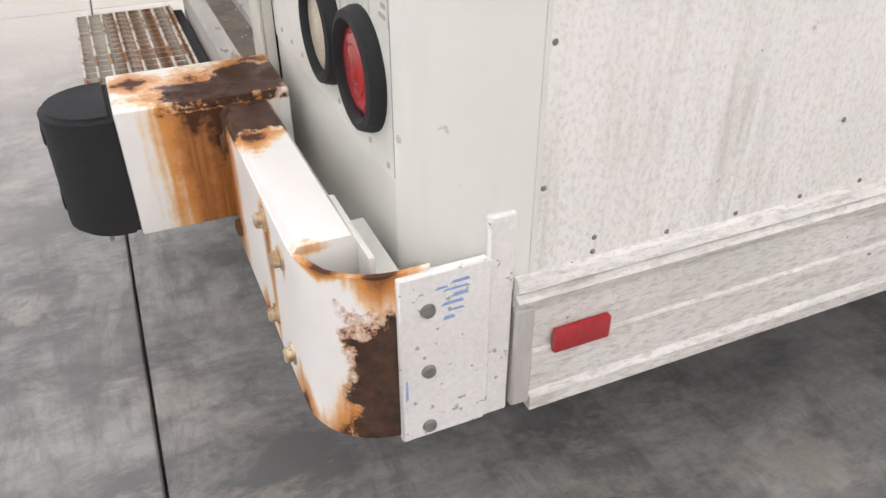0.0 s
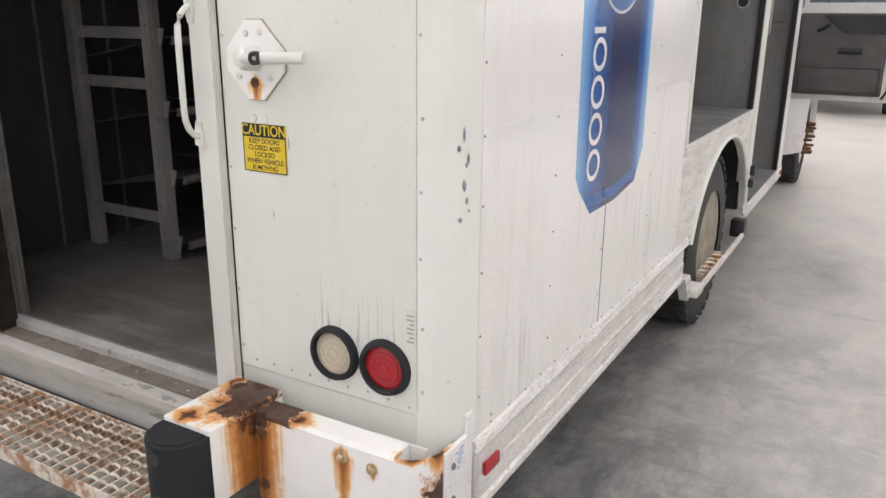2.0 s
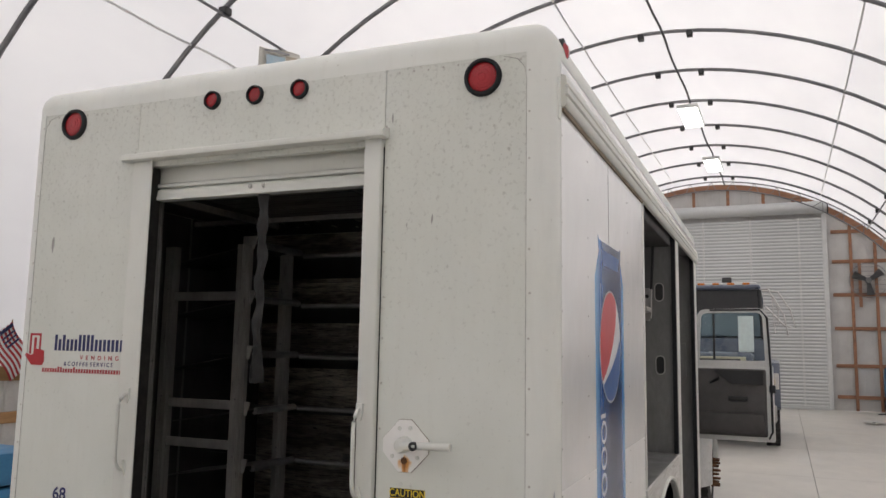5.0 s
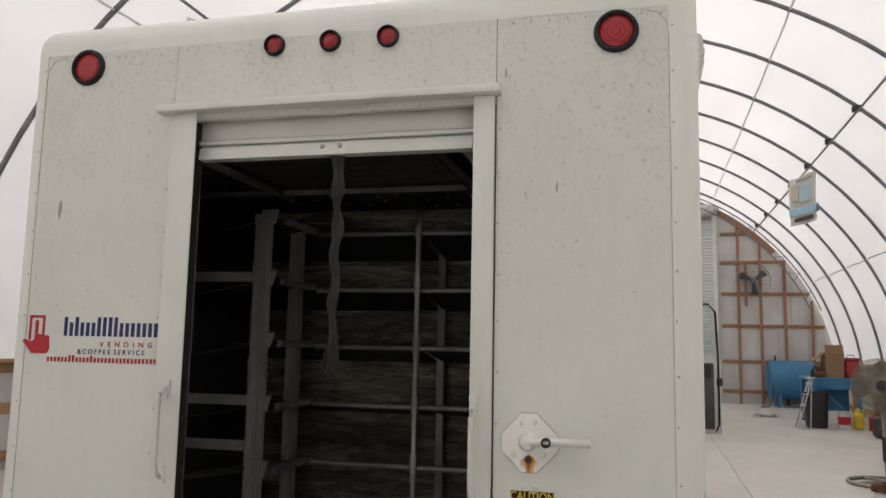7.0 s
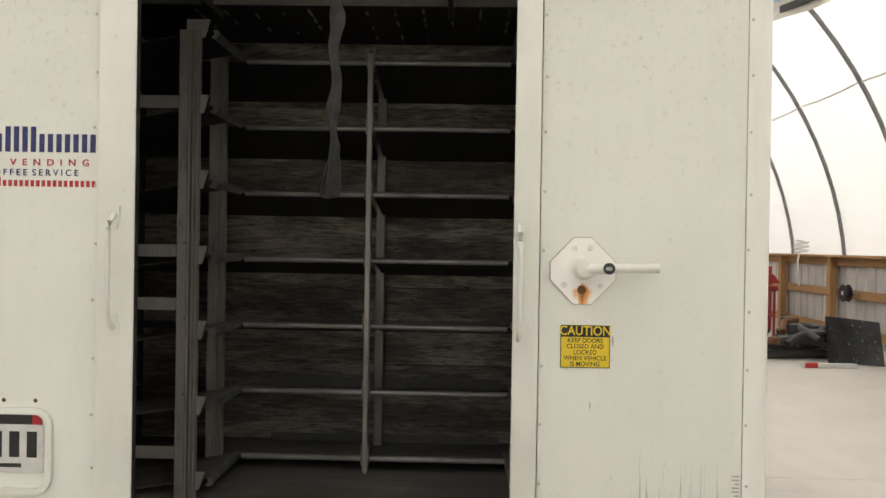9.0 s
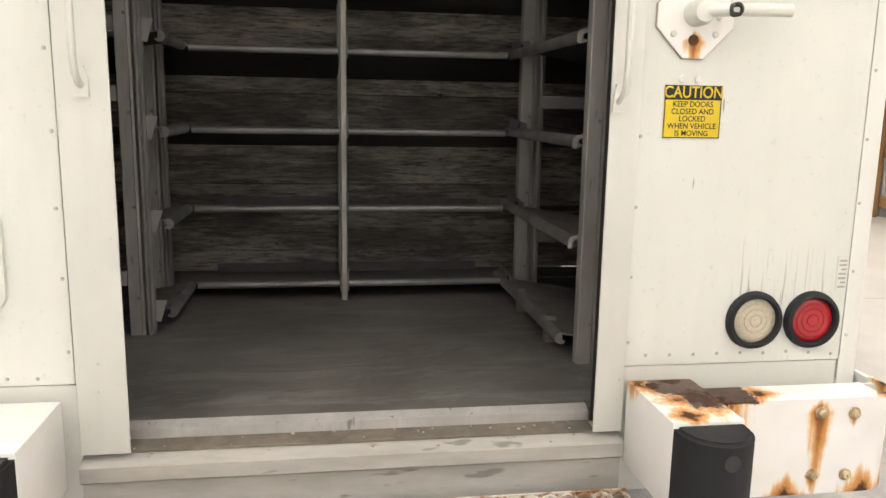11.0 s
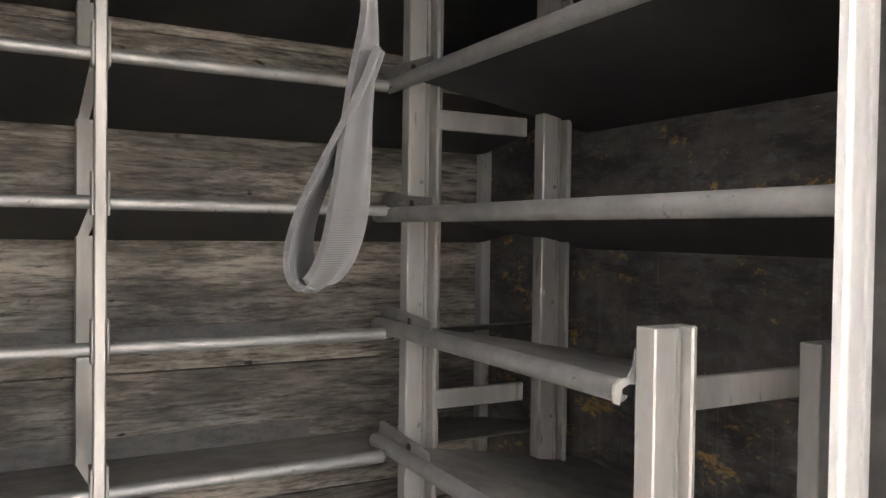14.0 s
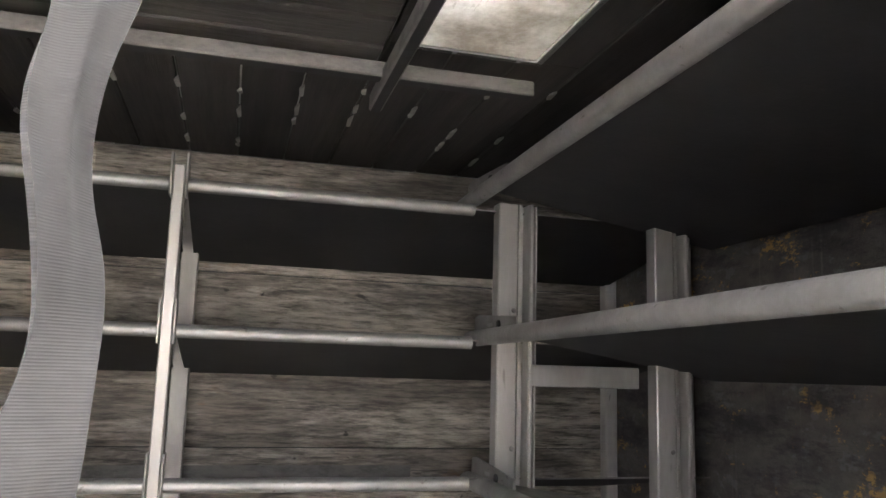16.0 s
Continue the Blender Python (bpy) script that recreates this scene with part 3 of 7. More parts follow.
def words(text, size, at, along, up, mat, parent, depth=0.0006, align="CENTER", name="lettering", stretch=1.0):
    """Raised letters from the built-in font, read along one direction."""
    cu = bpy.data.curves.new(name, "FONT")
    cu.body, cu.size, cu.extrude, cu.align_x, cu.align_y = text, size, depth, align, "CENTER"
    cu.offset = size * 0.012
    tmp = new(name, cu)
    bpy.context.view_layer.update()
    me = bpy.data.meshes.new_from_object(tmp.evaluated_get(bpy.context.evaluated_depsgraph_get()))
    bpy.data.objects.remove(tmp)
    al, u = Vector(along).normalized(), Vector(up).normalized()
    n = al.cross(u)
    m = Matrix((al * stretch, u, n)).transposed().to_4x4()
    m.translation = Vector(at) - root_place(parent)
    me.transform(m)
    me.materials.append(mat)
    ob = new(name, me)
    ob.parent = parent
    return ob


def arc(cx, cy, r, a0, a1, n):
    return [(cx + r * math.cos(radians(a0 + (a1 - a0) * i / n)), cy + r * math.sin(radians(a0 + (a1 - a0) * i / n))) for i in range(n + 1)]


def cut(ob, bm):
    """Cuts a solid out of a part, for good."""
    me = bpy.data.meshes.new("cutter")
    bmesh.ops.recalc_face_normals(bm, faces=bm.faces)
    bm.to_mesh(me)
    bm.free()
    tool = new("cutter", me)
    mod = ob.modifiers.new("cut", "BOOLEAN")
    mod.object, mod.operation, mod.solver = tool, "DIFFERENCE", "EXACT"
    bpy.context.view_layer.update()
    done = bpy.data.meshes.new_from_object(ob.evaluated_get(bpy.context.evaluated_depsgraph_get()))
    ob.modifiers.clear()
    ob.data = done
    bpy.data.objects.remove(tool)
    smooth(done)

# ---- the hall: a hoop barn of pipe ribs and white sheeting on timber knee walls ----
HALL_Y, HALL_Z, HALL_R, HALL_W, BLUNT = 0.242, 0.847, 6.594, 6.966, 1.967
HALL_X0, HALL_X1 = -8.7, 25.2
WALL_R, WALL_L = HALL_Y - HALL_W + 0.3, HALL_Y + HALL_W - 0.3
ASKEW = -0.0147  # the truck stands a little askew in the hall


def roof_z(y, inset=0.0):
    """Height of the roof's underside over a line at y."""
    q = min(1.0, abs(y - HALL_Y) / (HALL_W - inset))
    return HALL_Z + (HALL_R - inset) * (1 - q ** BLUNT) ** (1 / BLUNT)


def roof_arc(inset, a0, a1, n):
    """Points (y, z) along the slightly pointed hoop, by angle from the one springing."""
    out = []
    for i in range(n + 1):
        a = radians(a0 + (a1 - a0) * i / n)
        c, s = math.cos(a), math.sin(a)
        out.append((HALL_Y + math.copysign(abs(c) ** (2 / BLUNT), c) * (HALL_W - inset), HALL_Z + math.copysign(abs(s) ** (2 / BLUNT), s) * (HALL_R - inset)))
    return out


floor = tagged(part("floor", box(HALL_X0, HALL_X1, WALL_L + 0.4, WALL_R - 0.4, -0.25, -0.02), JOINT), "dark packed fill under the concrete slabs", "floor", kind="structure")


def slab(x0, x1, y0, y1):
    g = 0.003
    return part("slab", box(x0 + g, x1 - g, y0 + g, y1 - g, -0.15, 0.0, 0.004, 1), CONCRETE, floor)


SLAB_X = [HALL_X0, -7.3, -3.8, -0.305, 3.2, 6.7, 10.2, 13.7, 17.2, 20.7, 24.2, HALL_X1]
SLAB_Y = [WALL_R - 0.4, -2.14, 2.2, WALL_L + 0.4]
for x0, x1 in zip(SLAB_X, SLAB_X[1:]):
    for y0, y1 in zip(SLAB_Y, SLAB_Y[1:]):
        slab(x0, x1, y0, y1)
# ground added out of view; its pale colour bounces daylight at the sheeting
ground = tagged(part("ground", box(-90, 90, -90, 90, -0.6, -0.3), PALEGROUND), "unseen ground around the hall, pale to bounce daylight", "ground", kind="structure")


def hoop(x, inset, pr, half=True):
    pts = [(x, y, z) for y, z in roof_arc(inset, 0, 180, 48)]
    pts = [(x, pts[0][1], -0.02)] + pts + [(x, pts[-1][1], -0.02)] if half else pts
    return pipe(pts, pr, 8)


RIB_X = [5.117 + 2.077 * k for k in range(-6, 10)]
for x in RIB_X:
    rib = thing("hoop_rib", "grey galvanised steel pipe rib arching under the white roof", "roof rib", (x, HALL_Y, 0.25), "roof ribs", "structure")
    part("pipe", hoop(x, 0.06, 0.034), PIPE, rib)
    for dy in (-0.72, 0.12):
        y = HALL_Y + dy
        z = roof_z(y, 0.06)
        part("clamp", box(x - 0.07, x + 0.07, y - 0.05, y + 0.05, z - 0.11, z - 0.01, 0.01), DARKMETAL, rib)
    for dy in (-4.54, 4.26):
        z = roof_z(HALL_Y + dy, 0.06)
        part("clamp", box(x - 0.06, x + 0.06, HALL_Y + dy - 0.06, HALL_Y + dy + 0.06, z - 0.1, z + 0.0, 0.01), DARKMETAL, rib)

# sheeting: one thin skin, drawn in slightly between the ribs
bm = bmesh.new()
rows = []
xs = [HALL_X0 + (HALL_X1 - HALL_X0) * i / 139 for i in range(140)]
for x in xs:
    sag = 0.05 * abs(math.sin(math.pi * (x - 5.117) / 2.077)) ** 0.7
    ring = []
    for i in range(49):
        a = math.pi * (i / 48 * 1.014 - 0.007)
        y, z = roof_arc(sag * max(0.0, math.sin(a)) ** 0.5, math.degrees(a), 0, 1)[0]
        ring.append(bm.verts.new((x, y, z)))
    rows.append(ring)
for a, b in zip(rows, rows[1:]):
    for i in range(48):
        bm.faces.new((a[i], a[i + 1], b[i + 1], b[i]))
ceiling = tagged(part("ceiling", bm, FABRIC, angle=60), "translucent white fabric roof lit by daylight", "fabric roof", kind="structure")
bm = bmesh.new()
for yy in (-5.85, -3.0, 1.4, 5.0):
    z = roof_z(yy, 0.03) - 0.03
    pipe([(x, yy, z - 0.03 * abs(math.sin(math.pi * (x + 0.12) / 1.9))) for x in xs[::2]], 0.016, 5, bm)
tagged(part("trim", bm, surface("grey_seam_tape", (0.74, 0.74, 0.73), (0.62, 0.62, 0.61), 3, 40, 0.7)), "grey seams running along the white fabric roof", "roof seam", kind="structure")

# ridge conduit with two hanging lights
conduit = thing("ridge_conduit", "dark electrical conduit tied under the hall's ridge", "conduit", (-8, HALL_Y, 7.3), kind="structure")
part("pipe", pipe([(x, 0.1 - 0.011 * x + 0.015 * math.sin(x * 2.1), 7.3 - 0.02 * math.sin(x * 1.7) ** 2) for x in np.linspace(-8, 24.8, 60)], 0.022, 6), DARKMETAL, conduit)
for lx, ly in ((15.9, -0.02), (21.0, -0.1)):
    lamp = thing("high_bay_light", "white rectangular high-bay light hanging under the ridge", "ceiling light", (lx, ly, 7.26), "high bay lights")
    part("housing", box(lx - 0.8, lx + 0.8, ly - 0.23, ly + 0.23, 7.1, 7.19, 0.02), WHITEPLASTIC, lamp)
    glow, gnt, gp = material("lit_diffuser")
    gp.inputs["Emission Color"].default_value, gp.inputs["Emission Strength"].default_value = (1, 0.98, 0.94, 1), 6.0
    part("diffuser", box(lx - 0.76, lx + 0.76, ly - 0.2, ly + 0.2, 7.08, 7.098), glow, lamp)
    part("hanger", rod((lx, ly, 7.19), (lx, ly, 7.3), 0.01, 6), DARKMETAL, lamp)

# stay cable with banners on the right-hand slope
def banner(x0, y0, z0, w, h, turn):
    b = thing("hanging_banner", "printed white and blue advertising banner hung from a roof cable", "banner", (0, 0, 0), "roof banners")
    bm = bmesh.new()
    grid = [[bm.verts.new((-w / 2 + w * i / 8, 0.03 * math.sin(i * 0.9 + j * 0.3), -h * j / 6)) for i in range(9)] for j in range(7)]
    for j in range(6):
        for i in range(8):
            bm.faces.new((grid[j][i], grid[j][i + 1], grid[j + 1][i + 1], grid[j + 1][i]))
    r = bmesh.ops.solidify(bm, geom=bm.faces[:], thickness=0.006)
    part("sheet", bm, plain("banner_print", (0.76, 0.74, 0.68), 0.6), b)
    for k, (u0, u1, v0, v1, mt) in enumerate(((-0.5, 0.5, -0.80, -0.64, surface("faded_blue_print", (0.3, 0.5, 0.64), (0.42, 0.58, 0.68), 9, 40, 0.6)), (-0.35, 0.1, -0.55, -0.2, surface("faded_sky_print", (0.35, 0.5, 0.6), (0.5, 0.58, 0.62), 9, 40, 0.6)), (0.12, 0.4, -0.5, -0.15, surface("faded_tan_print", (0.5, 0.42, 0.3), (0.6, 0.56, 0.47), 9, 40, 0.6)), (-0.4, 0.3, -0.94, -0.86, INKBLACK), (-0.4, 0.2, -0.12, -0.07, surface("faded_grey_print", (0.3, 0.3, 0.3), (0.4, 0.4, 0.4), 9, 40, 0.6)))):
        for s in (-0.042, 0.042):
            part("print", box(u0 * w, u1 * w, s - 0.002, s + 0.002, v0 * h, v1 * h), mt, b)
    b.matrix_basis = pose(x0, y0, z0, 0, 0, turn)
    return b


for yy in (-4.3, 4.5):
    purlin = thing("roof_purlin", "thin galvanised purlin pipe clamped under the roof ribs", "roof purlin", (HALL_X0, yy, roof_z(yy, 0.18)), "roof purlins", "structure")
    part("pipe", pipe([(x, yy, roof_z(yy, 0.14)) for x in (HALL_X0, 5.0, 15.0, HALL_X1 - 0.3)], 0.02, 8), PIPE, purlin)
banner(16.1, -4.3, roof_z(-4.3) - 0.2, 1.0, 1.08, 22)
banner(7.55, -4.3, roof_z(-4.3) - 0.33, 1.05, 1.12, 22)
banner(6.3, 4.5, roof_z(4.5) - 0.2, 0.6, 0.55, -35)

# knee walls: posts, girts, cap board and corrugated siding
def corrugated(length, height, pitch=0.3, deep=0.02):
    pts, x = [], 0.0
    while x < length:
        pts += [(x, 0), (x + pitch * 0.8, 0), (x + pitch * 0.86, deep), (x + pitch * 0.94, deep)]
        x += pitch
    pts = [(min(a, length), b) for a, b in pts] + [(length, 0)]
    return pts + [(a, b - 0.004) for a, b in reversed(pts)]


def knee_wall(name, y, inward):
    wall = thing(name, "low timber-framed wall clad in pale corrugated metal", "wall", (HALL_X0, y, 0), kind="structure")
    s = inward
    bm = bmesh.new()
    out = corrugated(HALL_X1 - HALL_X0, 1.5)
    for lo, hi in ((0.0, 1.38),):
        prism([(HALL_X0 + a, y - s * 0.14 + s * b) for a, b in out], "z", lo, hi, bm)
    part("siding", bm, SIDING, wall)
    part("cap_board", box(HALL_X0, HALL_X1, *sorted((y - s * 0.16, y + s * 0.10)), 1.38, 1.42, 0.004, 1), CAPWOOD, wall, "pale pine cap board")
    for z in (0.72, 0.12):
        part("girt", box(HALL_X0, HALL_X1, *sorted((y - s * 0.11, y - s * 0.07)), z, z + 0.14, 0.004, 1), CAPWOOD, wall)
    part("girt", box(HALL_X0, HALL_X1, *sorted((y - s * 0.11, y - s * 0.07)), 1.24, 1.38, 0.004, 1), CAPWOOD, wall)
    for x in RIB_X:
        part("post", box(x - 0.07, x + 0.07, *sorted((y - s * 0.065, y + s * 0.05)), 0, 1.38, 0.004, 1), POSTWOOD, wall)
    return wall


wall_right = knee_wall("wall_right", WALL_R, 1)
wall_left = knee_wall("wall_left", WALL_L, -1)


def end_wall(name, x, s, framed):
    wall = thing(name, "gable end wall of grey corrugated sheets on red-brown timber girts", "wall", (x, HALL_Y, 0), kind="structure")
    outline = roof_arc(0.02, 0, 180, 36) + [(HALL_Y - HALL_W + 0.02, 0), (HALL_Y + HALL_W - 0.02, 0)]
    part("sheet", prism(outline, "x", x + s * 0.05, x + s * 0.08), SIDING, wall)
    y = HALL_Y - HALL_W + 0.1
    while y < HALL_Y + HALL_W - 0.1:
        h = roof_z(y, 0.05)
        part("sheet_rib", box(*sorted((x + s * 0.035, x + s * 0.052)), y - 0.02, y + 0.02, 0.0, h - 0.02), SIDING, wall)
        y += 0.23
    if framed:
        for z in (0.36, 1.32, 2.48, 3.54, 4.6, 5.56):
            w = HALL_W * (1 - (max(0.0, z + 0.1 - HALL_Z) / HALL_R) ** BLUNT) ** (1 / BLUNT) - 0.05
            spans = [(HALL_Y - w, -3.29)] if z < 6.4 else []
            for a, b in spans + [(2.12, HALL_Y + w)]:
                if b > a:
                    part("girt", box(*sorted((x - s * 0.02, x + s * 0.03)), a, b, z, z + 0.11, 0.004, 1), GIRT, wall)
        for y in (-6.05, -5.25, -4.51, -3.83, 2.97, 3.87, 4.77):
            h = roof_z(y, 0.1)
            part("stud", box(*sorted((x - s * 0.06, x - s * 0.022)), y - 0.045, y + 0.045, 0, h, 0.004, 1), GIRT, wall)
        for y in (-2.23, -1.33, -0.23, 0.87, 1.97):
            h = roof_z(y, 0.1)
            part("stud", box(*sorted((x - s * 0.06, x - s * 0.022)), y - 0.05, y + 0.05, 6.25, h, 0.004, 1), GIRT, wall)
        arch = roof_arc(0.08, 40, 140, 30) + roof_arc(0.26, 140, 40, 30)
        part("arch_board", prism(arch, "x", *sorted((x - s * 0.075, x - s * 0.03))), GIRT, wall)
        truss = bmesh.new()
        pts = roof_arc(0.1, 20, 160, 48)
        low = roof_arc(0.38, 21.5, 158.5, 47)
        pipe([(x - s * 0.7, y, z) for y, z in pts], 0.02, 6, truss)
        pipe([(x - s * 0.7, y, z) for y, z in low], 0.02, 6, truss)
        for i in range(47):
            rod((x - s * 0.7, *low[i]), (x - s * 0.7, *pts[i + (i % 2)]), 0.012, 5, bm=truss)
        part("truss", truss, PIPE, wall, "light galvanised truss hoop")
    return wall


wall_front = end_wall("wall_front", HALL_X1, 1, True)
wall_rear = thing("wall_rear", "unseen gable end wall, translucent white sheeting added to let daylight in", "wall", (HALL_X0, HALL_Y, 0), kind="structure")
# an open drive-through doorway assumed out of view, with translucent sheeting added to admit daylight
D0, D1, DT = -2.3, 1.3, 3.6
right = [p for p in roof_arc(0.02, 0, 180, 60) if p[0] >= D1]
left = [p for p in roof_arc(0.02, 0, 180, 60) if p[0] <= D0]
over = [p for p in roof_arc(0.02, 0, 180, 60) if D0 < p[0] < D1]
for pts in ([(HALL_Y + HALL_W - 0.02, 0)] + right + [(D1, roof_z(D1, 0.02)), (D1, 0)], [(D0, 0), (D0, roof_z(D0, 0.02))] + left + [(HALL_Y - HALL_W + 0.02, 0)], [(D1, DT), (D1, roof_z(D1, 0.02))] + over + [(D0, roof_z(D0, 0.02)), (D0, DT)]):
    bm = bmesh.new()
    bm.faces.new([bm.verts.new((HALL_X0, y, z)) for y, z in pts])
    part("sheet", bm, FABRIC, wall_rear)
for y in (D0, D1):
    part("door_post", box(HALL_X0 - 0.1, HALL_X0 + 0.06, y - 0.08, y + 0.08, 0, DT + 0.1, 0.01, 1), POSTWOOD, wall_rear)
part("door_head", box(HALL_X0 - 0.1, HALL_X0 + 0.06, D0, D1, DT, DT + 0.2, 0.01, 1), POSTWOOD, wall_rear)

# roller shutter in the far wall
GX = HALL_X1 - 0.1
shutter = thing("door_shutter", "closed grey ribbed roller shutter door in the gable wall", "roller door", (GX, -0.9, 0), kind="structure")
y0, y1, top = -3.1, 1.92, 6.2
lath = part("lath", prism([(GX - 0.04, 0.03), (GX, 0.03), (GX, 0.135), (GX - 0.04, 0.135), (GX - 0.055, 0.11), (GX - 0.055, 0.055)], "y", y0 + 0.05, y1 - 0.05), SHUTTER, shutter)
z = 0.11
while z + 0.11 < top - 0.05:
    again(lath, (0, 0, z))
    z += 0.11
for yy in (y0, y1):
    part("guide", box(GX - 0.1, GX + 0.02, yy - 0.07, yy + 0.07, 0, top + 0.3, 0.008, 1), WHITEPLASTIC, shutter)
for yy in (-2.36, -0.9, 0.58):
    part("wind_strap", box(GX - 0.075, GX - 0.058, yy - 0.03, yy + 0.03, 0.1, top - 0.1), WHITEPLASTIC, shutter)
part("barrel", rod((GX - 0.15, y0 - 0.1, 6.4), (GX - 0.15, y1 + 0.1, 6.4), 0.2, 20), SHUTTER, shutter)
for yy in (y0 - 0.13, y1 + 0.1):
    part("barrel_bracket", box(GX - 0.36, GX - 0.02, yy, yy + 0.03, 6.18, 6.66, 0.006, 1), DARKMETAL, shutter)
part("bottom_bar", box(GX - 0.07, GX + 0.01, y0 + 0.05, y1 - 0.05, 0.0, 0.06, 0.008, 1), SHUTTER, shutter)

# extractor fan set in the gable wall
FANGREY = surface("fan_grey", (0.12, 0.12, 0.12), (0.17, 0.17, 0.165), 4, 60, 0.5)
vent = thing("wall_fan", "round grey three-bladed exhaust fan on the gable wall", "wall fan", (25.05, -4.28, 4.0))
part("guard_ring", lathe([(0.53, -0.02), (0.545, -0.02), (0.545, 0.02), (0.53, 0.02), (0.53, -0.02)], "x", (25.02, -4.28, 4.03), 28, caps=False), PIPE, vent)
for k in range(7):
    z = 4.03 - 0.42 + 0.14 * k
    w = math.sqrt(0.535 ** 2 - (z - 4.03) ** 2)
    part("guard_wire", rod((25.00, -4.28 - w, z), (25.00, -4.28 + w, z), 0.006, 5), PIPE, vent)
for k in range(3):
    a = k * math.tau / 3 + 0.5
    bm = bmesh.new()
    u, w = Vector((0, math.cos(a), math.sin(a))), Vector((0, -math.sin(a), math.cos(a)))
    q = Vector((25.04, -4.28, 4.03))
    v = [bm.verts.new(q + u * r + w * s + Vector((d, 0, 0))) for r, s, d in ((0.06, -0.05, 0.02), (0.45, -0.16, 0.05), (0.47, 0.08, -0.04), (0.06, 0.05, -0.02))]
    bm.faces.new(v)
    bmesh.ops.solidify(bm, geom=bm.faces[:], thickness=0.008)
    part("blade", bm, FANGREY, vent)
part("motor", rod((24.98, -4.28, 4.03), (25.15, -4.28, 4.03), 0.09, 16), FANGREY, vent)
for y in (-4.1, -5.28):
    part("surround", box(25.13, 25.17, y, y + 0.09, 3.2, 4.6), GIRT, vent)

for ob in scene.objects:
    if ob.parent is None and ob.type in {"MESH", "EMPTY"}:
        ob.matrix_basis = Matrix.Rotation(ASKEW, 4, "Z") @ ob.matrix_basis


# ---- the delivery truck: its rear door faces -x, its kerb side is at y = -1.165 ----
truck = thing("delivery_truck", "old white box truck with rusty bumper and open rear door", "truck", (0, 0, 0))
W = 1.165

CORNER = enamel("chalky_corner_paint", (0.80, 0.81, 0.765), (0.765, 0.775, 0.72))
# roof cap with rounded edges
bm = bmesh.new()
tmp = bmesh.new()
bmesh.ops.create_cube(tmp, size=1)
for v in tmp.verts:
    v.co = (2.575 + v.co.x * 5.15, v.co.y * 2 * W, 2.77 + v.co.z * 0.12)
es = [e for e in tmp.edges if min(v.co.z for v in e.verts) > 2.8 or abs(e.verts[0].co.z - e.verts[1].co.z) > 0.05]
bmesh.ops.bevel(tmp, geom=es, offset=0.085, segments=6, affect="EDGES", profile=0.5)
roof = part("roof", join(bm, tmp), CORNER, truck)
cut(roof, box(0.40, 0.895, -0.58, -0.355, 2.6, 2.9))
# corner extrusions
for s in (-1, 1):
    prof = [(0.0, s * 1.08)] + [(0.085 - 0.085 * math.cos(radians(a)), s * (1.08 + 0.085 * math.sin(radians(a)))) for a in range(0, 91, 10)] + [(0.115, s * W), (0.115, s * 1.13), (0.03, s * 1.08)]
    post = part("corner_post", prism(prof, "z", 0.59, 2.712), CORNER, truck, "rounded white corner extrusion")
    if s < 0:
        chips = surface("dark_scuff", (0.24, 0.26, 0.31), (0.5, 0.53, 0.58), 60, 200, 0.7)
        for a, z, w, h in ((58, 1.272, 3.5, 0.007), (74, 1.25, 2.5, 0.012), (70, 1.238, 2, 0.006), (67, 1.197, 4, 0.013), (72, 1.166, 3, 0.008), (61, 1.128, 4, 0.006), (66, 1.30, 2, 0.016), (76, 1.145, 2, 0.004)):
            bm = bmesh.new()
            ring = [(a - w, z), (a - w * 0.3, z + h), (a + w * 0.6, z + h * 0.7), (a + w, z - h * 0.2), (a + w * 0.3, z - h), (a - w * 0.5, z - h * 0.6)]
            bm.faces.new([bm.verts.new((0.085 - 0.0858 * math.cos(radians(q)), -1.08 - 0.0858 * math.sin(radians(q)), h_)) for q, h_ in ring])
            bmesh.ops.solidify(bm, geom=bm.faces[:], thickness=0.0012)
            part("paint_scuff", bm, chips, post)
BROWNSTRIP = surface("grimy_brown_shade_strip", (0.36, 0.29, 0.21), (0.2, 0.15, 0.1), 9, 80, 0.7, stretch=(1, 1, 0.3))
SLOT = surface("shaded_track_slot", (0.022, 0.019, 0.016), (0.012, 0.011, 0.01), 20, 80, 0.8)
# rear skin
part("rear_panel", box(0.001, 0.03, -1.0795, -0.57, 0.692, 2.712, 0.001, 1), REAR, truck)
part("rear_panel", box(0.001, 0.03, 0.552, 1.0795, 0.692, 2.712, 0.001, 1), REAR, truck)
part("header_panel", box(0.0, 0.03, -0.568, 0.55, 2.44, 2.712, 0.002, 1), REAR, truck)
part("lower_panel", box(0.003, 0.03, -1.078, -0.568, 0.40, 0.69, 0.002, 1), TRIM, truck)
part("lower_panel", box(0.003, 0.03, 0.546, 1.078, 0.40, 0.69, 0.002, 1), TRIM, truck)
part("rain_hood", prism([(0.0, 2.462), (-0.04, 2.46), (-0.048, 2.464), (-0.05, 2.478), (-0.046, 2.486), (-0.02, 2.496), (0.0, 2.50)], "y", -0.586, 0.588), TRIM, truck)
part("door_jamb", box(-0.022, -0.015, -0.566, -0.502, 0.552, 2.461, 0.003), TRIM, truck)
# solid near-black pieces stand for the shade in the slot behind each jamb
part("jamb_liner", box(-0.0145, 0.057, -0.5555, -0.522, 0.552, 2.44), SLOT, truck)
part("jamb_return", box(-0.0148, 0.0005, -0.566, -0.556, 0.552, 2.461), TRIM, truck)
part("jamb_liner", box(0.058, 0.076, -0.6, -0.556, 0.552, 2.44), BROWNSTRIP, truck)
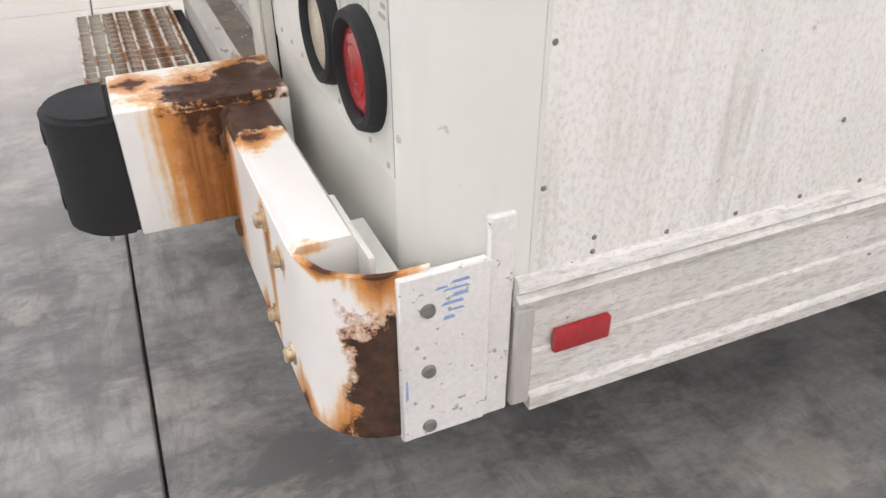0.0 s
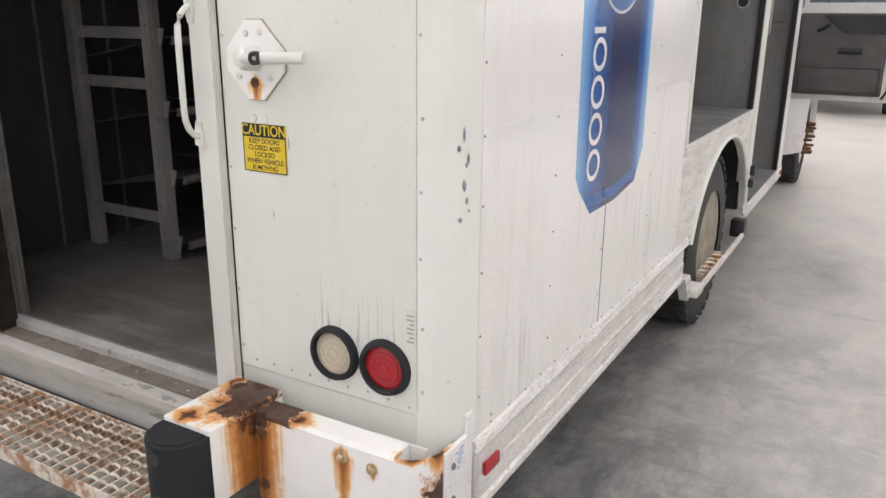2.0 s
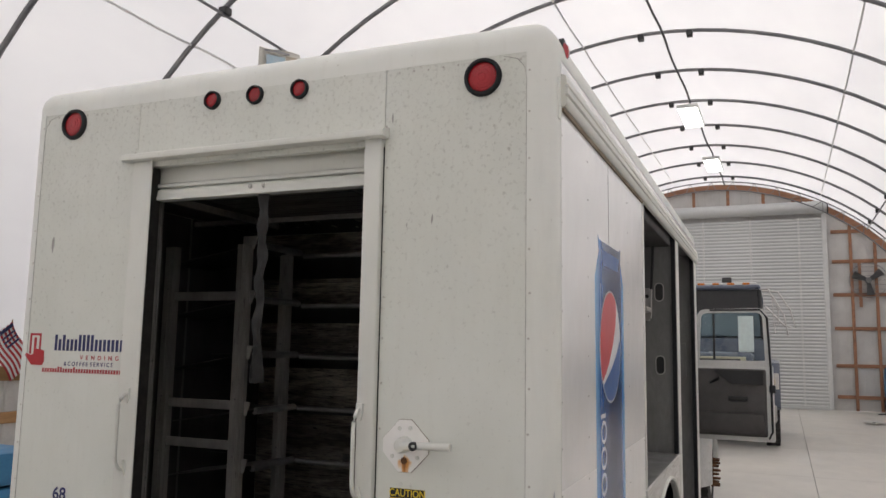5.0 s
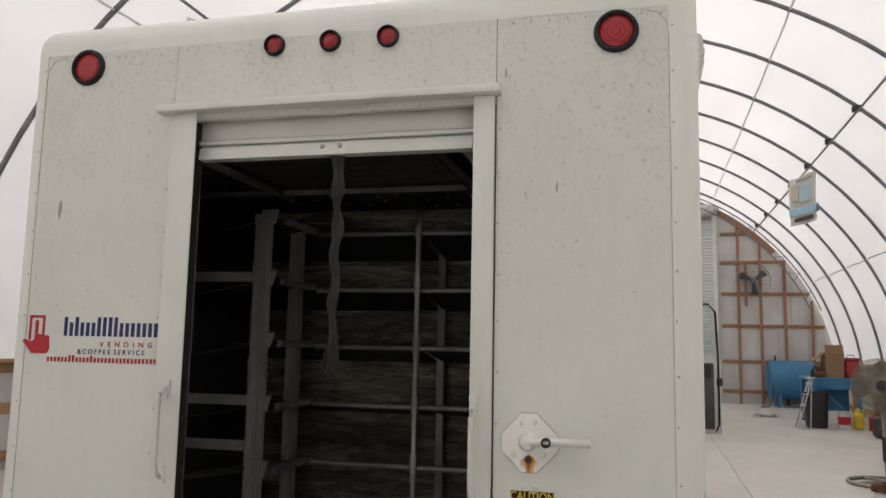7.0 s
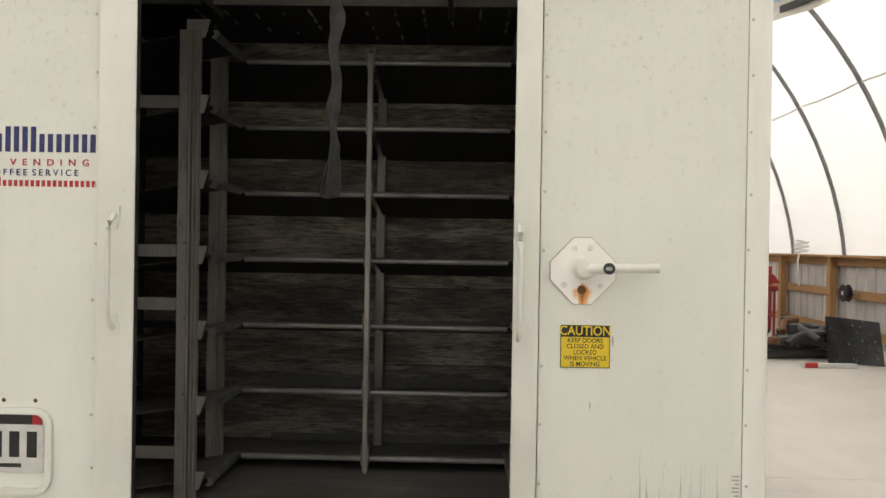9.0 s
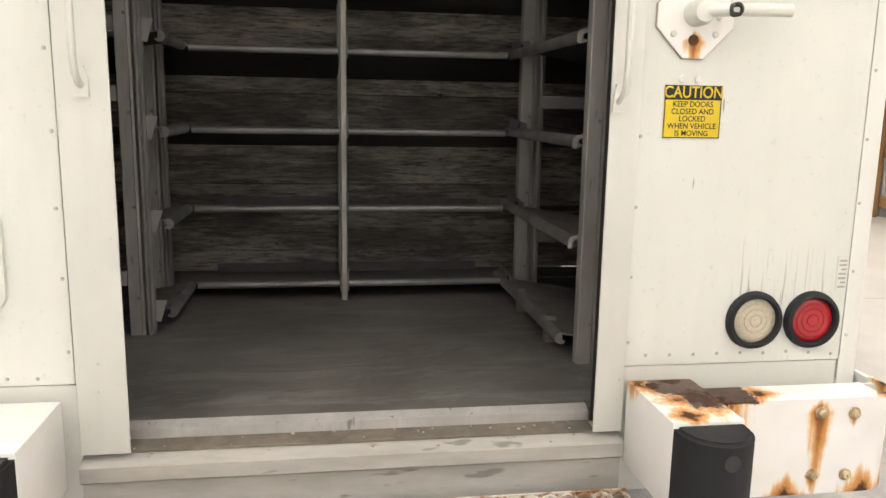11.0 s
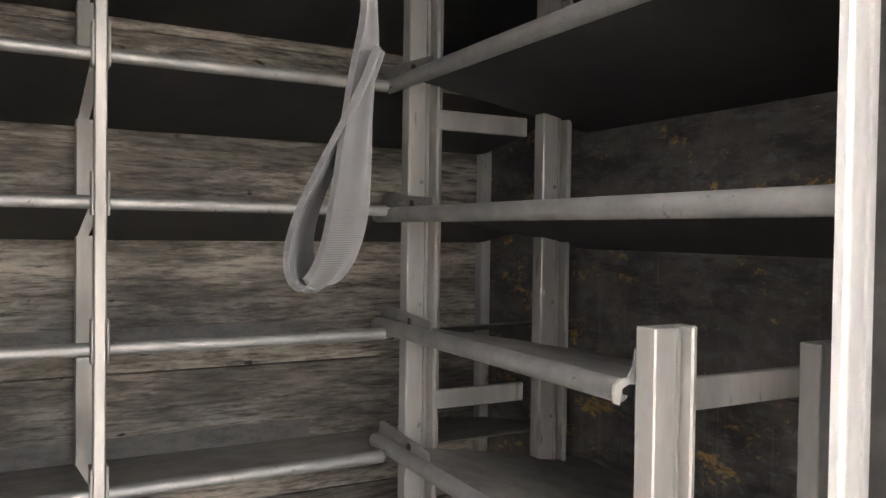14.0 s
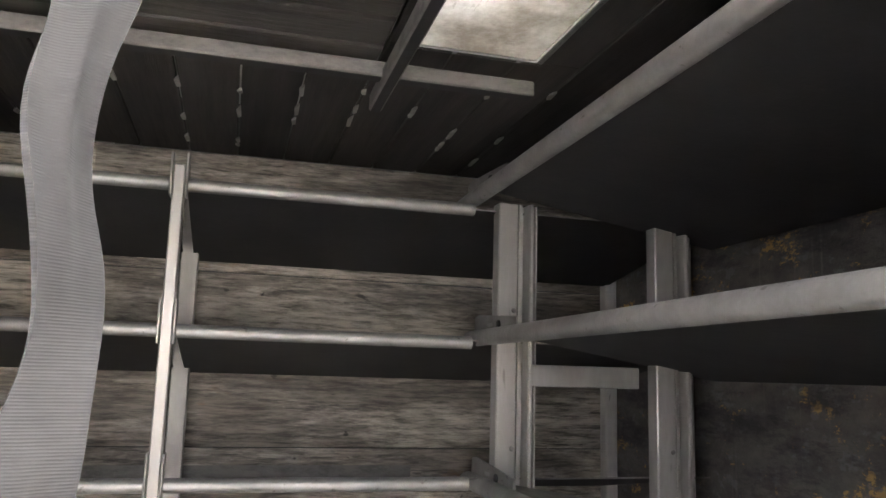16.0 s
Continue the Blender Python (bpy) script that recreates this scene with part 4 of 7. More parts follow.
part("door_jamb", box(-0.022, -0.015, 0.45, 0.544, 0.552, 2.461, 0.003), TRIM, truck)
part("jamb_liner", box(-0.0145, 0.057, 0.472, 0.5335, 0.552, 2.44), SLOT, truck)
part("jamb_return", box(-0.0148, 0.0005, 0.534, 0.544, 0.552, 2.461), TRIM, truck)
part("jamb_liner", box(0.058, 0.076, 0.502, 0.576, 0.552, 2.44), BROWNSTRIP, truck)
# roller door, nearly all of it run up under the roof
roller = part("roller_door", box(0.052, 0.075, -0.50, 0.478, 2.381, 2.47, 0.003), TRIM, truck)
part("slat_rib", box(0.04, 0.062, -0.498, 0.476, 2.362, 2.378, 0.003, 1), TRIM, roller)
part("bottom_slat", prism([(0.06, 2.36), (0.046, 2.358), (0.034, 2.348), (0.034, 2.328), (0.03, 2.322), (0.03, 2.31), (0.075, 2.31), (0.075, 2.36)], "y", -0.488, 0.466), TRIM, roller)
for y in (-0.045, 0.015):
    part("bolt", lathe([(0.0, -0.008), (0.007, -0.006), (0.009, 0.0)], "x", (0.034, y, 2.339), 10), ALU, roller)
# sill under the door
part("sill", prism([(-0.035, 0.50), (-0.035, 0.53), (0.0, 0.545), (0.05, 0.548), (0.05, 0.40), (-0.02, 0.40), (-0.02, 0.49)], "y", -0.567, 0.545), surface("scuffed_sill_paint", (0.62, 0.605, 0.56), (0.38, 0.365, 0.325), 7, 60, 0.6, stretch=(1, 0.25, 1), fleck=(0.66, (0.13, 0.115, 0.09), 0.6)), truck, "scuffed grey-white door sill")
part("threshold", prism([(0.05, 0.52), (0.05, 0.572), (0.075, 0.582), (0.10, 0.572), (0.10, 0.52)], "y", -0.515, 0.51), ALU, truck, "bare metal threshold strip")

SCREWS = surface("painted_screw_heads", (0.66, 0.65, 0.61), (0.4, 0.36, 0.3), 40, 200, 0.5)
part("dusty_ledge", box(-0.004, 0.05, -0.512, 0.508, 0.545, 0.5515, 0.001, 1), surface("dust_on_ledge", (0.25, 0.215, 0.17), (0.15, 0.13, 0.105), 14, 90, 0.9), truck, "ledge covered in brown dust")
rng = random.Random(21)
crumb = surface("chipped_paint_crumbs", (0.6, 0.57, 0.5), (0.3, 0.25, 0.19), 50, 200, 0.9)
for k in range(60):
    x, y, q = rng.uniform(-0.03, 0.09), rng.uniform(-0.5, 0.49), rng.uniform(0.0012, 0.004)
    z = 0.535 + 0.3 * (x + 0.035) if x < 0 else 0.5515 if x < 0.05 else 0.574
    part("crumb", prism([(x - q, y - q * 0.7), (x + q, y - q), (x + q * 0.6, y + q), (x - q * 0.8, y + q * 0.6)], "z", z, z + q * 0.6), crumb, truck)
# screws: four vertical rows and the edges of the panels
screw = part("screw", lathe([(0.0, -0.003), (0.003, -0.0026), (0.0048, 0.0)], "x", (0.002, -1.092, 0.75), 8), SCREWS, truck)
SEAMLINE = surface("grimy_seam", (0.3, 0.285, 0.25), (0.62, 0.61, 0.57), 14, 120, 0.8)
for s in (-1, 1):
    part("seam_line", pipe([(0.0005, s * 1.0805, 0.70), (0.0005, s * 1.0805, 2.62), (0.0005, s * 1.074, 2.66), (0.0005, s * 1.05, 2.69), (0.0005, s * 1.0, 2.705)], 0.0011, 5), SEAMLINE, truck)
rng = random.Random(4)
for y in (-1.09, -0.578, 0.562, 1.09):
    z = 0.75
    while z < 2.70:
        if rng.random() < 0.93:
            again(screw, (0, y + 1.092 + rng.uniform(-0.003, 0.003), z - 0.75 + rng.uniform(-0.008, 0.008)))
        z += 0.146
for z in (2.69, 0.71):
    for k in range(9):
        for s in (-1, 1):
            again(screw, (0, s * (0.62 + 0.055 * k) + 1.092, z - 0.75 + rng.uniform(-0.005, 0.005)))
for y in (-0.4, -0.2, 0, 0.2, 0.4):
    again(screw, (0, y + 1.092, 2.77 - 0.75 - 0.06))


def round_lamp(y, z, r, lens_mat, label):
    lamp_ = part("rear_lamp", lathe([(r * 0.81, -0.002), (r * 0.74, -0.007), (r * 0.6, -0.0085), (r * 0.585, -0.0075), (r * 0.57, -0.0088), (r * 0.42, -0.0096), (r * 0.405, -0.0086), (r * 0.39, -0.0098), (r * 0.22, -0.0104), (r * 0.205, -0.0094), (r * 0.19, -0.0106), (0.0, -0.011)], "x", (0.0, y, z), 28), lens_mat, truck, label)
    part("grommet", lathe([(r * 0.77, 0.0), (r * 0.775, -0.012), (r * 0.82, -0.017), (r * 0.94, -0.015), (r, -0.004), (r, 0.002), (r * 0.78, 0.002)], "x", (0.0, y, z), 32), RUBBER, lamp_, "black rubber ring")


round_lamp(-0.863, 0.789, 0.065, CLEAR, "yellowed clear reversing lamp in a black ring")
round_lamp(-1.0, 0.787, 0.065, RED, "red round tail lamp in a black ring")
round_lamp(-0.93, 2.64, 0.066, RED, "red round clearance lamp")
round_lamp(0.907, 2.656, 0.066, RED, "red round clearance lamp")
for y in (-0.213, -0.015, 0.184):
    round_lamp(y, 2.682, 0.037, RED, "small red marker lamp")


def grab(y, z0, z1):
    g = part("grab_handle", pipe([(-0.024, y, z1 - 0.02), (-0.042, y, z1 - 0.026), (-0.056, y, z1 - 0.04), (-0.064, y, z1 - 0.06), (-0.066, y, z1 - 0.085), (-0.066, y, z0 + 0.085), (-0.064, y, z0 + 0.06), (-0.056, y, z0 + 0.04), (-0.042, y, z0 + 0.026), (-0.024, y, z0 + 0.02)], 0.0072, 8), TRIM, truck, "white painted grab handle")
    for z, s in ((z0, 1), (z1, -1)):
        part("foot", prism([(y - 0.013, z), (y + 0.013, z), (y + 0.012, z + s * 0.03), (y + 0.006, z + s * 0.056), (y - 0.006, z + s * 0.056), (y - 0.012, z + s * 0.03)], "x", -0.031, -0.021), TRIM, g)


grab(-0.516, 1.232, 1.556)
grab(0.497, 1.245, 1.57)

# lock plate and lever
ly, lz = -0.676, 1.426
plate = part("lock_plate", prism([(ly + a, lz + b) for a, b in ((-0.082, 0.022), (-0.022, 0.083), (0.022, 0.083), (0.08, 0.022), (0.08, -0.022), (0.022, -0.083), (-0.022, -0.083), (-0.082, -0.022))], "x", -0.006, 0.002), rusted_paint("lock_plate_paint", [(-0.005, ly, lz - 0.05, 0.022, 0.06)]), truck, "white diamond lock plate with a rusty keyhole")
part("plate_gasket", prism([(ly + a * 1.022, lz + b * 1.022) for a, b in ((-0.082, 0.022), (-0.022, 0.083), (0.022, 0.083), (0.08, 0.022), (0.08, -0.022), (0.022, -0.083), (-0.022, -0.083), (-0.082, -0.022))], "x", -0.0025, 0.001), plain("gasket_grime", (0.36, 0.32, 0.26), 0.7), plate)
part("boss", lathe([(0.027, 0), (0.026, -0.03), (0.02, -0.045), (0.0, -0.05)], "x", (-0.004, ly, lz + 0.005), 20), TRIM, plate)
part("lever", pipe([(-0.04, ly, lz + 0.006), (-0.05, ly - 0.03, lz + 0.007), (-0.052, ly - 0.08, lz + 0.009), (-0.052, ly - 0.178, lz + 0.011)], 0.0125, 10), TRIM, plate, "white lock lever")
part("lever_pin", lathe([(0.014, 0), (0.014, -0.012), (0.009, -0.013), (0.008, -0.006), (0, -0.006)], "x", (-0.056, ly - 0.055, lz + 0.008), 16), DARKMETAL, plate)
part("keyhole", lathe([(0.011, 0), (0.011, -0.002), (0.0, -0.0025)], "x", (-0.006, ly + 0.002, lz - 0.047), 14), RUSTMETAL, plate)
for a, b in ((-0.018, 0.058), (0.02, 0.055), (-0.05, 0.0), (0.045, -0.035), (-0.045, -0.035)):
    part("rivet", lathe([(0.0075, 0), (0.006, -0.004), (0.0, -0.005)], "x", (-0.006, ly + a, lz + b), 10), TRIM, plate)
for dy in (-0.018, 0.016):
    part("rivet", lathe([(0.009, 0), (0.007, -0.004), (0.0, -0.005)], "x", (0.002, ly + dy, 1.302), 10), TRIM, plate)

# caution sticker
st = part("caution_sticker", box(-0.0015, 0.0025, -0.748, -0.624, 1.183, 1.29), YELLOW, truck, "yellow and black caution sticker")
part("sticker_band", box(-0.002, -0.0012, -0.748, -0.624, 1.2605, 1.29), INKBLACK, st)
for y0, y1, z0, z1 in ((-0.748, -0.746, 1.183, 1.2605), (-0.626, -0.624, 1.183, 1.2605), (-0.746, -0.626, 1.183, 1.185)):
    part("sticker_border", box(-0.002, -0.0012, y0, y1, z0, z1), INKBLACK, st)
words("CAUTION", 0.033, (-0.0022, -0.686, 1.2752), (0, -1, 0), (0, 0, 1), YELLOW, st, 0.0002, stretch=0.86)
for k, line in enumerate(("KEEP DOORS", "CLOSED AND", "LOCKED", "WHEN VEHICLE", "IS MOVING")):
    words(line, 0.0158, (-0.0016, -0.686, 1.2515 - 0.0148 * k), (0, -1, 0), (0, 0, 1), INKBLACK, st, 0.0002, stretch=0.95)
FADED = plain("faded_grey_print", (0.42, 0.41, 0.39), 0.6)
# small worn label beside the lamps
lb = part("worn_label", box(-0.0008, 0.0025, -1.078, -1.052, 0.852, 0.93), TRIM, truck, "worn grey label")
for k in range(7):
    part("print_bar", box(-0.0012, -0.0006, -1.074, -1.056 - 0.006 * (k % 3 == 1), 0.858 + 0.0098 * k, 0.8625 + 0.0098 * k), FADED, lb)

# company sign: plain shapes in its colours
sign = part("company_sign", prism([(1.067, 1.775), (1.004, 1.775), (1.004, 1.672), (1.013, 1.672), (1.013, 1.766), (1.058, 1.766), (1.058, 1.69), (1.067, 1.69)], "x", -0.0005, 0.0025), INKRED, truck, "navy and red company sign")
part("pointing_shape", prism([(1.042, 1.758), (1.03, 1.758), (1.03, 1.712), (0.984, 1.705), (0.98, 1.66), (0.99, 1.645), (1.05, 1.645), (1.09, 1.685), (1.083, 1.694), (1.06, 1.685), (1.042, 1.69)], "x", -0.001, 0.0025), INKRED, sign)


def bar_row(y0, y1, z, h, n, mat, gap=0.25, tall=()):
    """A row of upright bars that stands for a name."""
    step = (y1 - y0) / n
    for k in range(n):
        hh = h * (1.4 if k in tall else 1.0)
        part("sign_bar", box(-0.0006, 0.0025, *sorted((y0 + step * k, y0 + step * (k + 1 - gap))), z, z + hh), mat, sign)


bar_row(0.925, 0.552, 1.706, 0.046, 17, INKBLUE, 0.42, (0, 2, 6, 7, 8, 9))
words("V  E  N  D  I  N  G", 0.024, (-0.0004, 0.678, 1.679), (0, -1, 0), (0, 0, 1), INKRED, sign, 0.0004, stretch=1.1)
words("& C O F F E E  S E R V I C E", 0.023, (-0.0004, 0.735, 1.653), (0, -1, 0), (0, 0, 1), INKBLUE, sign, 0.0004, stretch=0.98)
bar_row(0.985, 0.555, 1.618, 0.016, 30, INKRED, 0.42, (6, 7, 12))
words("68", 0.068, (-0.0004, 0.838, 1.142), (0, -1, 0), (0, 0, 1), INKBLUE, truck, 0.0006, name="fleet_number", stretch=1.05)

# number plate in its rounded frame
np_ = part("number_plate", box(-0.004, 0.004, 0.682, 0.99, 0.888, 1.04, 0.003), WHITEPLASTIC, truck, "white number plate with dark bars")
ring = []
for r, o in ((0.045, 0.0), (0.03, 0.014)):
    pts = []
    for cx, cz, a in ((0.66 + 0.045, 0.835 + 0.045, 180), (1.0 - 0.03, 0.835 + 0.045, 270), (1.0 - 0.03, 1.055 - 0.045, 0), (0.66 + 0.045, 1.055 - 0.045, 90)):
        pts += arc(cx, cz, r, a, a + 90, 5)
    ring.append(pts)
bm = bmesh.new()
loops = [[bm.verts.new((x, y, z)) for y, z in pts] for x, pts in ((0.002, ring[0]), (-0.012, ring[0]), (-0.014, ring[1]), (0.002, ring[1]))]
for a, b in zip(loops, loops[1:] + loops[:1]):
    for k in range(len(a)):
        bm.faces.new((a[k], a[(k + 1) % len(a)], b[(k + 1) % len(b)], b[k]))
part("plate_frame", bm, TRIM, np_)
part("plate_band", box(-0.0048, -0.0035, 0.686, 0.986, 1.012, 1.036), INKBLACK, np_)
part("plate_tab", box(-0.0054, -0.004, 0.686, 0.712, 1.012, 1.036), INKRED, np_)
for k in range(6):
    part("plate_bar", box(-0.0048, -0.0035, 0.70 + 0.045 * k, 0.726 + 0.045 * k, 0.928, 0.994), INKBLACK, np_)
part("plate_bar", box(-0.0048, -0.0035, 0.74, 0.86, 0.902, 0.912), INKBLACK, np_)
for y in (0.708, 0.79, 0.87):
    part("plate_screw", lathe([(0.0, -0.0035), (0.004, -0.003), (0.0065, 0.0)], "x", (0.002, y, 1.072), 8), RUSTMETAL, np_)

# ---- bumper ----
BLOCK_R = rusted_paint("rusted_bumper_block", [(-0.155, -0.717, 0.66, 0.06, 0.75), (-0.12, -0.717, 0.66, 0.07, 1.2), (-0.14, -0.68, 0.667, 0.10, 0.08), (-0.05, -0.60, 0.667, 0.07, 0.05), (-0.22, -0.62, 0.667, 0.05, 0.02), (-0.03, -0.66, 0.667, 0.06, 0.03)], [(-0.125, -0.685, 0.667, 0.06, 0.036, 0.012), (-0.06, -0.66, 0.667, 0.05, 0.055, 0.012)])
BEAM_R = rusted_paint("rusted_bumper_beam", [(-0.118, -0.735, 0.645, 0.06, 1.2), (-0.118, -0.966, 0.617, 0.03, 0.2), (-0.118, -1.044, 0.61, 0.014, 0.03), (-0.118, -0.96, 0.475, 0.018, 0.04), (-0.1, -0.83, 0.656, 0.05, 0.02), (-0.085, -1.155, 0.43, 0.08, 0.05), (-0.118, -1.08, 0.43, 0.06, 0.02), (-0.1, -1.13, 0.648, 0.05, 0.012), (-0.05, -1.165, 0.648, 0.05, 0.05), (-0.118, -0.90, 0.43, 0.05, 0.012)], [(-0.06, -0.765, 0.656, 0.09, 0.05, 0.012), (-0.118, -0.735, 0.64, 0.03, 0.02, 0.02), (-0.045, -1.164, 0.485, 0.034, 0.03, 0.10)])


def bumper(s):
    """Steel bumper half: s = -1 on the kerb side, 1 on the road side."""
    outer = [(-0.118, s * 0.72), (-0.118, s * 1.075)] + [(-0.03 - 0.088 * math.cos(radians(a)), s * (1.08 + 0.088 * math.sin(radians(a)))) for a in range(10, 91, 10)] + [(0.0, s * 1.168)]
    inner = [(x + (0.006 if x < -0.1 else 0.003), y - s * (0.006 if abs(y) > 1.1 else 0.0)) for x, y in reversed(outer)]
    b = part("bumper", prism(outer + inner, "z", 0.432, 0.648), BEAM_R, truck, "white steel bumper, flaking and rusted")
    part("top_channel", prism([(-0.116, 0.58), (-0.116, 0.648), (-0.11, 0.656), (-0.055, 0.656), (-0.05, 0.65), (-0.05, 0.58)], "y", *sorted((s * 0.72, s * 1.096))), BEAM_R, b)
    part("bumper_block", box(-0.25, -0.02, *sorted((s * 0.572, s * 0.717)), 0.482, 0.667, 0.004), BLOCK_R, b, "white bumper block with heavy rust")
    prof = [(-0.25, s * 0.574), (-0.25, s * 0.715)] + [(-0.264 - 0.078 * math.cos(radians(a)), s * 0.6445 + s * 0.072 * math.sin(radians(a))) for a in range(75, -76, -15)]
    bm = prism(prof, "z", 0.484, 0.662)
    bmesh.ops.bevel(bm, geom=[e for e in bm.edges if abs(e.verts[0].co.z - e.verts[1].co.z) < 0.001], offset=0.007, segments=3, affect="EDGES", clamp_overlap=True)
    rub = part("rubber_buffer", bm, RUBBER, b, "black rubber dock buffer")
    for z in (0.525, 0.625):
        part("buffer_hole", lathe([(0.016, 0.0), (0.012, 0.006), (0.0, 0.007)], "x", (-0.3425, s * 0.6445, z), 14), DARKMETAL, b)
    for y, z in ((0.966, 0.617), (1.044, 0.613), (0.96, 0.477), (1.037, 0.474)):
        bt = lathe([(0.014, 0.0), (0.0135, -0.0025), (0.0095, -0.0035), (0.0095, -0.009), (0.007, -0.0115), (0.0, -0.012)], "x", (-0.118, s * y, z), 12)
        part("bolt", bt, rusted_bolt, b)
    for z in (0.61, 0.475):
        part("bolt", lathe([(0.014, 0.0), (0.012, -0.006), (0.0, -0.008)], "x", (-0.118, s * 0.738, z), 10), RUSTMETAL, b)
    part("side_plate", box(-0.036, 0.062, *sorted((s * 1.163, s * 1.174)), 0.424, 0.644, 0.002, 1), PLATE, b, "scuffed white plate with flecks of blue paint")
    part("end_plate", box(0.0625, 0.094, *sorted((s * 1.158, s * 1.169)), 0.42, 0.688, 0.003, 1), PLATE, b)
    part("weld_bead", pipe([(0.062, s * 1.172, 0.43 + 0.0105 * k + 0.002 * math.sin(k * 2.3)) for k in range(21)], 0.0035, 6), PLATE, b)
    for z in (0.60, 0.52, 0.44):
        part("bolt", lathe([(0.0085, 0.0), (0.007, s * 0.004), (0.0, s * 0.005)], "y", (-0.005, s * 1.174, z), 12), TABMETAL, b)
    return b


rusted_bolt = surface("rusty_plated_bolt", (0.72, 0.62, 0.43), (0.36, 0.2, 0.08), 60, 200, 0.35, 0.5)
kerb_bumper = bumper(-1)
bumper(1)
bl = surface("blue_scuff", (0.2, 0.36, 0.66), (0.42, 0.54, 0.76), 90, 260, 0.6)
for x, z, w, h in ((0.03, 0.628, 0.022, 0.004), (0.026, 0.62, 0.03, 0.003), (0.03, 0.612, 0.02, 0.005), (0.022, 0.603, 0.026, 0.004), (0.026, 0.594, 0.018, 0.003), (0.018, 0.585, 0.014, 0.005), (0.01, 0.624, 0.014, 0.003), (-0.03, 0.50, 0.003, 0.03)):
    part("paint_scuff", prism([(x - w / 2, z - h / 2), (x + w / 2, z - h / 2.6), (x + w / 2.6, z + h / 2), (x - w / 3, z + h / 2.4)], "y", -1.1745, -1.1735), bl, kerb_bumper)
part("bracket", prism([(-0.05, 0.60), (-0.012, 0.60), (-0.012, 0.612), (-0.044, 0.612), (-0.044, 0.65), (-0.05, 0.65)], "y", -1.135, -1.0), TRIM, truck)

# step grating under the door
step = part("step_grate", box(-0.302, -0.296, -0.57, 0.57, 0.395, 0.437, 0.001, 1), GRATE, truck, "rusting cream bar-grating step")
part("grate_edge", box(-0.06, -0.054, -0.57, 0.57, 0.395, 0.437, 0.001, 1), GRATE, step)
flat = part("grate_bar", box(-0.296, -0.06, -0.567, -0.562, 0.41, 0.435), GRATE, step)
y = -0.53
while y < 0.565:
    again(flat, (0, y + 0.567, 0))
    y += 0.0375
cross = part("grate_rod", pipe([(-0.27, y, 0.43 + 0.008 * (k % 2)) for k, y in enumerate(np.linspace(-0.565, 0.565, 61))], 0.004, 5), GRATE, step)
for k in range(1, 7):
    again(cross, (0.033 * k, 0, 0))
part("step_riser", box(-0.05, -0.025, -0.57, 0.57, 0.36, 0.42, 0.002, 1), DARKMETAL, step)

# ---- kerb side ----
SEAM, BAY0, BAY1, BAY2, BAY3, FRONT = 0.93, 1.88, 3.50, 3.78, 4.90, 5.15
part("side_panel", box(0.116, SEAM - 0.002, -W, -W + 0.03, 0.60, 2.715, 0.0015, 1), SIDE, truck)
part("side_panel", box(SEAM + 0.002, BAY0, -W, -W + 0.03, 0.60, 2.715, 0.0015, 1), SIDE, truck)
part("top_band", box(BAY0, FRONT, -W, -W + 0.028, 2.60, 2.715, 0.0015, 1), SIDE, truck)
part("side_edge_trim", box(0.112, 0.118, -W - 0.001, -W + 0.01, 0.60, 2.6, 0.0005, 1), REAR, truck)
part("panel_seam", box(SEAM - 0.0025, SEAM + 0.0025, -W - 0.0006, -W + 0.012, 0.60, 2.60), BAYMETAL, truck)
part("road_side_panel", box(0.116, FRONT, W - 0.03, W, 0.40, 2.712, 0.002, 1), SIDE, truck)
part("front_wall", box(FRONT - 0.03, FRONT, -W + 0.02, W - 0.02, 0.45, 2.712), SIDE, truck)
# gutter rail with grooves along the roof edge
DROP = 0.05
rail = [(-W + 0.005, 2.60), (-W - 0.012, 2.60), (-W - 0.022, 2.612), (-W - 0.022, 2.632), (-W - 0.013, 2.638), (-W - 0.024, 2.644), (-W - 0.024, 2.664), (-W - 0.013, 2.670), (-W - 0.022, 2.676), (-W - 0.018, 2.705), (-W + 0.005, 2.716)]
part("gutter_rail", prism([(a, b - DROP) for a, b in rail], "x", 0.115, BAY0 + 0.02), TRIM, truck, "grooved white gutter rail")
part("gutter_rail", prism([(a, b - DROP) for a, b in rail], "x", BAY0 + 0.02, FRONT), TRIM, truck)
part("rail_end", box(0.072, 0.1, -W - 0.004, -W + 0.003, 2.50, 2.64, 0.002), CORNER, truck)
# brown strip that colours in the shade line under the rail
part("rail_shadow_gap", box(0.13, BAY0, -W - 0.008, -W + 0.004, 2.536, 2.5495), BROWNSTRIP, truck)
lamp_side = part("side_clearance_lamp", lathe([(0.034, 0.0), (0.033, -0.012), (0.02, -0.022), (0.0, -0.025)], "y", (0.2, -1.148, 2.772), 20), RED, truck, "red clearance lamp on the roof edge")
part("grommet", lathe([(0.036, 0.006), (0.046, 0.004), (0.046, -0.008), (0.036, -0.012)], "y", (0.2, -1.148, 2.772), 20), RUBBER, lamp_side)
# ribbed rail and skirt
part("rub_rail", prism([(-W + 0.01, 0.565), (-W - 0.010, 0.568), (-W - 0.014, 0.578), (-W - 0.006, 0.584), (-W - 0.013, 0.592), (-W - 0.008, 0.604), (-W + 0.01, 0.608)], "x", 0.096, 2.08), GRUBBY, truck, "ribbed white rub rail")
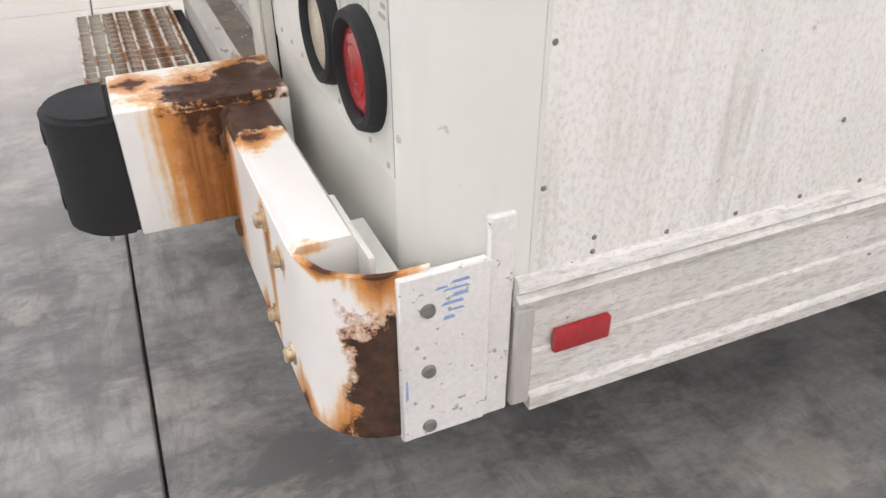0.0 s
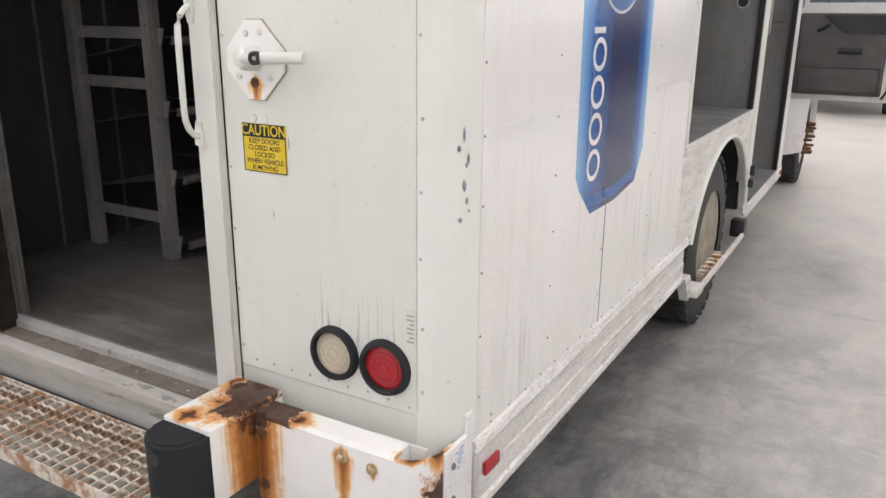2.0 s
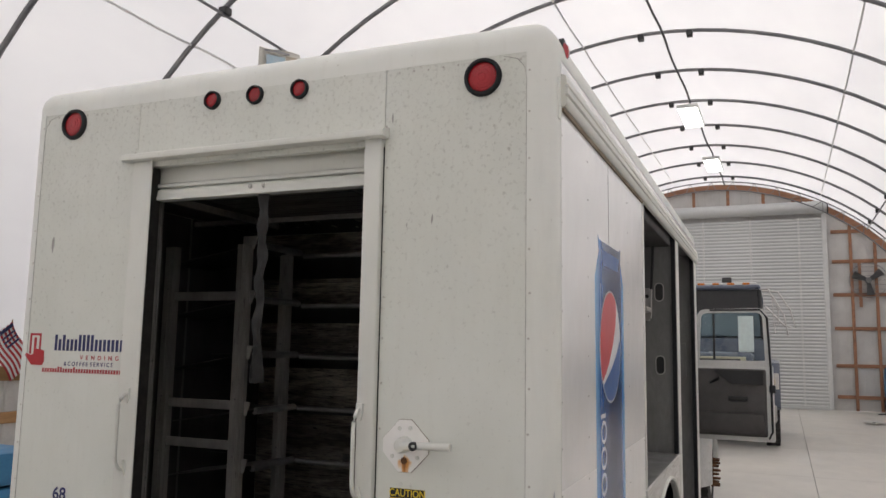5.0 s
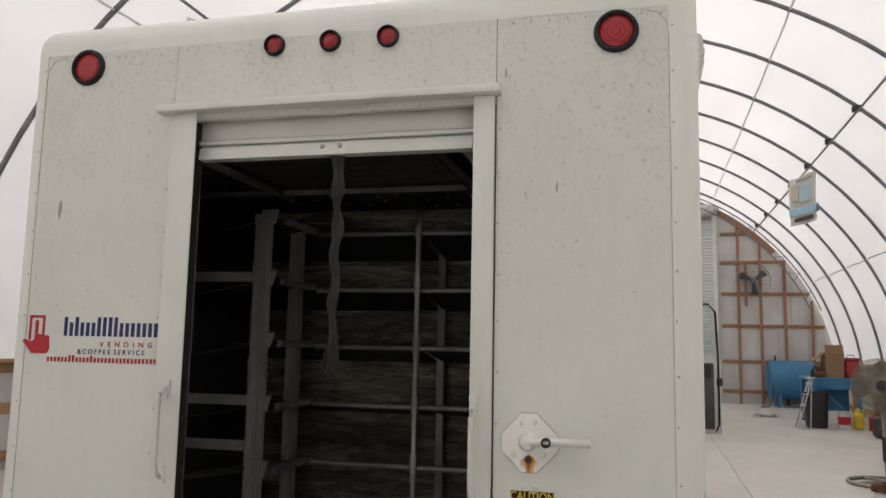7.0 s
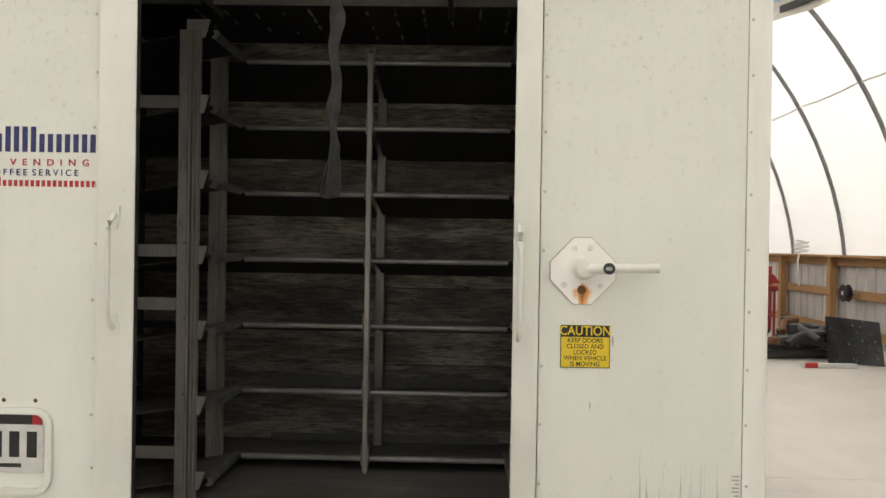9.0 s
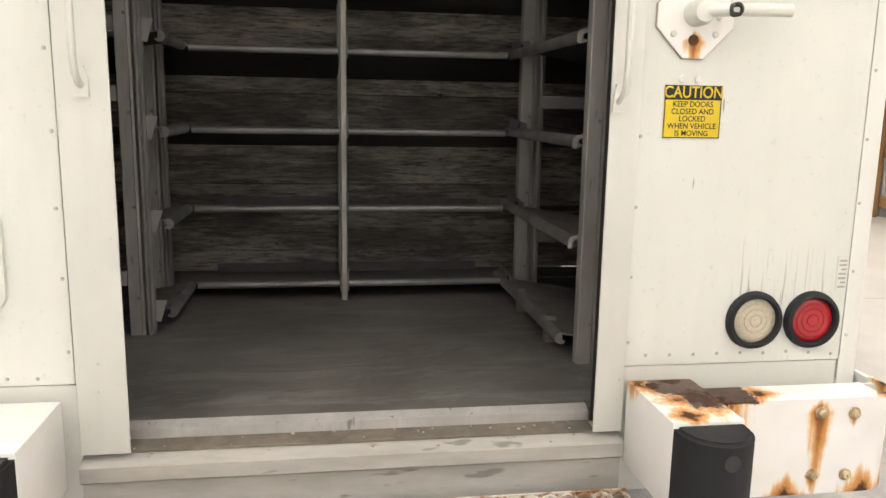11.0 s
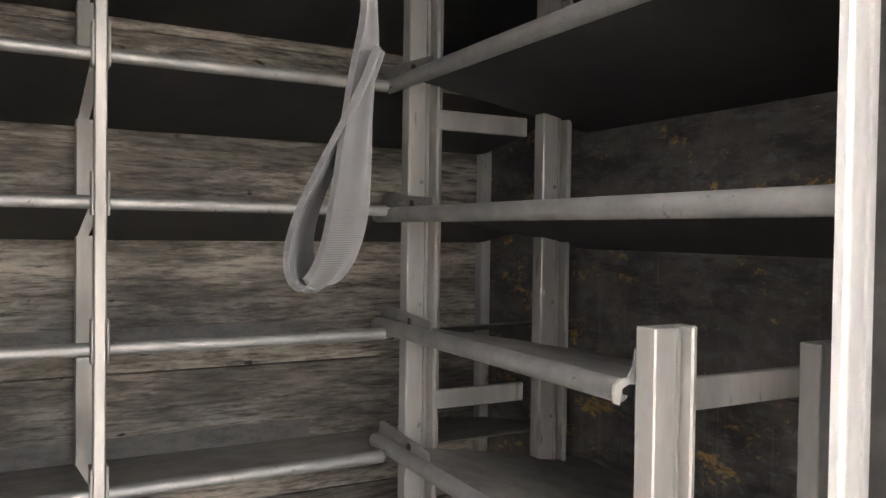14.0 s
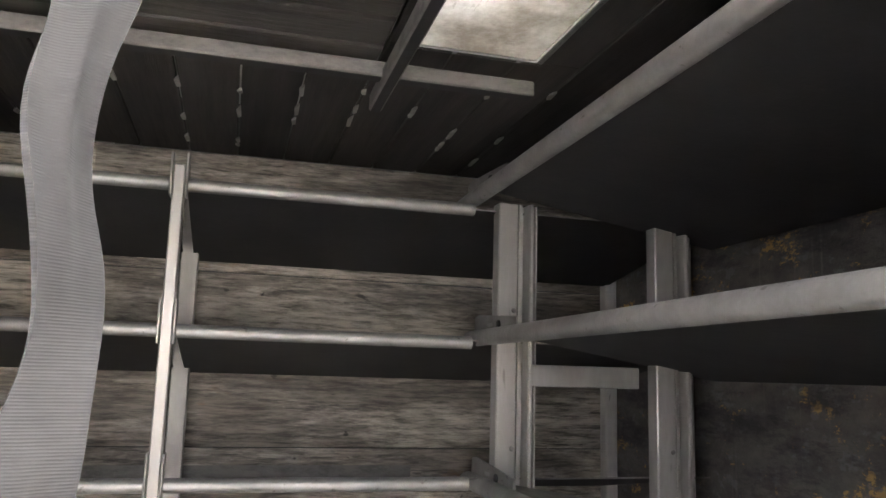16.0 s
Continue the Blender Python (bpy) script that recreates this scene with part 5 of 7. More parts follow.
part("skirt", prism([(-W + 0.012, 0.566), (-W - 0.002, 0.566), (-W - 0.002, 0.50), (-W - 0.006, 0.497), (-W - 0.006, 0.45), (-W - 0.002, 0.447), (-W - 0.002, 0.435), (-W - 0.010, 0.43), (-W - 0.010, 0.412), (-W + 0.012, 0.412)], "x", 0.121, 2.05), GRUBBY, truck, "grubby white lower skirt")
part("skirt_end", box(0.096, 0.1205, -W - 0.009, -W + 0.01, 0.425, 0.565, 0.003, 1), ALU, truck)
part("side_reflector", box(0.145, 0.219, -W - 0.014, -W - 0.004, 0.493, 0.525, 0.003), RED, truck, "red rectangular side reflector")
sscrew = part("screw", lathe([(0.0, -0.002), (0.0022, -0.0016), (0.0034, 0.0)], "y", (0.19, -W, 0.63), 8), TABMETAL, truck)
for k in range(18):
    again(sscrew, (0.097 * k, 0, -0.018))
for k in range(13):
    for x in (0.122, 0.515, SEAM - 0.02, 1.4, BAY0 - 0.03):
        again(sscrew, (x - 0.19, -0.001, 0.075 + 0.112 * k * 1.3))

# decal of a drinks can: plain shapes in its colours, cut along the panel joint
CANBLUE, cnt, cp = material("can_blue_vinyl")
can_x = node(cnt, "SeparateXYZ", Vector=coords(cnt)).outputs[0]
cc = blend(cnt, calc(cnt, "MAXIMUM", ramp(cnt, can_x, 0.93, 0.72), ramp(cnt, can_x, 1.12, 1.22)), (0.008, 0.026, 0.1), (0.03, 0.14, 0.44))
cc = blend(cnt, calc(cnt, "MAXIMUM", ramp(cnt, can_x, 0.74, 0.655), ramp(cnt, can_x, 1.2, 1.26)), cc, (0.22, 0.47, 0.76))
finish(cnt, cp, cc, ramp(cnt, grain(cnt, coords(cnt), 12, 5), 0.3, 0.7, 0.14, 0.26))
CANMID = surface("can_mid_blue_vinyl", (0.045, 0.13, 0.36), (0.06, 0.16, 0.42), 3, 40, 0.3)
CANRED, GREYLINE = plain("can_red_vinyl", (0.62, 0.05, 0.06), 0.3), plain("can_silver_vinyl", (0.6, 0.62, 0.65), 0.3)
D = -W - 0.0012
can = part("can_decal", prism([(0.70, 2.25), (0.72, 2.235), (1.17, 2.235), (1.2, 2.25), (1.19, 2.19), (1.265, 2.08), (1.27, 1.16), (1.2, 1.06), (1.0, 1.035), (0.79, 1.035), (0.69, 1.12), (0.66, 1.16), (0.64, 2.08), (0.72, 2.19)], "y", D, -W + 0.004), CANBLUE, truck, "large decal of a blue drinks can")
part("decal_stripe", prism([(0.735, 2.06), (0.755, 2.06), (0.758, 1.12), (0.738, 1.13)], "y", D - 0.0004, D + 0.001), CANMID, can)
part("decal_stripe", prism([(0.76, 2.2), (1.15, 2.2), (1.13, 2.14), (0.8, 2.14)], "y", D - 0.0004, D + 0.001), CANMID, can)
part("decal_stripe", prism([(0.76, 1.055), (1.0, 1.05), (1.17, 1.075), (1.16, 1.10), (1.0, 1.085), (0.77, 1.085)], "y", D - 0.0004, D + 0.001), CANMID, can)
ex, ez, ea, eb = 0.945, 1.812, 0.225, 0.232
ell = lambda a, q=1.0: (ex + ea * q * math.cos(radians(a)), ez + eb * q * math.sin(radians(a)))
part("decal_disc", prism([ell(a) for a in range(0, 360, 8)], "y", D - 0.0008, D + 0.001), GREYLINE, can)
part("decal_disc", prism([ell(a, 0.965) for a in range(0, 360, 8)], "y", D - 0.0012, D + 0.001), INKWHITE, can)
uv = lambda u, v: (ex + ea * u, ez + eb * v)
part("decal_red", prism([ell(a, 0.965) for a in range(58, 220, 8)] + [uv(-0.45, -0.46), uv(-0.15, -0.27), uv(0.2, 0.04), uv(0.45, 0.36), uv(0.55, 0.6)], "y", D - 0.0016, D + 0.001), CANRED, can)
part("decal_blue", prism([ell(a, 0.965) for a in range(224, 370, 8)] + [uv(0.82, 0.06), uv(0.6, -0.12), uv(0.3, -0.28), uv(0.0, -0.42), uv(-0.4, -0.56)], "y", D - 0.0014, D + 0.001), CANMID, can)
def ring_mark(x0, x1, z0, z1, wall):
    """An upright oblong ring lying on the decal."""
    cx, cz, rx, rz = (x0 + x1) / 2, (z0 + z1) / 2, (x1 - x0) / 2, (z1 - z0) / 2
    bm, loops = bmesh.new(), []
    for y, q in ((D - 0.0014, 0.0), (D - 0.0014, wall), (D + 0.001, wall), (D + 0.001, 0.0)):
        loops.append([bm.verts.new((cx + (rx - q) * math.cos(a), y, cz + (rz - q) * math.sin(a))) for a in np.linspace(0, math.tau, 21)[:-1]])
    for p_, q_ in zip(loops, loops[1:] + loops[:1]):
        for k in range(20):
            bm.faces.new((p_[k], p_[(k + 1) % 20], q_[(k + 1) % 20], q_[k]))
    return part("decal_ring", bm, INKWHITE, can)


z = 1.13
for k in range(4):
    ring_mark(0.735, 0.84, z, z + 0.09, 0.014)
    z += 0.1
part("decal_bar", box(0.735, 0.82, D - 0.0014, D + 0.001, z, z + 0.016), INKWHITE, can)

can.location.z -= 0.05
# bays: shallow compartments behind the open side shutters
part("bay_floor", box(BAY0, BAY1 + 0.02, -W, 0.2, 1.0, 1.03, 0.003, 1), BAYMETAL, truck)
part("bay_back", box(BAY0, FRONT - 0.04, 0.2, 0.23, 0.42, 2.6), BAYMETAL, truck)
part("bay_wall", box(BAY0 - 0.001, BAY0 + 0.025, -W + 0.032, 0.2, 1.03, 2.6), BAYMETAL, truck)
bay_wall = part("bay_wall", box(BAY1 - 0.03, BAY1 - 0.005, -W + 0.03, 0.2, 1.03, 2.6), BAYMETAL, truck)
for z in (1.58, 2.105):
    for nm, q, x, mt in (("hole_rim", 0.034, 0.034, ALU), ("hand_hole", 0.027, 0.0365, DARKMETAL)):
        oval = arc(-W + 0.118, z + 0.1, q, 0, 180, 8) + arc(-W + 0.118, z + 0.03, q, 180, 360, 8)
        part(nm, prism(oval, "x", BAY1 - x, BAY1 - 0.028), mt, bay_wall)
part("latch_plate", box(BAY1 - 0.037, BAY1 - 0.029, -W + 0.185, -W + 0.225, 1.96, 2.2, 0.003, 1), ALU, bay_wall)
part("latch_bar", rod((BAY1 - 0.05, -W + 0.172, 2.22), (BAY1 - 0.05, -W + 0.178, 1.98), 0.008, 8), ALU, bay_wall)
part("latch_hole", lathe([(0.014, 0.0), (0.012, -0.002), (0.0, -0.0025)], "x", (BAY1 - 0.037, -W + 0.205, 2.14), 12), BLACK, bay_wall)
part("bay_ceiling", box(BAY0, FRONT - 0.04, -W + 0.03, 0.2, 2.6, 2.62), BAYMETAL, truck)
part("bay_shelf", box(BAY1 - 0.27, BAY1 - 0.03, -W + 0.17, 0.15, 2.02, 2.055, 0.004, 1), ALU, truck)
part("bay_jamb", box(BAY0, BAY0 + 0.045, -W - 0.004, -W + 0.03, 1.03, 2.6, 0.004, 1), TRIM, truck)
part("bay_divider", box(BAY1 - 0.005, BAY2 - 0.12, -W - 0.002, -W + 0.05, 0.60, 2.6, 0.004, 1), TRIM, truck)
part("bay_track", box(BAY1 - 0.05, BAY1 - 0.006, -W + 0.002, -W + 0.03, 1.03, 2.6), RUBBER, truck)
part("bay_track", box(FRONT - 0.27, FRONT - 0.21, -W, -W + 0.03, 0.45, 2.6), RUBBER, truck)
part("bay_wall", box(BAY3 + 0.02, BAY3 + 0.045, -W + 0.03, 0.2, 0.45, 2.6), BAYMETAL, truck)
part("inner_hatch", box(BAY3 + 0.008, BAY3 + 0.019, -W + 0.08, -W + 0.19, 1.5, 1.82, 0.004, 1), BAYMETAL, truck)
part("hatch_bar", rod((BAY3 + 0.0, -W + 0.17, 1.42), (BAY3 + 0.0, -W + 0.17, 1.66), 0.008, 8), ALU, truck)
part("front_jamb", box(BAY3 + 0.03, FRONT, -W, -W + 0.03, 0.45, 2.6, 0.004, 1), TRIM, truck)
part("bay_wall", box(BAY2 - 0.12, BAY2 - 0.09, -W + 0.05, 0.2, 0.45, 2.6), BAYMETAL, truck)
part("bay_step", box(BAY2 - 0.12, BAY3 + 0.03, -W - 0.004, 0.2, 0.40, 0.45, 0.004, 1), BAYMETAL, truck)
part("bay_sill", prism([(-W + 0.01, 1.03), (-W - 0.012, 1.028), (-W - 0.012, 0.99), (-W + 0.01, 0.985)], "x", BAY0, BAY1), GRUBBY, truck)
part("shutter_roll", box(BAY0 + 0.03, BAY1 - 0.03, -W + 0.03, -W + 0.25, 2.5, 2.6, 0.02), CHARCOAL, truck)
part("bay_strap", pipe([(BAY1 - 0.08, -W + 0.15, 2.58), (BAY1 - 0.07, -W + 0.158, 2.4), (BAY1 - 0.055, -W + 0.17, 2.19)], 0.011, 6), BLACK, truck)
part("bay_strap", pipe([(BAY3 - 0.35, -W + 0.12, 2.55), (BAY3 - 0.36, -W + 0.12, 2.25), (BAY3 - 0.38, -W + 0.12, 2.0)], 0.012, 6), BLACK, truck)
# wheel-arch panel
CX, CR = 2.82, 0.70
arch = [(BAY0, 0.985), (BAY0, 0.60), (2.08, 0.60)] + [(CX + CR * math.cos(radians(a)), 0.42 + 0.53 * math.sin(radians(a))) for a in range(160, 9, -10)] + [(3.56, 0.40), (3.66, 0.36), (BAY2 - 0.12, 0.40), (BAY2 - 0.12, 0.60), (BAY1, 0.60), (BAY1, 0.985)]
part("arch_panel", prism(arch, "y", -W, -W + 0.03), GRUBBY, truck)
lip = [(CX + CR * math.cos(radians(a)), -W - 0.004, 0.42 + 0.53 * math.sin(radians(a))) for a in range(165, 4, -8)]
part("arch_lip", pipe(lip, 0.013, 6), TRIM, truck)
part("wheel_well", box(BAY0 + 0.2, BAY1 + 0.06, -W + 0.04, -0.55, 0.95, 0.98), BLACK, truck)
part("wheel_well", box(BAY0 + 0.2, BAY1 + 0.06, -0.6, -0.55, 0.45, 0.95), BLACK, truck)
part("wheel_well", box(BAY1 + 0.04, BAY1 + 0.06, -W + 0.04, -0.55, 0.42, 0.95), BLACK, truck)
part("skirt", prism([(-W, 0.45), (-W - 0.006, 0.44), (-W - 0.006, 0.36), (-W + 0.01, 0.36)], "x", BAY2 - 0.12, FRONT), GRUBBY, truck)
part("amber_marker", box(FRONT - 0.12, FRONT - 0.07, -W - 0.016, -W - 0.005, 0.39, 0.42, 0.003, 1), AMBER, truck)
for x in (3.6, 3.62):
    part("hook", box(x, x + 0.05, -W - 0.03, -W - 0.001, 0.55 if x < 3.61 else 0.62, 0.60 if x < 3.61 else 0.68, 0.006), BLACK, truck)
# wheel step
ws = part("wheel_step", box(2.24, 3.32, -W - 0.06, -W - 0.042, 0.32, 0.35, 0.004, 1), GRUBBY, truck, "worn white step in front of the wheel")
part("step_tread", box(2.42, 2.84, -W - 0.042, -W + 0.012, 0.325, 0.343, 0.003, 1), GRATE, ws)
for k in range(6):
    part("tread_bar", box(2.43 + 0.075 * k, 2.445 + 0.075 * k, -W - 0.04, -W + 0.01, 0.343, 0.353), GRATE, ws)
part("step_arm", box(2.14, 2.26, -W - 0.062, -W + 0.015, 0.31, 0.355, 0.008), GRUBBY, ws)
part("step_arm", prism([(2.05, 0.42), (2.14, 0.42), (2.22, 0.33), (2.15, 0.29)], "y", -W - 0.02, -W + 0.02), GRUBBY, ws)
part("step_arm", box(3.28, 3.36, -W - 0.06, -W + 0.02, 0.32, 0.42, 0.008), BLACK, ws)


def wheel(parent, x, y, r, wide, s, rim_mat):
    """A wheel whose outer face points to s along y."""
    t = [(r * 0.60, -wide / 2), (r * 0.86, -wide / 2), (r * 0.97, -wide * 0.42), (r, -wide * 0.3), (r, wide * 0.3), (r * 0.97, wide * 0.42), (r * 0.86, wide / 2), (r * 0.60, wide / 2)]
    wh = part("wheel", lathe([(r * 0.62, s * wide * 0.46), (r * 0.58, s * wide * 0.44), (r * 0.54, s * wide * 0.2), (r * 0.4, s * wide * 0.05), (r * 0.26, s * wide * 0.12), (r * 0.25, s * wide * 0.3), (0.0, s * wide * 0.34)], "y", (x, y, r), 32), rim_mat, parent, "dirty cream steel wheel")
    part("tyre", lathe([(a, b) for a, b in t] + [(r * 0.58, 0)], "y", (x, y, r), 40, caps=False), TYRE, wh, "worn black tyre")
    tread = bmesh.new()
    for k in range(36):
        a = k * math.tau / 36
        for off in (-0.33, 0.33):
            q = Vector((math.cos(a), 0, math.sin(a)))
            tmp = bmesh.new()
            bmesh.ops.create_cube(tmp, size=1)
            bmesh.ops.transform(tmp, matrix=Matrix.Translation(Vector((x, y + wide * off, r)) + q * (r - 0.001)) @ Matrix.Rotation(-a, 4, "Y") @ Matrix.Diagonal((0.022, wide * 0.28, r * 0.10, 1)), verts=tmp.verts)
            join(tread, tmp)
    tagged(part("tread", tread, TYRE, wh), kind="stuff")
    for k in range(8):
        a = k * math.tau / 8
        part("lug_nut", rod((x + r * 0.33 * math.cos(a), y + s * wide * 0.05, r + r * 0.33 * math.sin(a)), (x + r * 0.33 * math.cos(a), y + s * wide * 0.2, r + r * 0.33 * math.sin(a)), 0.016, 6), RUSTMETAL, wh)
    return wh


wheel(truck, 2.72, -W + 0.145, 0.43, 0.24, -1, WHEELPAINT)
wheel(truck, 2.72, -W + 0.46, 0.43, 0.24, -1, WHEELPAINT)
wheel(truck, 2.72, W - 0.2, 0.43, 0.24, 1, WHEELPAINT)
wheel(truck, 6.97, -W + 0.16, 0.43, 0.25, -1, CABWHITE)
wheel(truck, 6.95, W - 0.16, 0.43, 0.25, 1, CABWHITE)
part("axle", rod((2.72, -1.0, 0.43), (2.72, 1.0, 0.43), 0.09, 12), BLACK, truck)
part("chassis_rail", box(0.2, 7.2, -0.5, -0.42, 0.33, 0.5), BLACK, truck)
part("chassis_rail", box(0.2, 7.2, 0.42, 0.5, 0.33, 0.5), BLACK, truck)
# cab ahead of the box: rear wall, roof, fender and hood
part("cab_rear", box(5.24, 5.3, -1.0, 1.0, 0.6, 2.2, 0.02), CABWHITE, truck)
part("cab_roof", box(5.24, 6.45, -1.0, 1.0, 2.2, 2.3, 0.04, 3), CABWHITE, truck)
part("cab_floor", box(5.24, 6.4, -1.0, 1.0, 0.6, 0.7), CHARCOAL, truck)
part("dash", box(6.25, 6.5, -0.98, 0.98, 0.7, 1.55, 0.04), CHARCOAL, truck)
part("seat", box(5.35, 5.85, -0.9, -0.3, 0.7, 1.15, 0.06), CHARCOAL, truck)
for s in (-1, 1):
    part("pillar", rod((6.3, s * 0.98, 1.5), (6.42, s * 0.96, 2.22), 0.035, 8), CABWHITE, truck)
fender = [(6.32, 0.7), (6.32, 1.5), (6.6, 1.46), (7.9, 1.3), (8.1, 1.15), (8.12, 0.6), (7.55, 0.5)] + [(6.97 + 0.52 * math.cos(radians(a)), 0.44 + 0.52 * math.sin(radians(a))) for a in range(10, 171, 16)] + [(6.42, 0.55)]
bm = prism(fender, "y", -1.02, 1.02)
bmesh.ops.bevel(bm, geom=[e for e in bm.edges if min(v.co.z for v in e.verts) > 1.1 and abs(e.verts[0].co.y) > 1 and abs(e.verts[1].co.y) > 1], offset=0.12, segments=4, affect="EDGES")
part("hood", bm, CABWHITE, truck, "white hood and front fenders")
flare, rings = bmesh.new(), []
for a in range(-8, 189, 7):
    c, s = math.cos(radians(a)), math.sin(radians(a))
    rings.append([flare.verts.new((6.97 + r * c, y, 0.44 + r * s)) for r, y in ((0.47, -0.98), (0.47, -1.15), (0.49, -1.175), (0.53, -1.17), (0.60, -1.12), (0.66, -1.06), (0.70, -0.98))])
for p_, q_ in zip(rings, rings[1:]):
    for k in range(6):
        flare.faces.new((p_[k], p_[k + 1], q_[k + 1], q_[k]))
part("fender_flare", flare, CABWHITE, truck)
lipf = [(6.97 + 0.53 * math.cos(radians(a)), -1.03, 0.44 + 0.53 * math.sin(radians(a))) for a in range(0, 181, 12)]
part("fender_lip", pipe(lipf, 0.05, 8), CABWHITE, truck)
# the cab's kerb-side door, swung wide open: its lining faces the rear
DX = 6.3
PAPER = plain("pale_teal_paper", (0.74, 0.86, 0.85), 0.7)
LINING = surface("grey_door_lining", (0.1, 0.093, 0.09), (0.075, 0.07, 0.068), 4, 120, 0.6)
door = part("cab_door", box(DX, DX + 0.07, -1.80, -1.03, 0.85, 1.62, 0.02), CABWHITE, truck, "open white cab door with dark lining")
wf = [(-1.05, 1.6)] + arc(-1.16, 2.10, 0.09, 0, 90, 5) + arc(-1.67, 2.11, 0.09, 90, 180, 5) + [(-1.79, 1.6)]
wi = [(-1.085, 1.66)] + arc(-1.17, 2.09, 0.06, 0, 90, 5) + arc(-1.65, 2.095, 0.06, 90, 180, 5) + [(-1.725, 1.66)]
bm = bmesh.new()
loops = [[bm.verts.new((x, y, z)) for y, z in pts] for x, pts in ((DX, wf), (DX + 0.05, wf), (DX + 0.05, wi), (DX, wi))]
for a, b in zip(loops, loops[1:] + loops[:1]):
    for k in range(len(a)):
        bm.faces.new((a[k], a[(k + 1) % len(a)], b[(k + 1) % len(b)], b[k]))
part("window_frame", bm, CABWHITE, door)
pane = part("window_pane", prism(wi, "x", DX + 0.022, DX + 0.026), GLASS, door)
pane.visible_shadow = False
part("window_bar", box(DX + 0.012, DX + 0.034, -1.245, -1.225, 1.64, 2.14), BLACK, door)
part("paper_notice", box(DX + 0.017, DX + 0.021, -1.625, -1.475, 1.75, 2.12), PAPER, door, "white paper taped to the window")
part("lining", box(DX - 0.03, DX + 0.002, -1.73, -1.04, 0.90, 1.575, 0.02, 3), LINING, door, "dark grey moulded door lining")
part("door_pocket", box(DX - 0.04, DX - 0.028, -1.70, -1.08, 0.93, 1.13, 0.015, 2), LINING, door)
part("armrest", prism([(-1.70, 1.42), (-1.40, 1.42), (-1.30, 1.50), (-1.22, 1.56), (-1.70, 1.56)], "x", DX - 0.05, DX - 0.028), BLACK, door)
part("pull_handle", box(DX - 0.055, DX - 0.028, -1.55, -1.36, 1.25, 1.30, 0.012), BLACK, door)
part("window_crank", rod((DX - 0.03, -1.19, 1.43), (DX - 0.075, -1.28, 1.48), 0.014, 8), BLACK, door)
part("door_latch", box(DX - 0.012, DX + 0.03, -1.815, -1.755, 1.34, 1.42, 0.01), BLACK, door)
part("door_seal", pipe([(DX - 0.004, y, z) for y, z in ((-1.74, 0.88), (-1.775, 0.95), (-1.775, 1.6), (-1.755, 2.1), (-1.69, 2.185), (-1.2, 2.18))], 0.011, 6), RUBBER, door)
for k in range(10):
    a = k * math.tau / 10
    part("lug_nut", rod((6.95 + 0.14 * math.cos(a), -1.13, 0.43 + 0.14 * math.sin(a)), (6.95 + 0.14 * math.cos(a), -1.22, 0.43 + 0.14 * math.sin(a)), 0.018, 8, 0.012), RUSTMETAL, truck, "rusty extended wheel nut")

# ---- inside the rear compartment ----
IW, BACK, FZ, CZ = 1.125, 1.685, 0.56, 2.42
SKY = (0.40, 0.895, -0.58, -0.355)
part("truck_floor", box(0.10, BACK, -IW, IW, FZ - 0.05, FZ, 0.002, 1), TRUCKFLOOR, truck, "worn grey metal floor")
part("inner_wall", box(0.05, BACK, IW, IW + 0.012, FZ, CZ), DARKWALL, truck, "dark metal inner wall")
for x in (0.35, 0.68, 1.0):
    part("wall_strip", box(x - 0.006, x + 0.006, IW - 0.004, IW + 0.001, FZ, CZ), BAYMETAL, truck)
FOAMWALL, fnt, fp = material("sooty_wall_with_foam")
fv = coords(fnt)
fc = blend(fnt, ramp(fnt, grain(fnt, coords(fnt, (3, 1, 5)), 3, 7, 0.7), 0.35, 0.65), (0.17, 0.155, 0.138), (0.075, 0.07, 0.064))
fc = blend(fnt, ramp(fnt, grain(fnt, coords(fnt, (0.9, 1, 1.6), (2.3, 0, 1.1)), 10, 8, 0.8), 0.57, 0.605, 0, 0.85), fc, (0.58, 0.37, 0.12))
fc = blend(fnt, ramp(fnt, grain(fnt, coords(fnt, (2, 1, 3)), 9, 5, 0.7), 0.56, 0.62, 0, 0.5), fc, (0.2, 0.205, 0.21))
fc = blend(fnt, ramp(fnt, grain(fnt, coords(fnt, (60, 1, 0.5), (3, 0, 0)), 1.0, 4, 0.6), 0.6, 0.7, 0, 0.5), fc, (0.24, 0.225, 0.2))
fc = blend(fnt, ramp(fnt, grain(fnt, coords(fnt, (0.4, 1, 1.5), (1, 0, 4)), 9, 8, 0.78), 0.5, 0.6, 0, 0.7), fc, (0.03, 0.029, 0.03))
finish(fnt, fp, fc, 0.7, grain(fnt, fv, 30, 6, 0.7), 0.6, 0.01)
part("inner_wall", box(0.05, BACK, -IW - 0.012, -IW, FZ, CZ), FOAMWALL, truck, "sooty wall with scraps of yellow foam")
part("back_lining", box(BACK + 0.012, BACK + 0.03, -IW, IW, FZ, CZ), BLACK, truck)
z = FZ
rng = random.Random(11)
while z < CZ - 0.02:
    h = min(rng.choice((0.29, 0.36, 0.42)), CZ - z)
    part("plank", box(BACK + rng.uniform(-0.002, 0.002), BACK + 0.012, -IW, IW, z + 0.0015, z + h - 0.0015, 0.0015, 1), PLANK, truck)
    z += h
part("corner_strip", box(BACK - 0.04, BACK - 0.002, -IW + 0.001, -IW + 0.035, FZ, CZ - 0.01, 0.004, 1), ALU, truck)
part("corner_strip", box(1.28, 1.31, -IW + 0.001, -IW + 0.022, FZ, CZ - 0.01, 0.004, 1), ALU, truck)
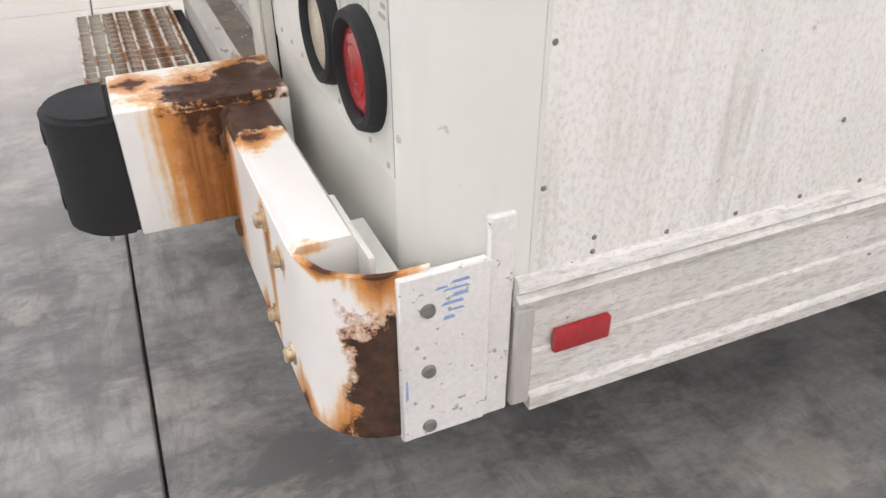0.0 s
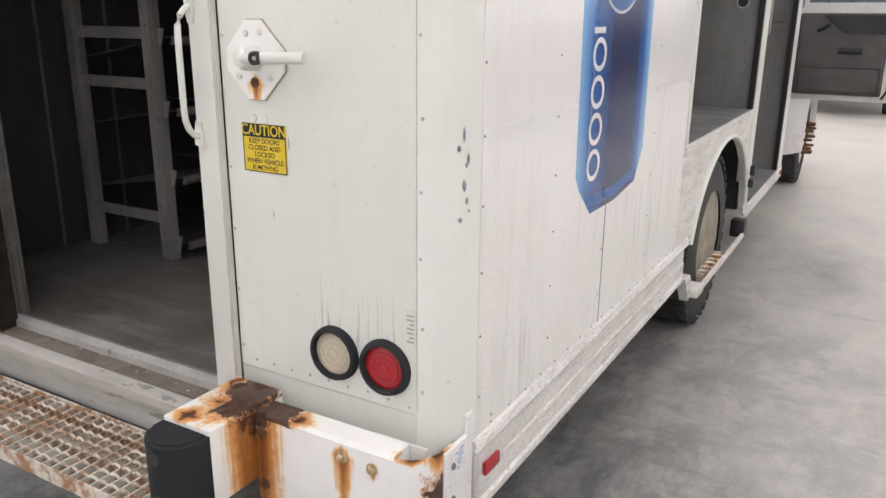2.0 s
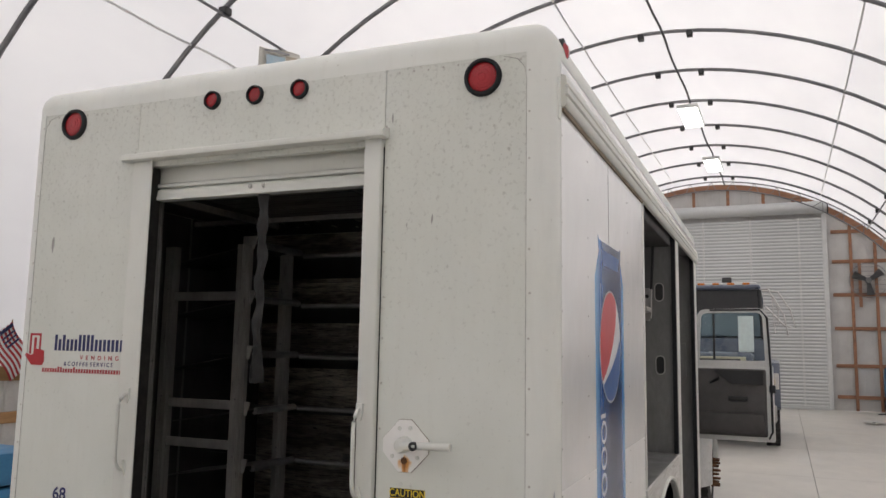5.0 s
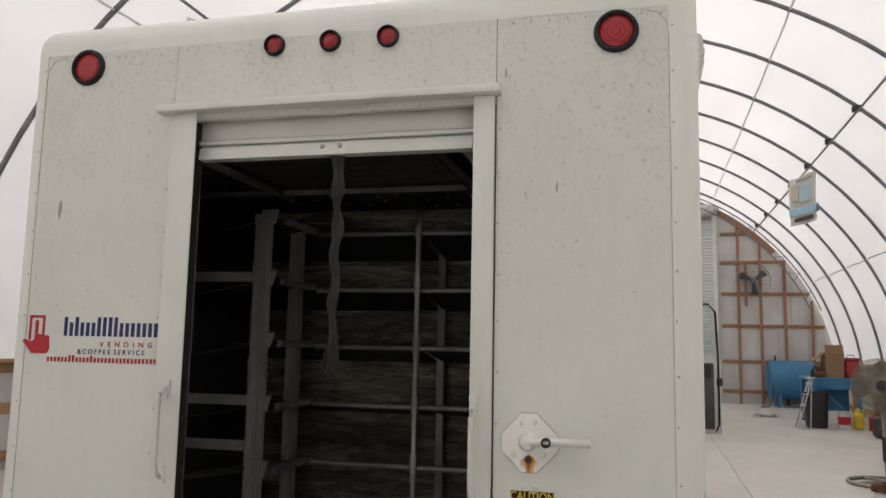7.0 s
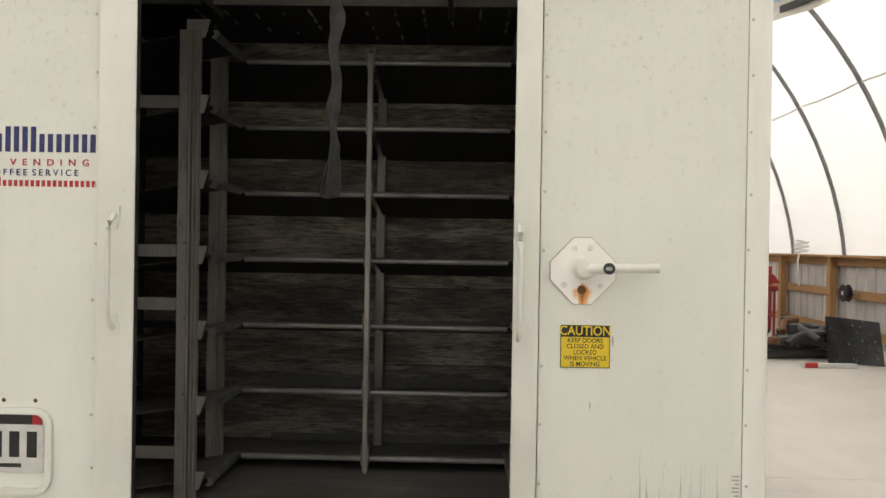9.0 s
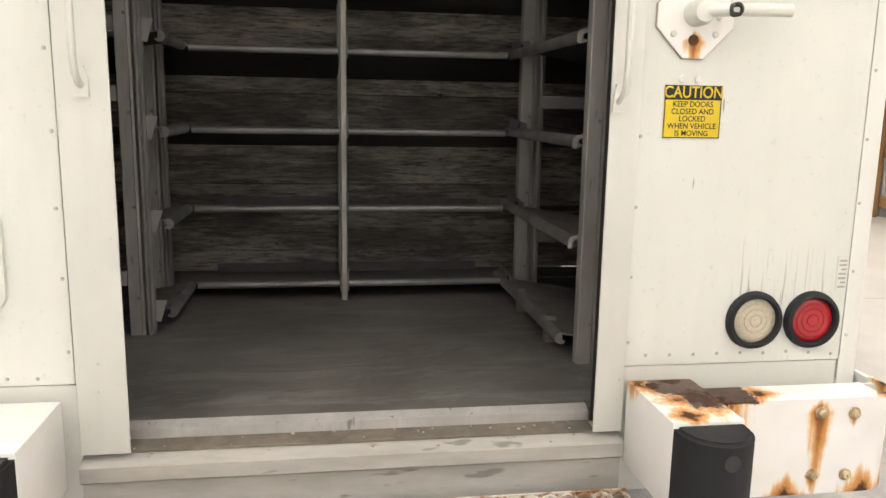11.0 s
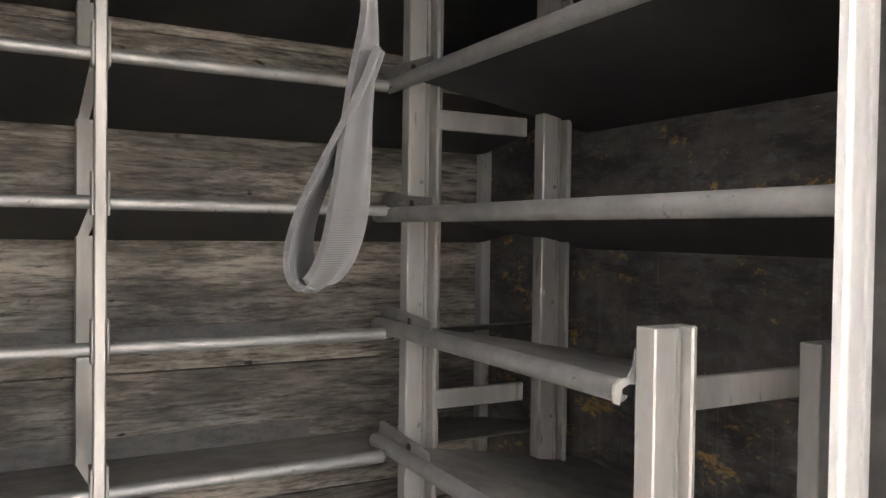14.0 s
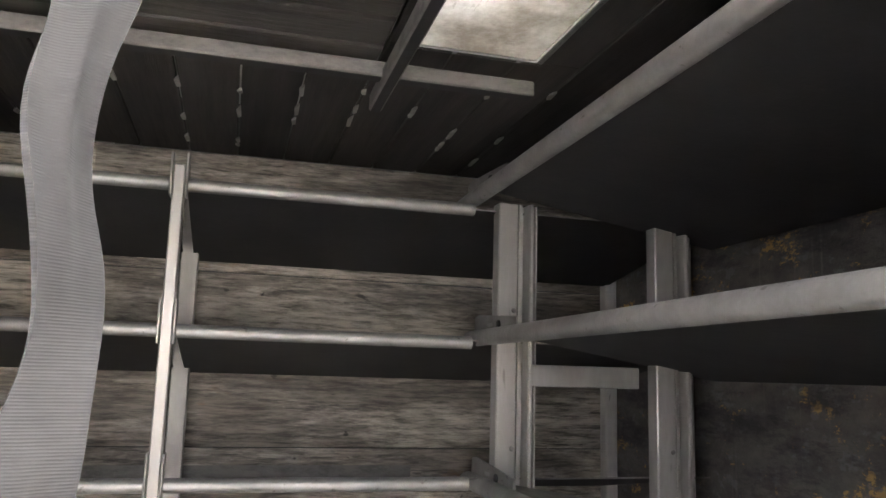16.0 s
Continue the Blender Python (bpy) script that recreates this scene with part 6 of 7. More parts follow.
part("rear_lining", box(0.032, 0.05, -IW, -0.60, FZ, 2.7), BAYMETAL, truck)
part("rear_lining", box(0.032, 0.05, 0.58, IW, FZ, 2.7), DARKWALL, truck)
part("rear_lining", box(0.08, 0.095, -0.6, 0.58, 2.44, 2.7), BAYMETAL, truck)
# door tracks beside the opening
# one metal, two tones: kerb-side daylight and road-side shade are in the colour
for s, y in ((-1, -0.559), (1, 0.505)):
    part("door_track", prism([(0.078, y), (0.078, y + s * 0.06), (0.124, y + s * 0.06), (0.124, y + s * 0.004), (0.114, y + s * 0.004), (0.114, y + s * 0.009), (0.105, y + s * 0.009), (0.101, y), (0.090, y), (0.0885, y + s * 0.003), (0.0865, y + s * 0.003), (0.085, y)], "z", FZ, 2.46), TRACK if s < 0 else TABMETAL, truck, "scuffed aluminium door track")

# ceiling: dark boards, a cross beam, the run-up door and an assumed skylight panel
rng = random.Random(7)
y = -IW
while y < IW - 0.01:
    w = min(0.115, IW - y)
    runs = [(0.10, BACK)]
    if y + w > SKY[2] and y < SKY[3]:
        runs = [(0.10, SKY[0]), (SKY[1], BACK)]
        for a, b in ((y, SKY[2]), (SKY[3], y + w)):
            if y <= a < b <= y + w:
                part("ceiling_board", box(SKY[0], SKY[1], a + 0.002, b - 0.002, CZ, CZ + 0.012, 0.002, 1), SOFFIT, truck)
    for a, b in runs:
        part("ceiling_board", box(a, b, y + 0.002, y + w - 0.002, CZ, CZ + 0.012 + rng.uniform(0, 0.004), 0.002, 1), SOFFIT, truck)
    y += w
chip = surface("flaking_white_paint", (0.6, 0.58, 0.53), (0.4, 0.38, 0.34), 30, 90, 0.8)
for k in range(46):
    y = -IW + 0.115 * rng.randrange(3, 17)
    x, l = rng.uniform(0.93, 1.6), rng.uniform(0.012, 0.07)
    part("paint_flake", prism([(x, y - 0.003), (x + l, y - 0.005), (x + l * 1.1, y + 0.002), (x + l * 0.4, y + 0.006)], "z", CZ - 0.004, CZ + 0.001), chip, truck)
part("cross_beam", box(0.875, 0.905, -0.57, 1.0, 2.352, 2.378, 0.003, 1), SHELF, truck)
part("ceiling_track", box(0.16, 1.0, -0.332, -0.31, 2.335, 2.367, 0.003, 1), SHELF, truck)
part("ceiling_track", box(0.16, 1.0, 0.55, 0.572, 2.335, 2.367, 0.003, 1), SHELF, truck)
x = 0.14
while x < 0.85:
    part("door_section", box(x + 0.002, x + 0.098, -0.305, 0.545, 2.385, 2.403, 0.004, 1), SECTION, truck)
    x += 0.1
# assumed skylight for the bright ceiling patch; white well added to pass more daylight
part("sky_well", box(SKY[0], SKY[1], SKY[2] - 0.012, SKY[2], CZ, 2.72), WHITEPLASTIC, truck)
part("sky_well", box(SKY[0], SKY[1], SKY[3], SKY[3] + 0.012, CZ, 2.72), WHITEPLASTIC, truck)
part("sky_well", box(SKY[0] - 0.012, SKY[0], SKY[2] - 0.012, SKY[3] + 0.012, CZ, 2.72), WHITEPLASTIC, truck)
part("sky_well", box(SKY[1], SKY[1] + 0.012, SKY[2] - 0.012, SKY[3] + 0.012, CZ, 2.72), WHITEPLASTIC, truck)
SKYPANE, snt, sp = material("translucent_roof_panel")
sgrime = calc(snt, "MAXIMUM", ramp(snt, grain(snt, coords(snt), 5, 7, 0.72), 0.38, 0.62), ramp(snt, grain(snt, coords(snt, (1.5, 9, 1)), 6, 5, 0.7), 0.6, 0.7, 0, 0.7))
sd = node(snt, "BsdfDiffuse", Color=blend(snt, sgrime, (0.6, 0.59, 0.56), (0.4, 0.37, 0.32)))
stl = node(snt, "BsdfTranslucent", Color=blend(snt, sgrime, (0.84, 0.83, 0.8), (0.34, 0.32, 0.28)))
smx = node(snt, "MixShader", Fac=0.72)
snt.links.new(sd.outputs[0], smx.inputs[1])
snt.links.new(stl.outputs[0], smx.inputs[2])
snt.links.new(smx.outputs[0], snt.nodes["Material Output"].inputs["Surface"])
snt.nodes.remove(sp)

# pull strap of the roller door: a twisted web with a long loop at its end
def ribbon(path, half, turns, name, thick=0.0022):
    """A creased web: its section folds into a shallow valley that wanders along the length."""
    bm = bmesh.new()
    rings = []
    pts = [Vector(p) for p in path]
    across = [-1 + k * 0.2 for k in range(11)]
    for i, (p, a) in enumerate(zip(pts, turns)):
        along = (pts[min(i + 1, len(pts) - 1)] - pts[max(i - 1, 0)]).normalized()
        u = Vector((math.sin(a), math.cos(a), 0))
        u = (u - along * u.dot(along)).normalized()
        n = along.cross(u)
        deep = 0.0045 * (0.55 + 0.45 * math.sin(i * 0.21)) * min(1.0, i / 8)
        mid = 0.3 * math.sin(i * 0.13 + 1.0)
        lift = [deep * (1 - math.exp(-((q - mid) / 0.32) ** 2)) for q in across]
        front = [p + u * (half[i] * q) + n * (l - thick) for q, l in zip(across, lift)]
        back = [p + u * (half[i] * q) + n * (l + thick * 0.6) for q, l in zip(across, lift)]
        rings.append([bm.verts.new(q) for q in front + back[::-1]])
    for a, b in zip(rings, rings[1:]):
        for k in range(len(a)):
            bm.faces.new((a[k], a[(k + 1) % len(a)], b[(k + 1) % len(a)], b[k]))
    bm.faces.new(rings[0])
    bm.faces.new(rings[-1])
    return part(name, bm, WEBBING, truck, "twisted grey webbing pull strap", 80)


path, turns, half = [], [], []
n = 70
for i in range(n):
    t = i / (n - 1)
    path.append((0.052 - 0.008 * t + 0.004 * math.sin(t * 19) * t, -0.034 - 0.006 * min(1.0, 3 * t) + 0.004 * math.sin(t * 23 + 0.6) * min(1.0, t * 2), 2.34 - 0.60 * t))
    turns.append(-0.62 * min(1.0, t * 5) - 0.1 * t + 0.7 * math.sin(max(0, t - 0.12) * 21) * (1 - 0.5 * t))
    half.append((0.0205 - 0.006 * t) * (1 + 0.17 * math.sin(t * 31 + 0.5)))
x0, y0, z0 = path[-1]
e = turns[-1]
for i in range(1, 56):
    t = i / 55
    down = math.sin(math.pi * t) ** 0.75 if t < 1 else 0.0
    spread = 0.02 * math.sin(math.tau * t) * (0.65 if t < 0.5 else 1.25)
    path.append((x0 + 0.034 * down - 0.32 * spread, y0 + 0.02 * down - 0.58 * spread, z0 - 0.137 * down))
    w = min(1, t * 5)
    turns.append(e * (1 - w) + w * (-0.55 - 0.55 * t))
    half.append(0.0145 + 0.0085 * down)
ribbon(path, half, turns, "pull_strap")
part("sky_panel", box(SKY[0], SKY[1], SKY[2], SKY[3], CZ + 0.004, CZ + 0.007), SKYPANE, truck, "translucent white roof panel")

# ---- shelving racks in the rear compartment ----
def upright(x, y, z0, z1, rack, s=1, wide=0.085):
    """A folded-channel post with a flat face towards the door and a grooved flange."""
    a, b = y, y - s * wide
    steps = ((0.0, 0.002), (0.03, 0.0), (0.47, 0.0), (0.48, 0.007), (0.50, 0.007), (0.51, 0.001), (0.60, 0.002), (0.63, 0.024), (0.72, 0.024), (0.75, -0.005), (0.78, -0.008), (0.84, -0.008), (0.86, -0.003), (0.875, 0.016), (0.95, 0.016), (0.965, 0.006), (1.0, 0.006))
    prof = [(x + d, a - s * wide * u) for u, d in steps] + [(x + 0.035, b), (x + 0.035, a)]
    post_ = part("post", prism(prof, "z", z0, z1), RACKALU, rack, angle=25)
    z = z0 + 0.11
    while z < z1 - 0.04:
        part("rivet", lathe([(0.0, -0.003), (0.004, -0.0024), (0.0055, 0.0)], "x", (x - 0.0001, a - s * wide * 0.40, z), 8), LIP, post_)
        z += 0.2695
    return post_


def shelf_board(x0, x1, y0, y1, z, rack, edge):
    """A pressed shelf with a rolled lip on one edge ('-x' or '+y'), sloping down to a low upstand."""
    bm = box(x0, x1, y0, y1, z - 0.003, z)
    if edge == "-x":
        lip = prism([(x0 + 0.002, z + 0.002)] + [(x0 - 0.002 + 0.0125 * math.cos(radians(a)), z - 0.011 + 0.0125 * math.sin(radians(a))) for a in range(90, 331, 24)] + [(x0 + 0.002, z - 0.016)], "y", y0, y1)
        wall_end = -1.10 if y1 < 0 else 1.10
        corner = box(x0 + 0.02, x1, *sorted((wall_end, y0 if y1 < 0 else y1)), z - 0.003, z)
        back = box(x1 - 0.004, x1, y0, y1, z, z + 0.05)
    else:
        e = y1
        lip = prism([(e - 0.002, z + 0.002)] + [(e + 0.002 - 0.0165 * math.cos(radians(a)), z - 0.015 + 0.0165 * math.sin(radians(a))) for a in range(90, 331, 20)] + [(e - 0.002, z - 0.021)], "x", x0, x1 + 0.12)
    for b in (bm, corner, back) if edge == "-x" else (bm,):
        for v in b.verts:
            v.co.z -= 0.17 * max(0.0, v.co.x - x0 if edge == "-x" else y1 - v.co.y)
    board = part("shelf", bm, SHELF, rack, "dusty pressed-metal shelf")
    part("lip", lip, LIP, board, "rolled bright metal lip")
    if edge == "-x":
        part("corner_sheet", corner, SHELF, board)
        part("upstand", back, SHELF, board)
    return board


rack = thing("shelf_rack", "dusty grey metal shelf rack against the plank wall", "shelf rack", (1.2, 0, FZ), "cargo racks")
part("post", box(1.155, 1.182, -0.007, 0.015, FZ, 2.25, 0.003, 1), RACKALU, rack)
part("post", box(1.60, 1.64, -0.02, 0.02, FZ, 2.33, 0.003, 1), RACKALU, rack)
for k in range(7):
    z = 0.629 + 0.2662 * k
    shelf_board(1.175, 1.66, -0.56, -0.008, z, rack, "-x")
    shelf_board(1.175, 1.66, 0.016, 0.505, z, rack, "-x")
    for y in (-0.012, 0.015):
        part("clip", box(1.15, 1.185, y, y + 0.005, z - 0.035, z + 0.045, 0.002, 1), RACKALU, rack)

rack = thing("shelf_rack", "tall grey metal shelf rack with rolled edges along the wall", "shelf rack", (0.8, -0.85, FZ), "cargo racks")
upright(1.175, -0.615, FZ, 2.235, rack)
upright(0.40, -0.60, FZ, 1.515, rack, 1, 0.08)
upright(1.12, -0.935, FZ, 2.26, rack)
upright(0.40, -0.935, FZ, 1.475, rack)
for z in (0.78, 1.26, 1.89):
    part("brace", box(1.18, 1.192, -0.93, -0.69, z - 0.022, z + 0.022, 0.002, 1), RACKALU, rack)
for z in (0.87, 1.14, 1.41):
    part("brace", box(0.445, 0.457, -1.09, -0.655, z - 0.024, z + 0.024, 0.002, 1), RACKALU, rack)
for k in range(7):
    z = 0.630 + 0.2695 * k
    shelf_board(0.117 if k >= 4 else 0.46, 1.17, -1.10, -0.575 if k in (0, 6) else -0.597, z + {4: -0.018, 6: 0.016}.get(k, 0.0), rack, "+y")
    e = -0.575 if k in (0, 6) else -0.597
    zz = z + {4: -0.018, 6: 0.016}.get(k, 0.0)
    tab = part("tab", prism([(1.04, zz - 0.012), (1.29, zz - 0.012), (1.285, zz + 0.03), (1.262, zz + 0.034), (1.04, zz + 0.018)], "y", e - 0.010, e - 0.006), TABMETAL, rack, "folded end tab of the shelf")
    part("bolt", lathe([(0.008, 0.0), (0.008, 0.004), (0.0, 0.005)], "y", (1.13, e - 0.006, zz + 0.008), 8), DARKMETAL, tab)
    part("slot", box(1.17, 1.2, e - 0.0062, e - 0.0055, zz + 0.006, zz + 0.013), LIP, tab)
    if 0 < k < 4:
        part("bracket", prism([(-0.665, z + 0.045), (-0.625, z + 0.045), (-0.617, z + 0.04), (-0.614, z + 0.018), (-0.605, z + 0.004), (-0.59, z + 0.002), (-0.581, z - 0.006), (-0.579, z - 0.03), (-0.59, z - 0.034), (-0.592, z - 0.012), (-0.605, z - 0.006), (-0.665, z - 0.012)], "x", 0.454, 0.4585), RACKALU, rack)
for x in (0.6, 0.95):
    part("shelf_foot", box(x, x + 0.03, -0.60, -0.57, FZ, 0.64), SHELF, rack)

rack = thing("shelf_rack", "grey metal shelf rack with slotted posts in the far corner", "shelf rack", (1.2, 0.85, FZ), "cargo racks")
upright(0.78, 0.638, FZ, 2.235, rack, 1, 0.07)
upright(0.78, 1.09, FZ, 2.235, rack, 1, 0.07)
upright(1.17, 0.655, FZ, 2.235, rack, 1, 0.065)
for k in range(7):
    z = 0.630 + 0.2695 * k
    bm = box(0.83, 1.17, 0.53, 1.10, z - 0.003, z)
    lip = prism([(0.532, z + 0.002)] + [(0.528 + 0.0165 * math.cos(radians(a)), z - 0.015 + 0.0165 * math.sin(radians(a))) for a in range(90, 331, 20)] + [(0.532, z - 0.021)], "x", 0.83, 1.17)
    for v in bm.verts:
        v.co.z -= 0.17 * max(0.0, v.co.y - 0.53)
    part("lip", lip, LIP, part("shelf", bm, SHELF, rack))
    part("bracket", prism([(0.535, z + 0.03), (0.62, z + 0.03), (0.62, z - 0.03), (0.555, z - 0.035)], "x", 0.80, 0.806), RACKALU, rack)
for z in (0.73, 1.26, 1.45, 1.98):
    part("brace", box(0.785, 0.797, 0.64, 1.02, z - 0.022, z + 0.022, 0.002, 1), RACKALU, rack)

# ---- a parked blue truck further up the hall, facing this way ----
bt = thing("parked_truck", "parked blue truck with a cream hood and amber roof lamps", "truck", (14, -0.75, 0))
BY = -0.75
CREAM = surface("faded_cream_paint", (0.55, 0.5, 0.36), (0.46, 0.42, 0.3), 3, 40, 0.4)
part("hood", box(13.4, 15.2, BY - 0.72, BY + 0.72, 0.95, 1.75, 0.12, 3), TRUCKBLUE, bt)
part("hood_band", box(13.385, 13.46, BY - 0.6, BY + 0.6, 1.52, 1.66, 0.02), CREAM, bt)
grille = part("grille", box(13.36, 13.42, BY - 0.5, BY + 0.5, 0.95, 1.62, 0.02), BLACK, bt)
for k in range(9):
    part("grille_slat", box(13.345, 13.37, BY - 0.49, BY + 0.49, 0.99 + 0.068 * k, 1.015 + 0.068 * k), ALU, grille)
for s in (-1, 1):
    fn = [(13.35, 0.75), (13.3, 1.3), (13.45, 1.55), (14.4, 1.6), (15.2, 1.5), (15.2, 0.75)] + [(14.1 + 0.55 * math.cos(radians(a)), 0.5 + 0.55 * math.sin(radians(a))) for a in range(20, 161, 14)]
    bm = prism(fn, "y", *sorted((BY + s * 0.7, BY + s * 1.17)))
    part("fender", bm, TRUCKBLUE, bt)
    hl = part("headlight", lathe([(0.10, 0.0), (0.09, -0.03), (0.0, -0.045)], "x", (13.3, BY + s * 1.0, 1.22), 20), CLEAR, bt)
    part("bezel", box(13.29, 13.32, BY + s * 1.0 - 0.15, BY + s * 1.0 + 0.15, 1.08, 1.37, 0.01), ALU, hl)
    wheel(bt, 14.1, BY + s * 1.02, 0.5, 0.26, s, CABWHITE)
    bm = pipe([(15.1, BY + s * 0.85, 3.05), (14.95, BY + s * 1.02, 3.05), (14.9, BY + s * 1.2, 2.6), (14.9, BY + s * 1.18, 2.3), (15.1, BY + s * 0.95, 2.35)], 0.014, 6)
    mr = part("mirror_arm", bm, ALU, bt)
    part("mirror_arm", pipe([(15.1, BY + s * 0.9, 2.95), (14.95, BY + s * 1.08, 2.9), (14.92, BY + s * 1.12, 2.15), (15.1, BY + s * 0.97, 2.1)], 0.012, 6), ALU, bt)
part("bumper", box(13.05, 13.25, BY - 1.1, BY + 1.1, 0.5, 0.8, 0.03), ALU, bt)
part("cab", box(15.2, 17.0, BY - 0.98, BY + 0.98, 0.8, 2.05, 0.06), TRUCKBLUE, bt)
part("roof_cap", box(15.3, 17.0, BY - 0.8, BY + 0.8, 3.158, 3.215, 0.02, 2), CABWHITE, bt)
part("cab_roof", box(15.12, 17.0, BY - 0.87, BY + 0.87, 3.05, 3.16, 0.05, 3), TRUCKBLUE, bt)
# the lower pane carries its bright reflection as plain pale colour
part("windshield", box(15.2, 15.23, BY - 0.84, BY + 0.84, 2.08, 2.58, 0.004, 1), plain("sky_lit_windscreen", (0.2, 0.26, 0.3), 0.12, 0.5), bt, "windscreen, its bright reflection put in as pale colour")
part("sun_visor", box(15.19, 15.22, BY - 0.84, BY + 0.84, 2.585, 3.05, 0.004, 1), BLACK, bt, "black shade band over the windscreen")
part("cab_back", box(16.9, 17.0, BY - 0.9, BY + 0.9, 2.0, 3.0), TRUCKBLUE, bt)
for s in (-1, 1):
    part("pillar", rod((15.18, BY + s * 0.9, 2.03), (15.2, BY + s * 0.84, 3.08), 0.045, 8), BLACK, bt)
    part("mirror_arm", pipe([(15.1, BY + s * 0.9, 3.02), (14.9, BY + s * 1.2, 2.98), (14.85, BY + s * 1.42, 2.6), (14.85, BY + s * 1.5, 2.25), (14.95, BY + s * 1.3, 2.3), (15.1, BY + s * 0.95, 2.7)], 0.016, 6), ALU, bt)
    part("mirror_arm", pipe([(15.1, BY + s * 0.9, 2.95), (14.92, BY + s * 1.1, 2.9), (14.88, BY + s * 1.3, 2.5), (14.88, BY + s * 1.36, 2.1)], 0.014, 6), ALU, bt)
    part("cab_side", box(15.5, 17.0, *sorted((BY + s * 0.82, BY + s * 0.86)), 2.0, 3.0), BLACK, bt)
for k in range(5):
    part("roof_lamp", box(15.16, 15.24, BY - 0.66 + 0.3 * k, BY - 0.52 + 0.3 * k, 3.155, 3.2, 0.01), AMBER, bt, "amber roof marker lamp")
part("horn", box(15.4, 15.55, BY - 0.3, BY - 0.1, 3.16, 3.34, 0.02), BLACK, bt)
part("chassis", box(17.0, 19.8, BY - 0.5, BY + 0.5, 0.6, 0.85), BLACK, bt)
wheel(bt, 18.7, BY - 0.95, 0.5, 0.26, -1, WHEELPAINT)
wheel(bt, 18.7, BY + 0.95, 0.5, 0.26, 1, WHEELPAINT)

# ---- workshop things along the right-hand wall ----
fan = thing("pedestal_fan", "large dusty pedestal fan on a round base", "fan", (9.3, -4.12, 0))
bm = pipe([(9.3 + 0.47 * math.cos(a), -4.12 + 0.47 * math.sin(a), 0.025) for a in np.linspace(0, math.tau, 33)[:-1]], 0.025, 8, closed=True)
GRUBBYFAN = surface("dusty_fan_metal", (0.34, 0.31, 0.26), (0.22, 0.2, 0.165), 8, 60, 0.6, 0.3)
fbase = part("base_ring", bm, GRUBBYFAN, fan)
for k in range(4):
    a = k * math.tau / 4 + 0.4
    part("spoke", rod((9.3, -4.12, 0.05), (9.3 + 0.46 * math.cos(a), -4.12 + 0.46 * math.sin(a), 0.025), 0.018, 6), GRUBBYFAN, fbase)
part("pole", rod((9.3, -4.12, 0.02), (9.3, -4.10, 1.25), 0.027, 10), GRUBBYFAN, fan)
part("sleeve", rod((9.3, -4.12, 0.3), (9.3, -4.12, 0.62), 0.045, 10), BLACK, fan)
hub = Vector((9.22, -4.05, 1.29))
cage = bmesh.new()
for r, d in ((0.35, 0.0), (0.30, -0.07), (0.25, -0.095), (0.19, -0.115), (0.12, -0.13)):
    pipe([hub + Vector((d, r * math.cos(a), r * math.sin(a))) for a in np.linspace(0, math.tau, 29)[:-1]], 0.004, 5, cage, closed=True)
for r, d in ((0.27, 0.07), (0.16, 0.1)):
    pipe([hub + Vector((d, r * math.cos(a), r * math.sin(a))) for a in np.linspace(0, math.tau, 29)[:-1]], 0.004, 5, cage, closed=True)
for k in range(84):
    a = k * math.tau / 84
    pipe([hub + Vector((d, r * math.cos(a + tw), r * math.sin(a + tw))) for r, d, tw in ((0.06, -0.135, 0), (0.19, -0.115, 0.1), (0.30, -0.07, 0.16), (0.35, 0, 0.2), (0.30, 0.07, 0.2), (0.1, 0.1, 0.2))], 0.0036, 4, cage)
part("cage", cage, GRUBBYFAN, fan, "dusty wire fan cage")
for k in range(3):
    a = k * math.tau / 3
    bm = bmesh.new()
    u, w = Vector((0, math.cos(a), math.sin(a))), Vector((0, -math.sin(a), math.cos(a)))
    bm.faces.new([bm.verts.new(hub + u * r + w * q + Vector((d, 0, 0))) for r, q, d in ((0.05, -0.06, 0.02), (0.2, -0.17, 0.04), (0.31, -0.14, 0.03), (0.32, 0.1, -0.04), (0.2, 0.12, -0.04), (0.05, 0.06, -0.02))])
    bmesh.ops.solidify(bm, geom=bm.faces[:], thickness=0.005)
    part("blade", bm, GRUBBYFAN, fan)
part("motor", rod(hub + Vector((-0.14, 0, 0)), hub + Vector((0.2, 0, 0)), 0.075, 16), BLACK, fan)

cart = thing("welder_cart", "red tubular cart carrying a black engine welder", "cart", (10.68, -5.0, 0))
for x in (10.38, 11.08):
    for y in (-4.72, -5.3):
        part("leg", rod((x, y, 0.05), (x, y, 0.86), 0.022, 8), REDPAINT, cart)
for z in (0.45, 0.85):
    for y in (-4.72, -5.3):
        part("rail", rod((10.38, y, z), (11.08, y, z), 0.02, 8), REDPAINT, cart)
    for x in (10.38, 11.08):
        part("rail", rod((x, -4.72, z), (x, -5.3, z), 0.02, 8), REDPAINT, cart)
part("tray", box(10.33, 11.13, -5.35, -4.68, 0.85, 0.92, 0.015), REDPAINT, cart)
part("engine", box(10.46, 11.03, -5.25, -4.78, 0.2, 0.66, 0.05, 3), BLACK, cart, "black engine block")
part("control_box", box(10.36, 10.44, -5.05, -4.9, 0.55, 0.78, 0.01), REDPAINT, cart)
part("label_bar", box(10.352, 10.359, -5.03, -4.92, 0.64, 0.7), INKWHITE, cart)
for y in (-4.66, -5.36):
    part("wheel", lathe([(0.06, -0.03), (0.13, -0.03), (0.14, 0.0), (0.13, 0.03), (0.06, 0.03)], "y", (11.03, y, 0.14), 20), RUBBER, cart)
for y in (-4.72, -5.3):
    part("foot", box(10.34, 10.42, y - 0.05, y + 0.05, 0.0, 0.05, 0.01), REDPAINT, cart)
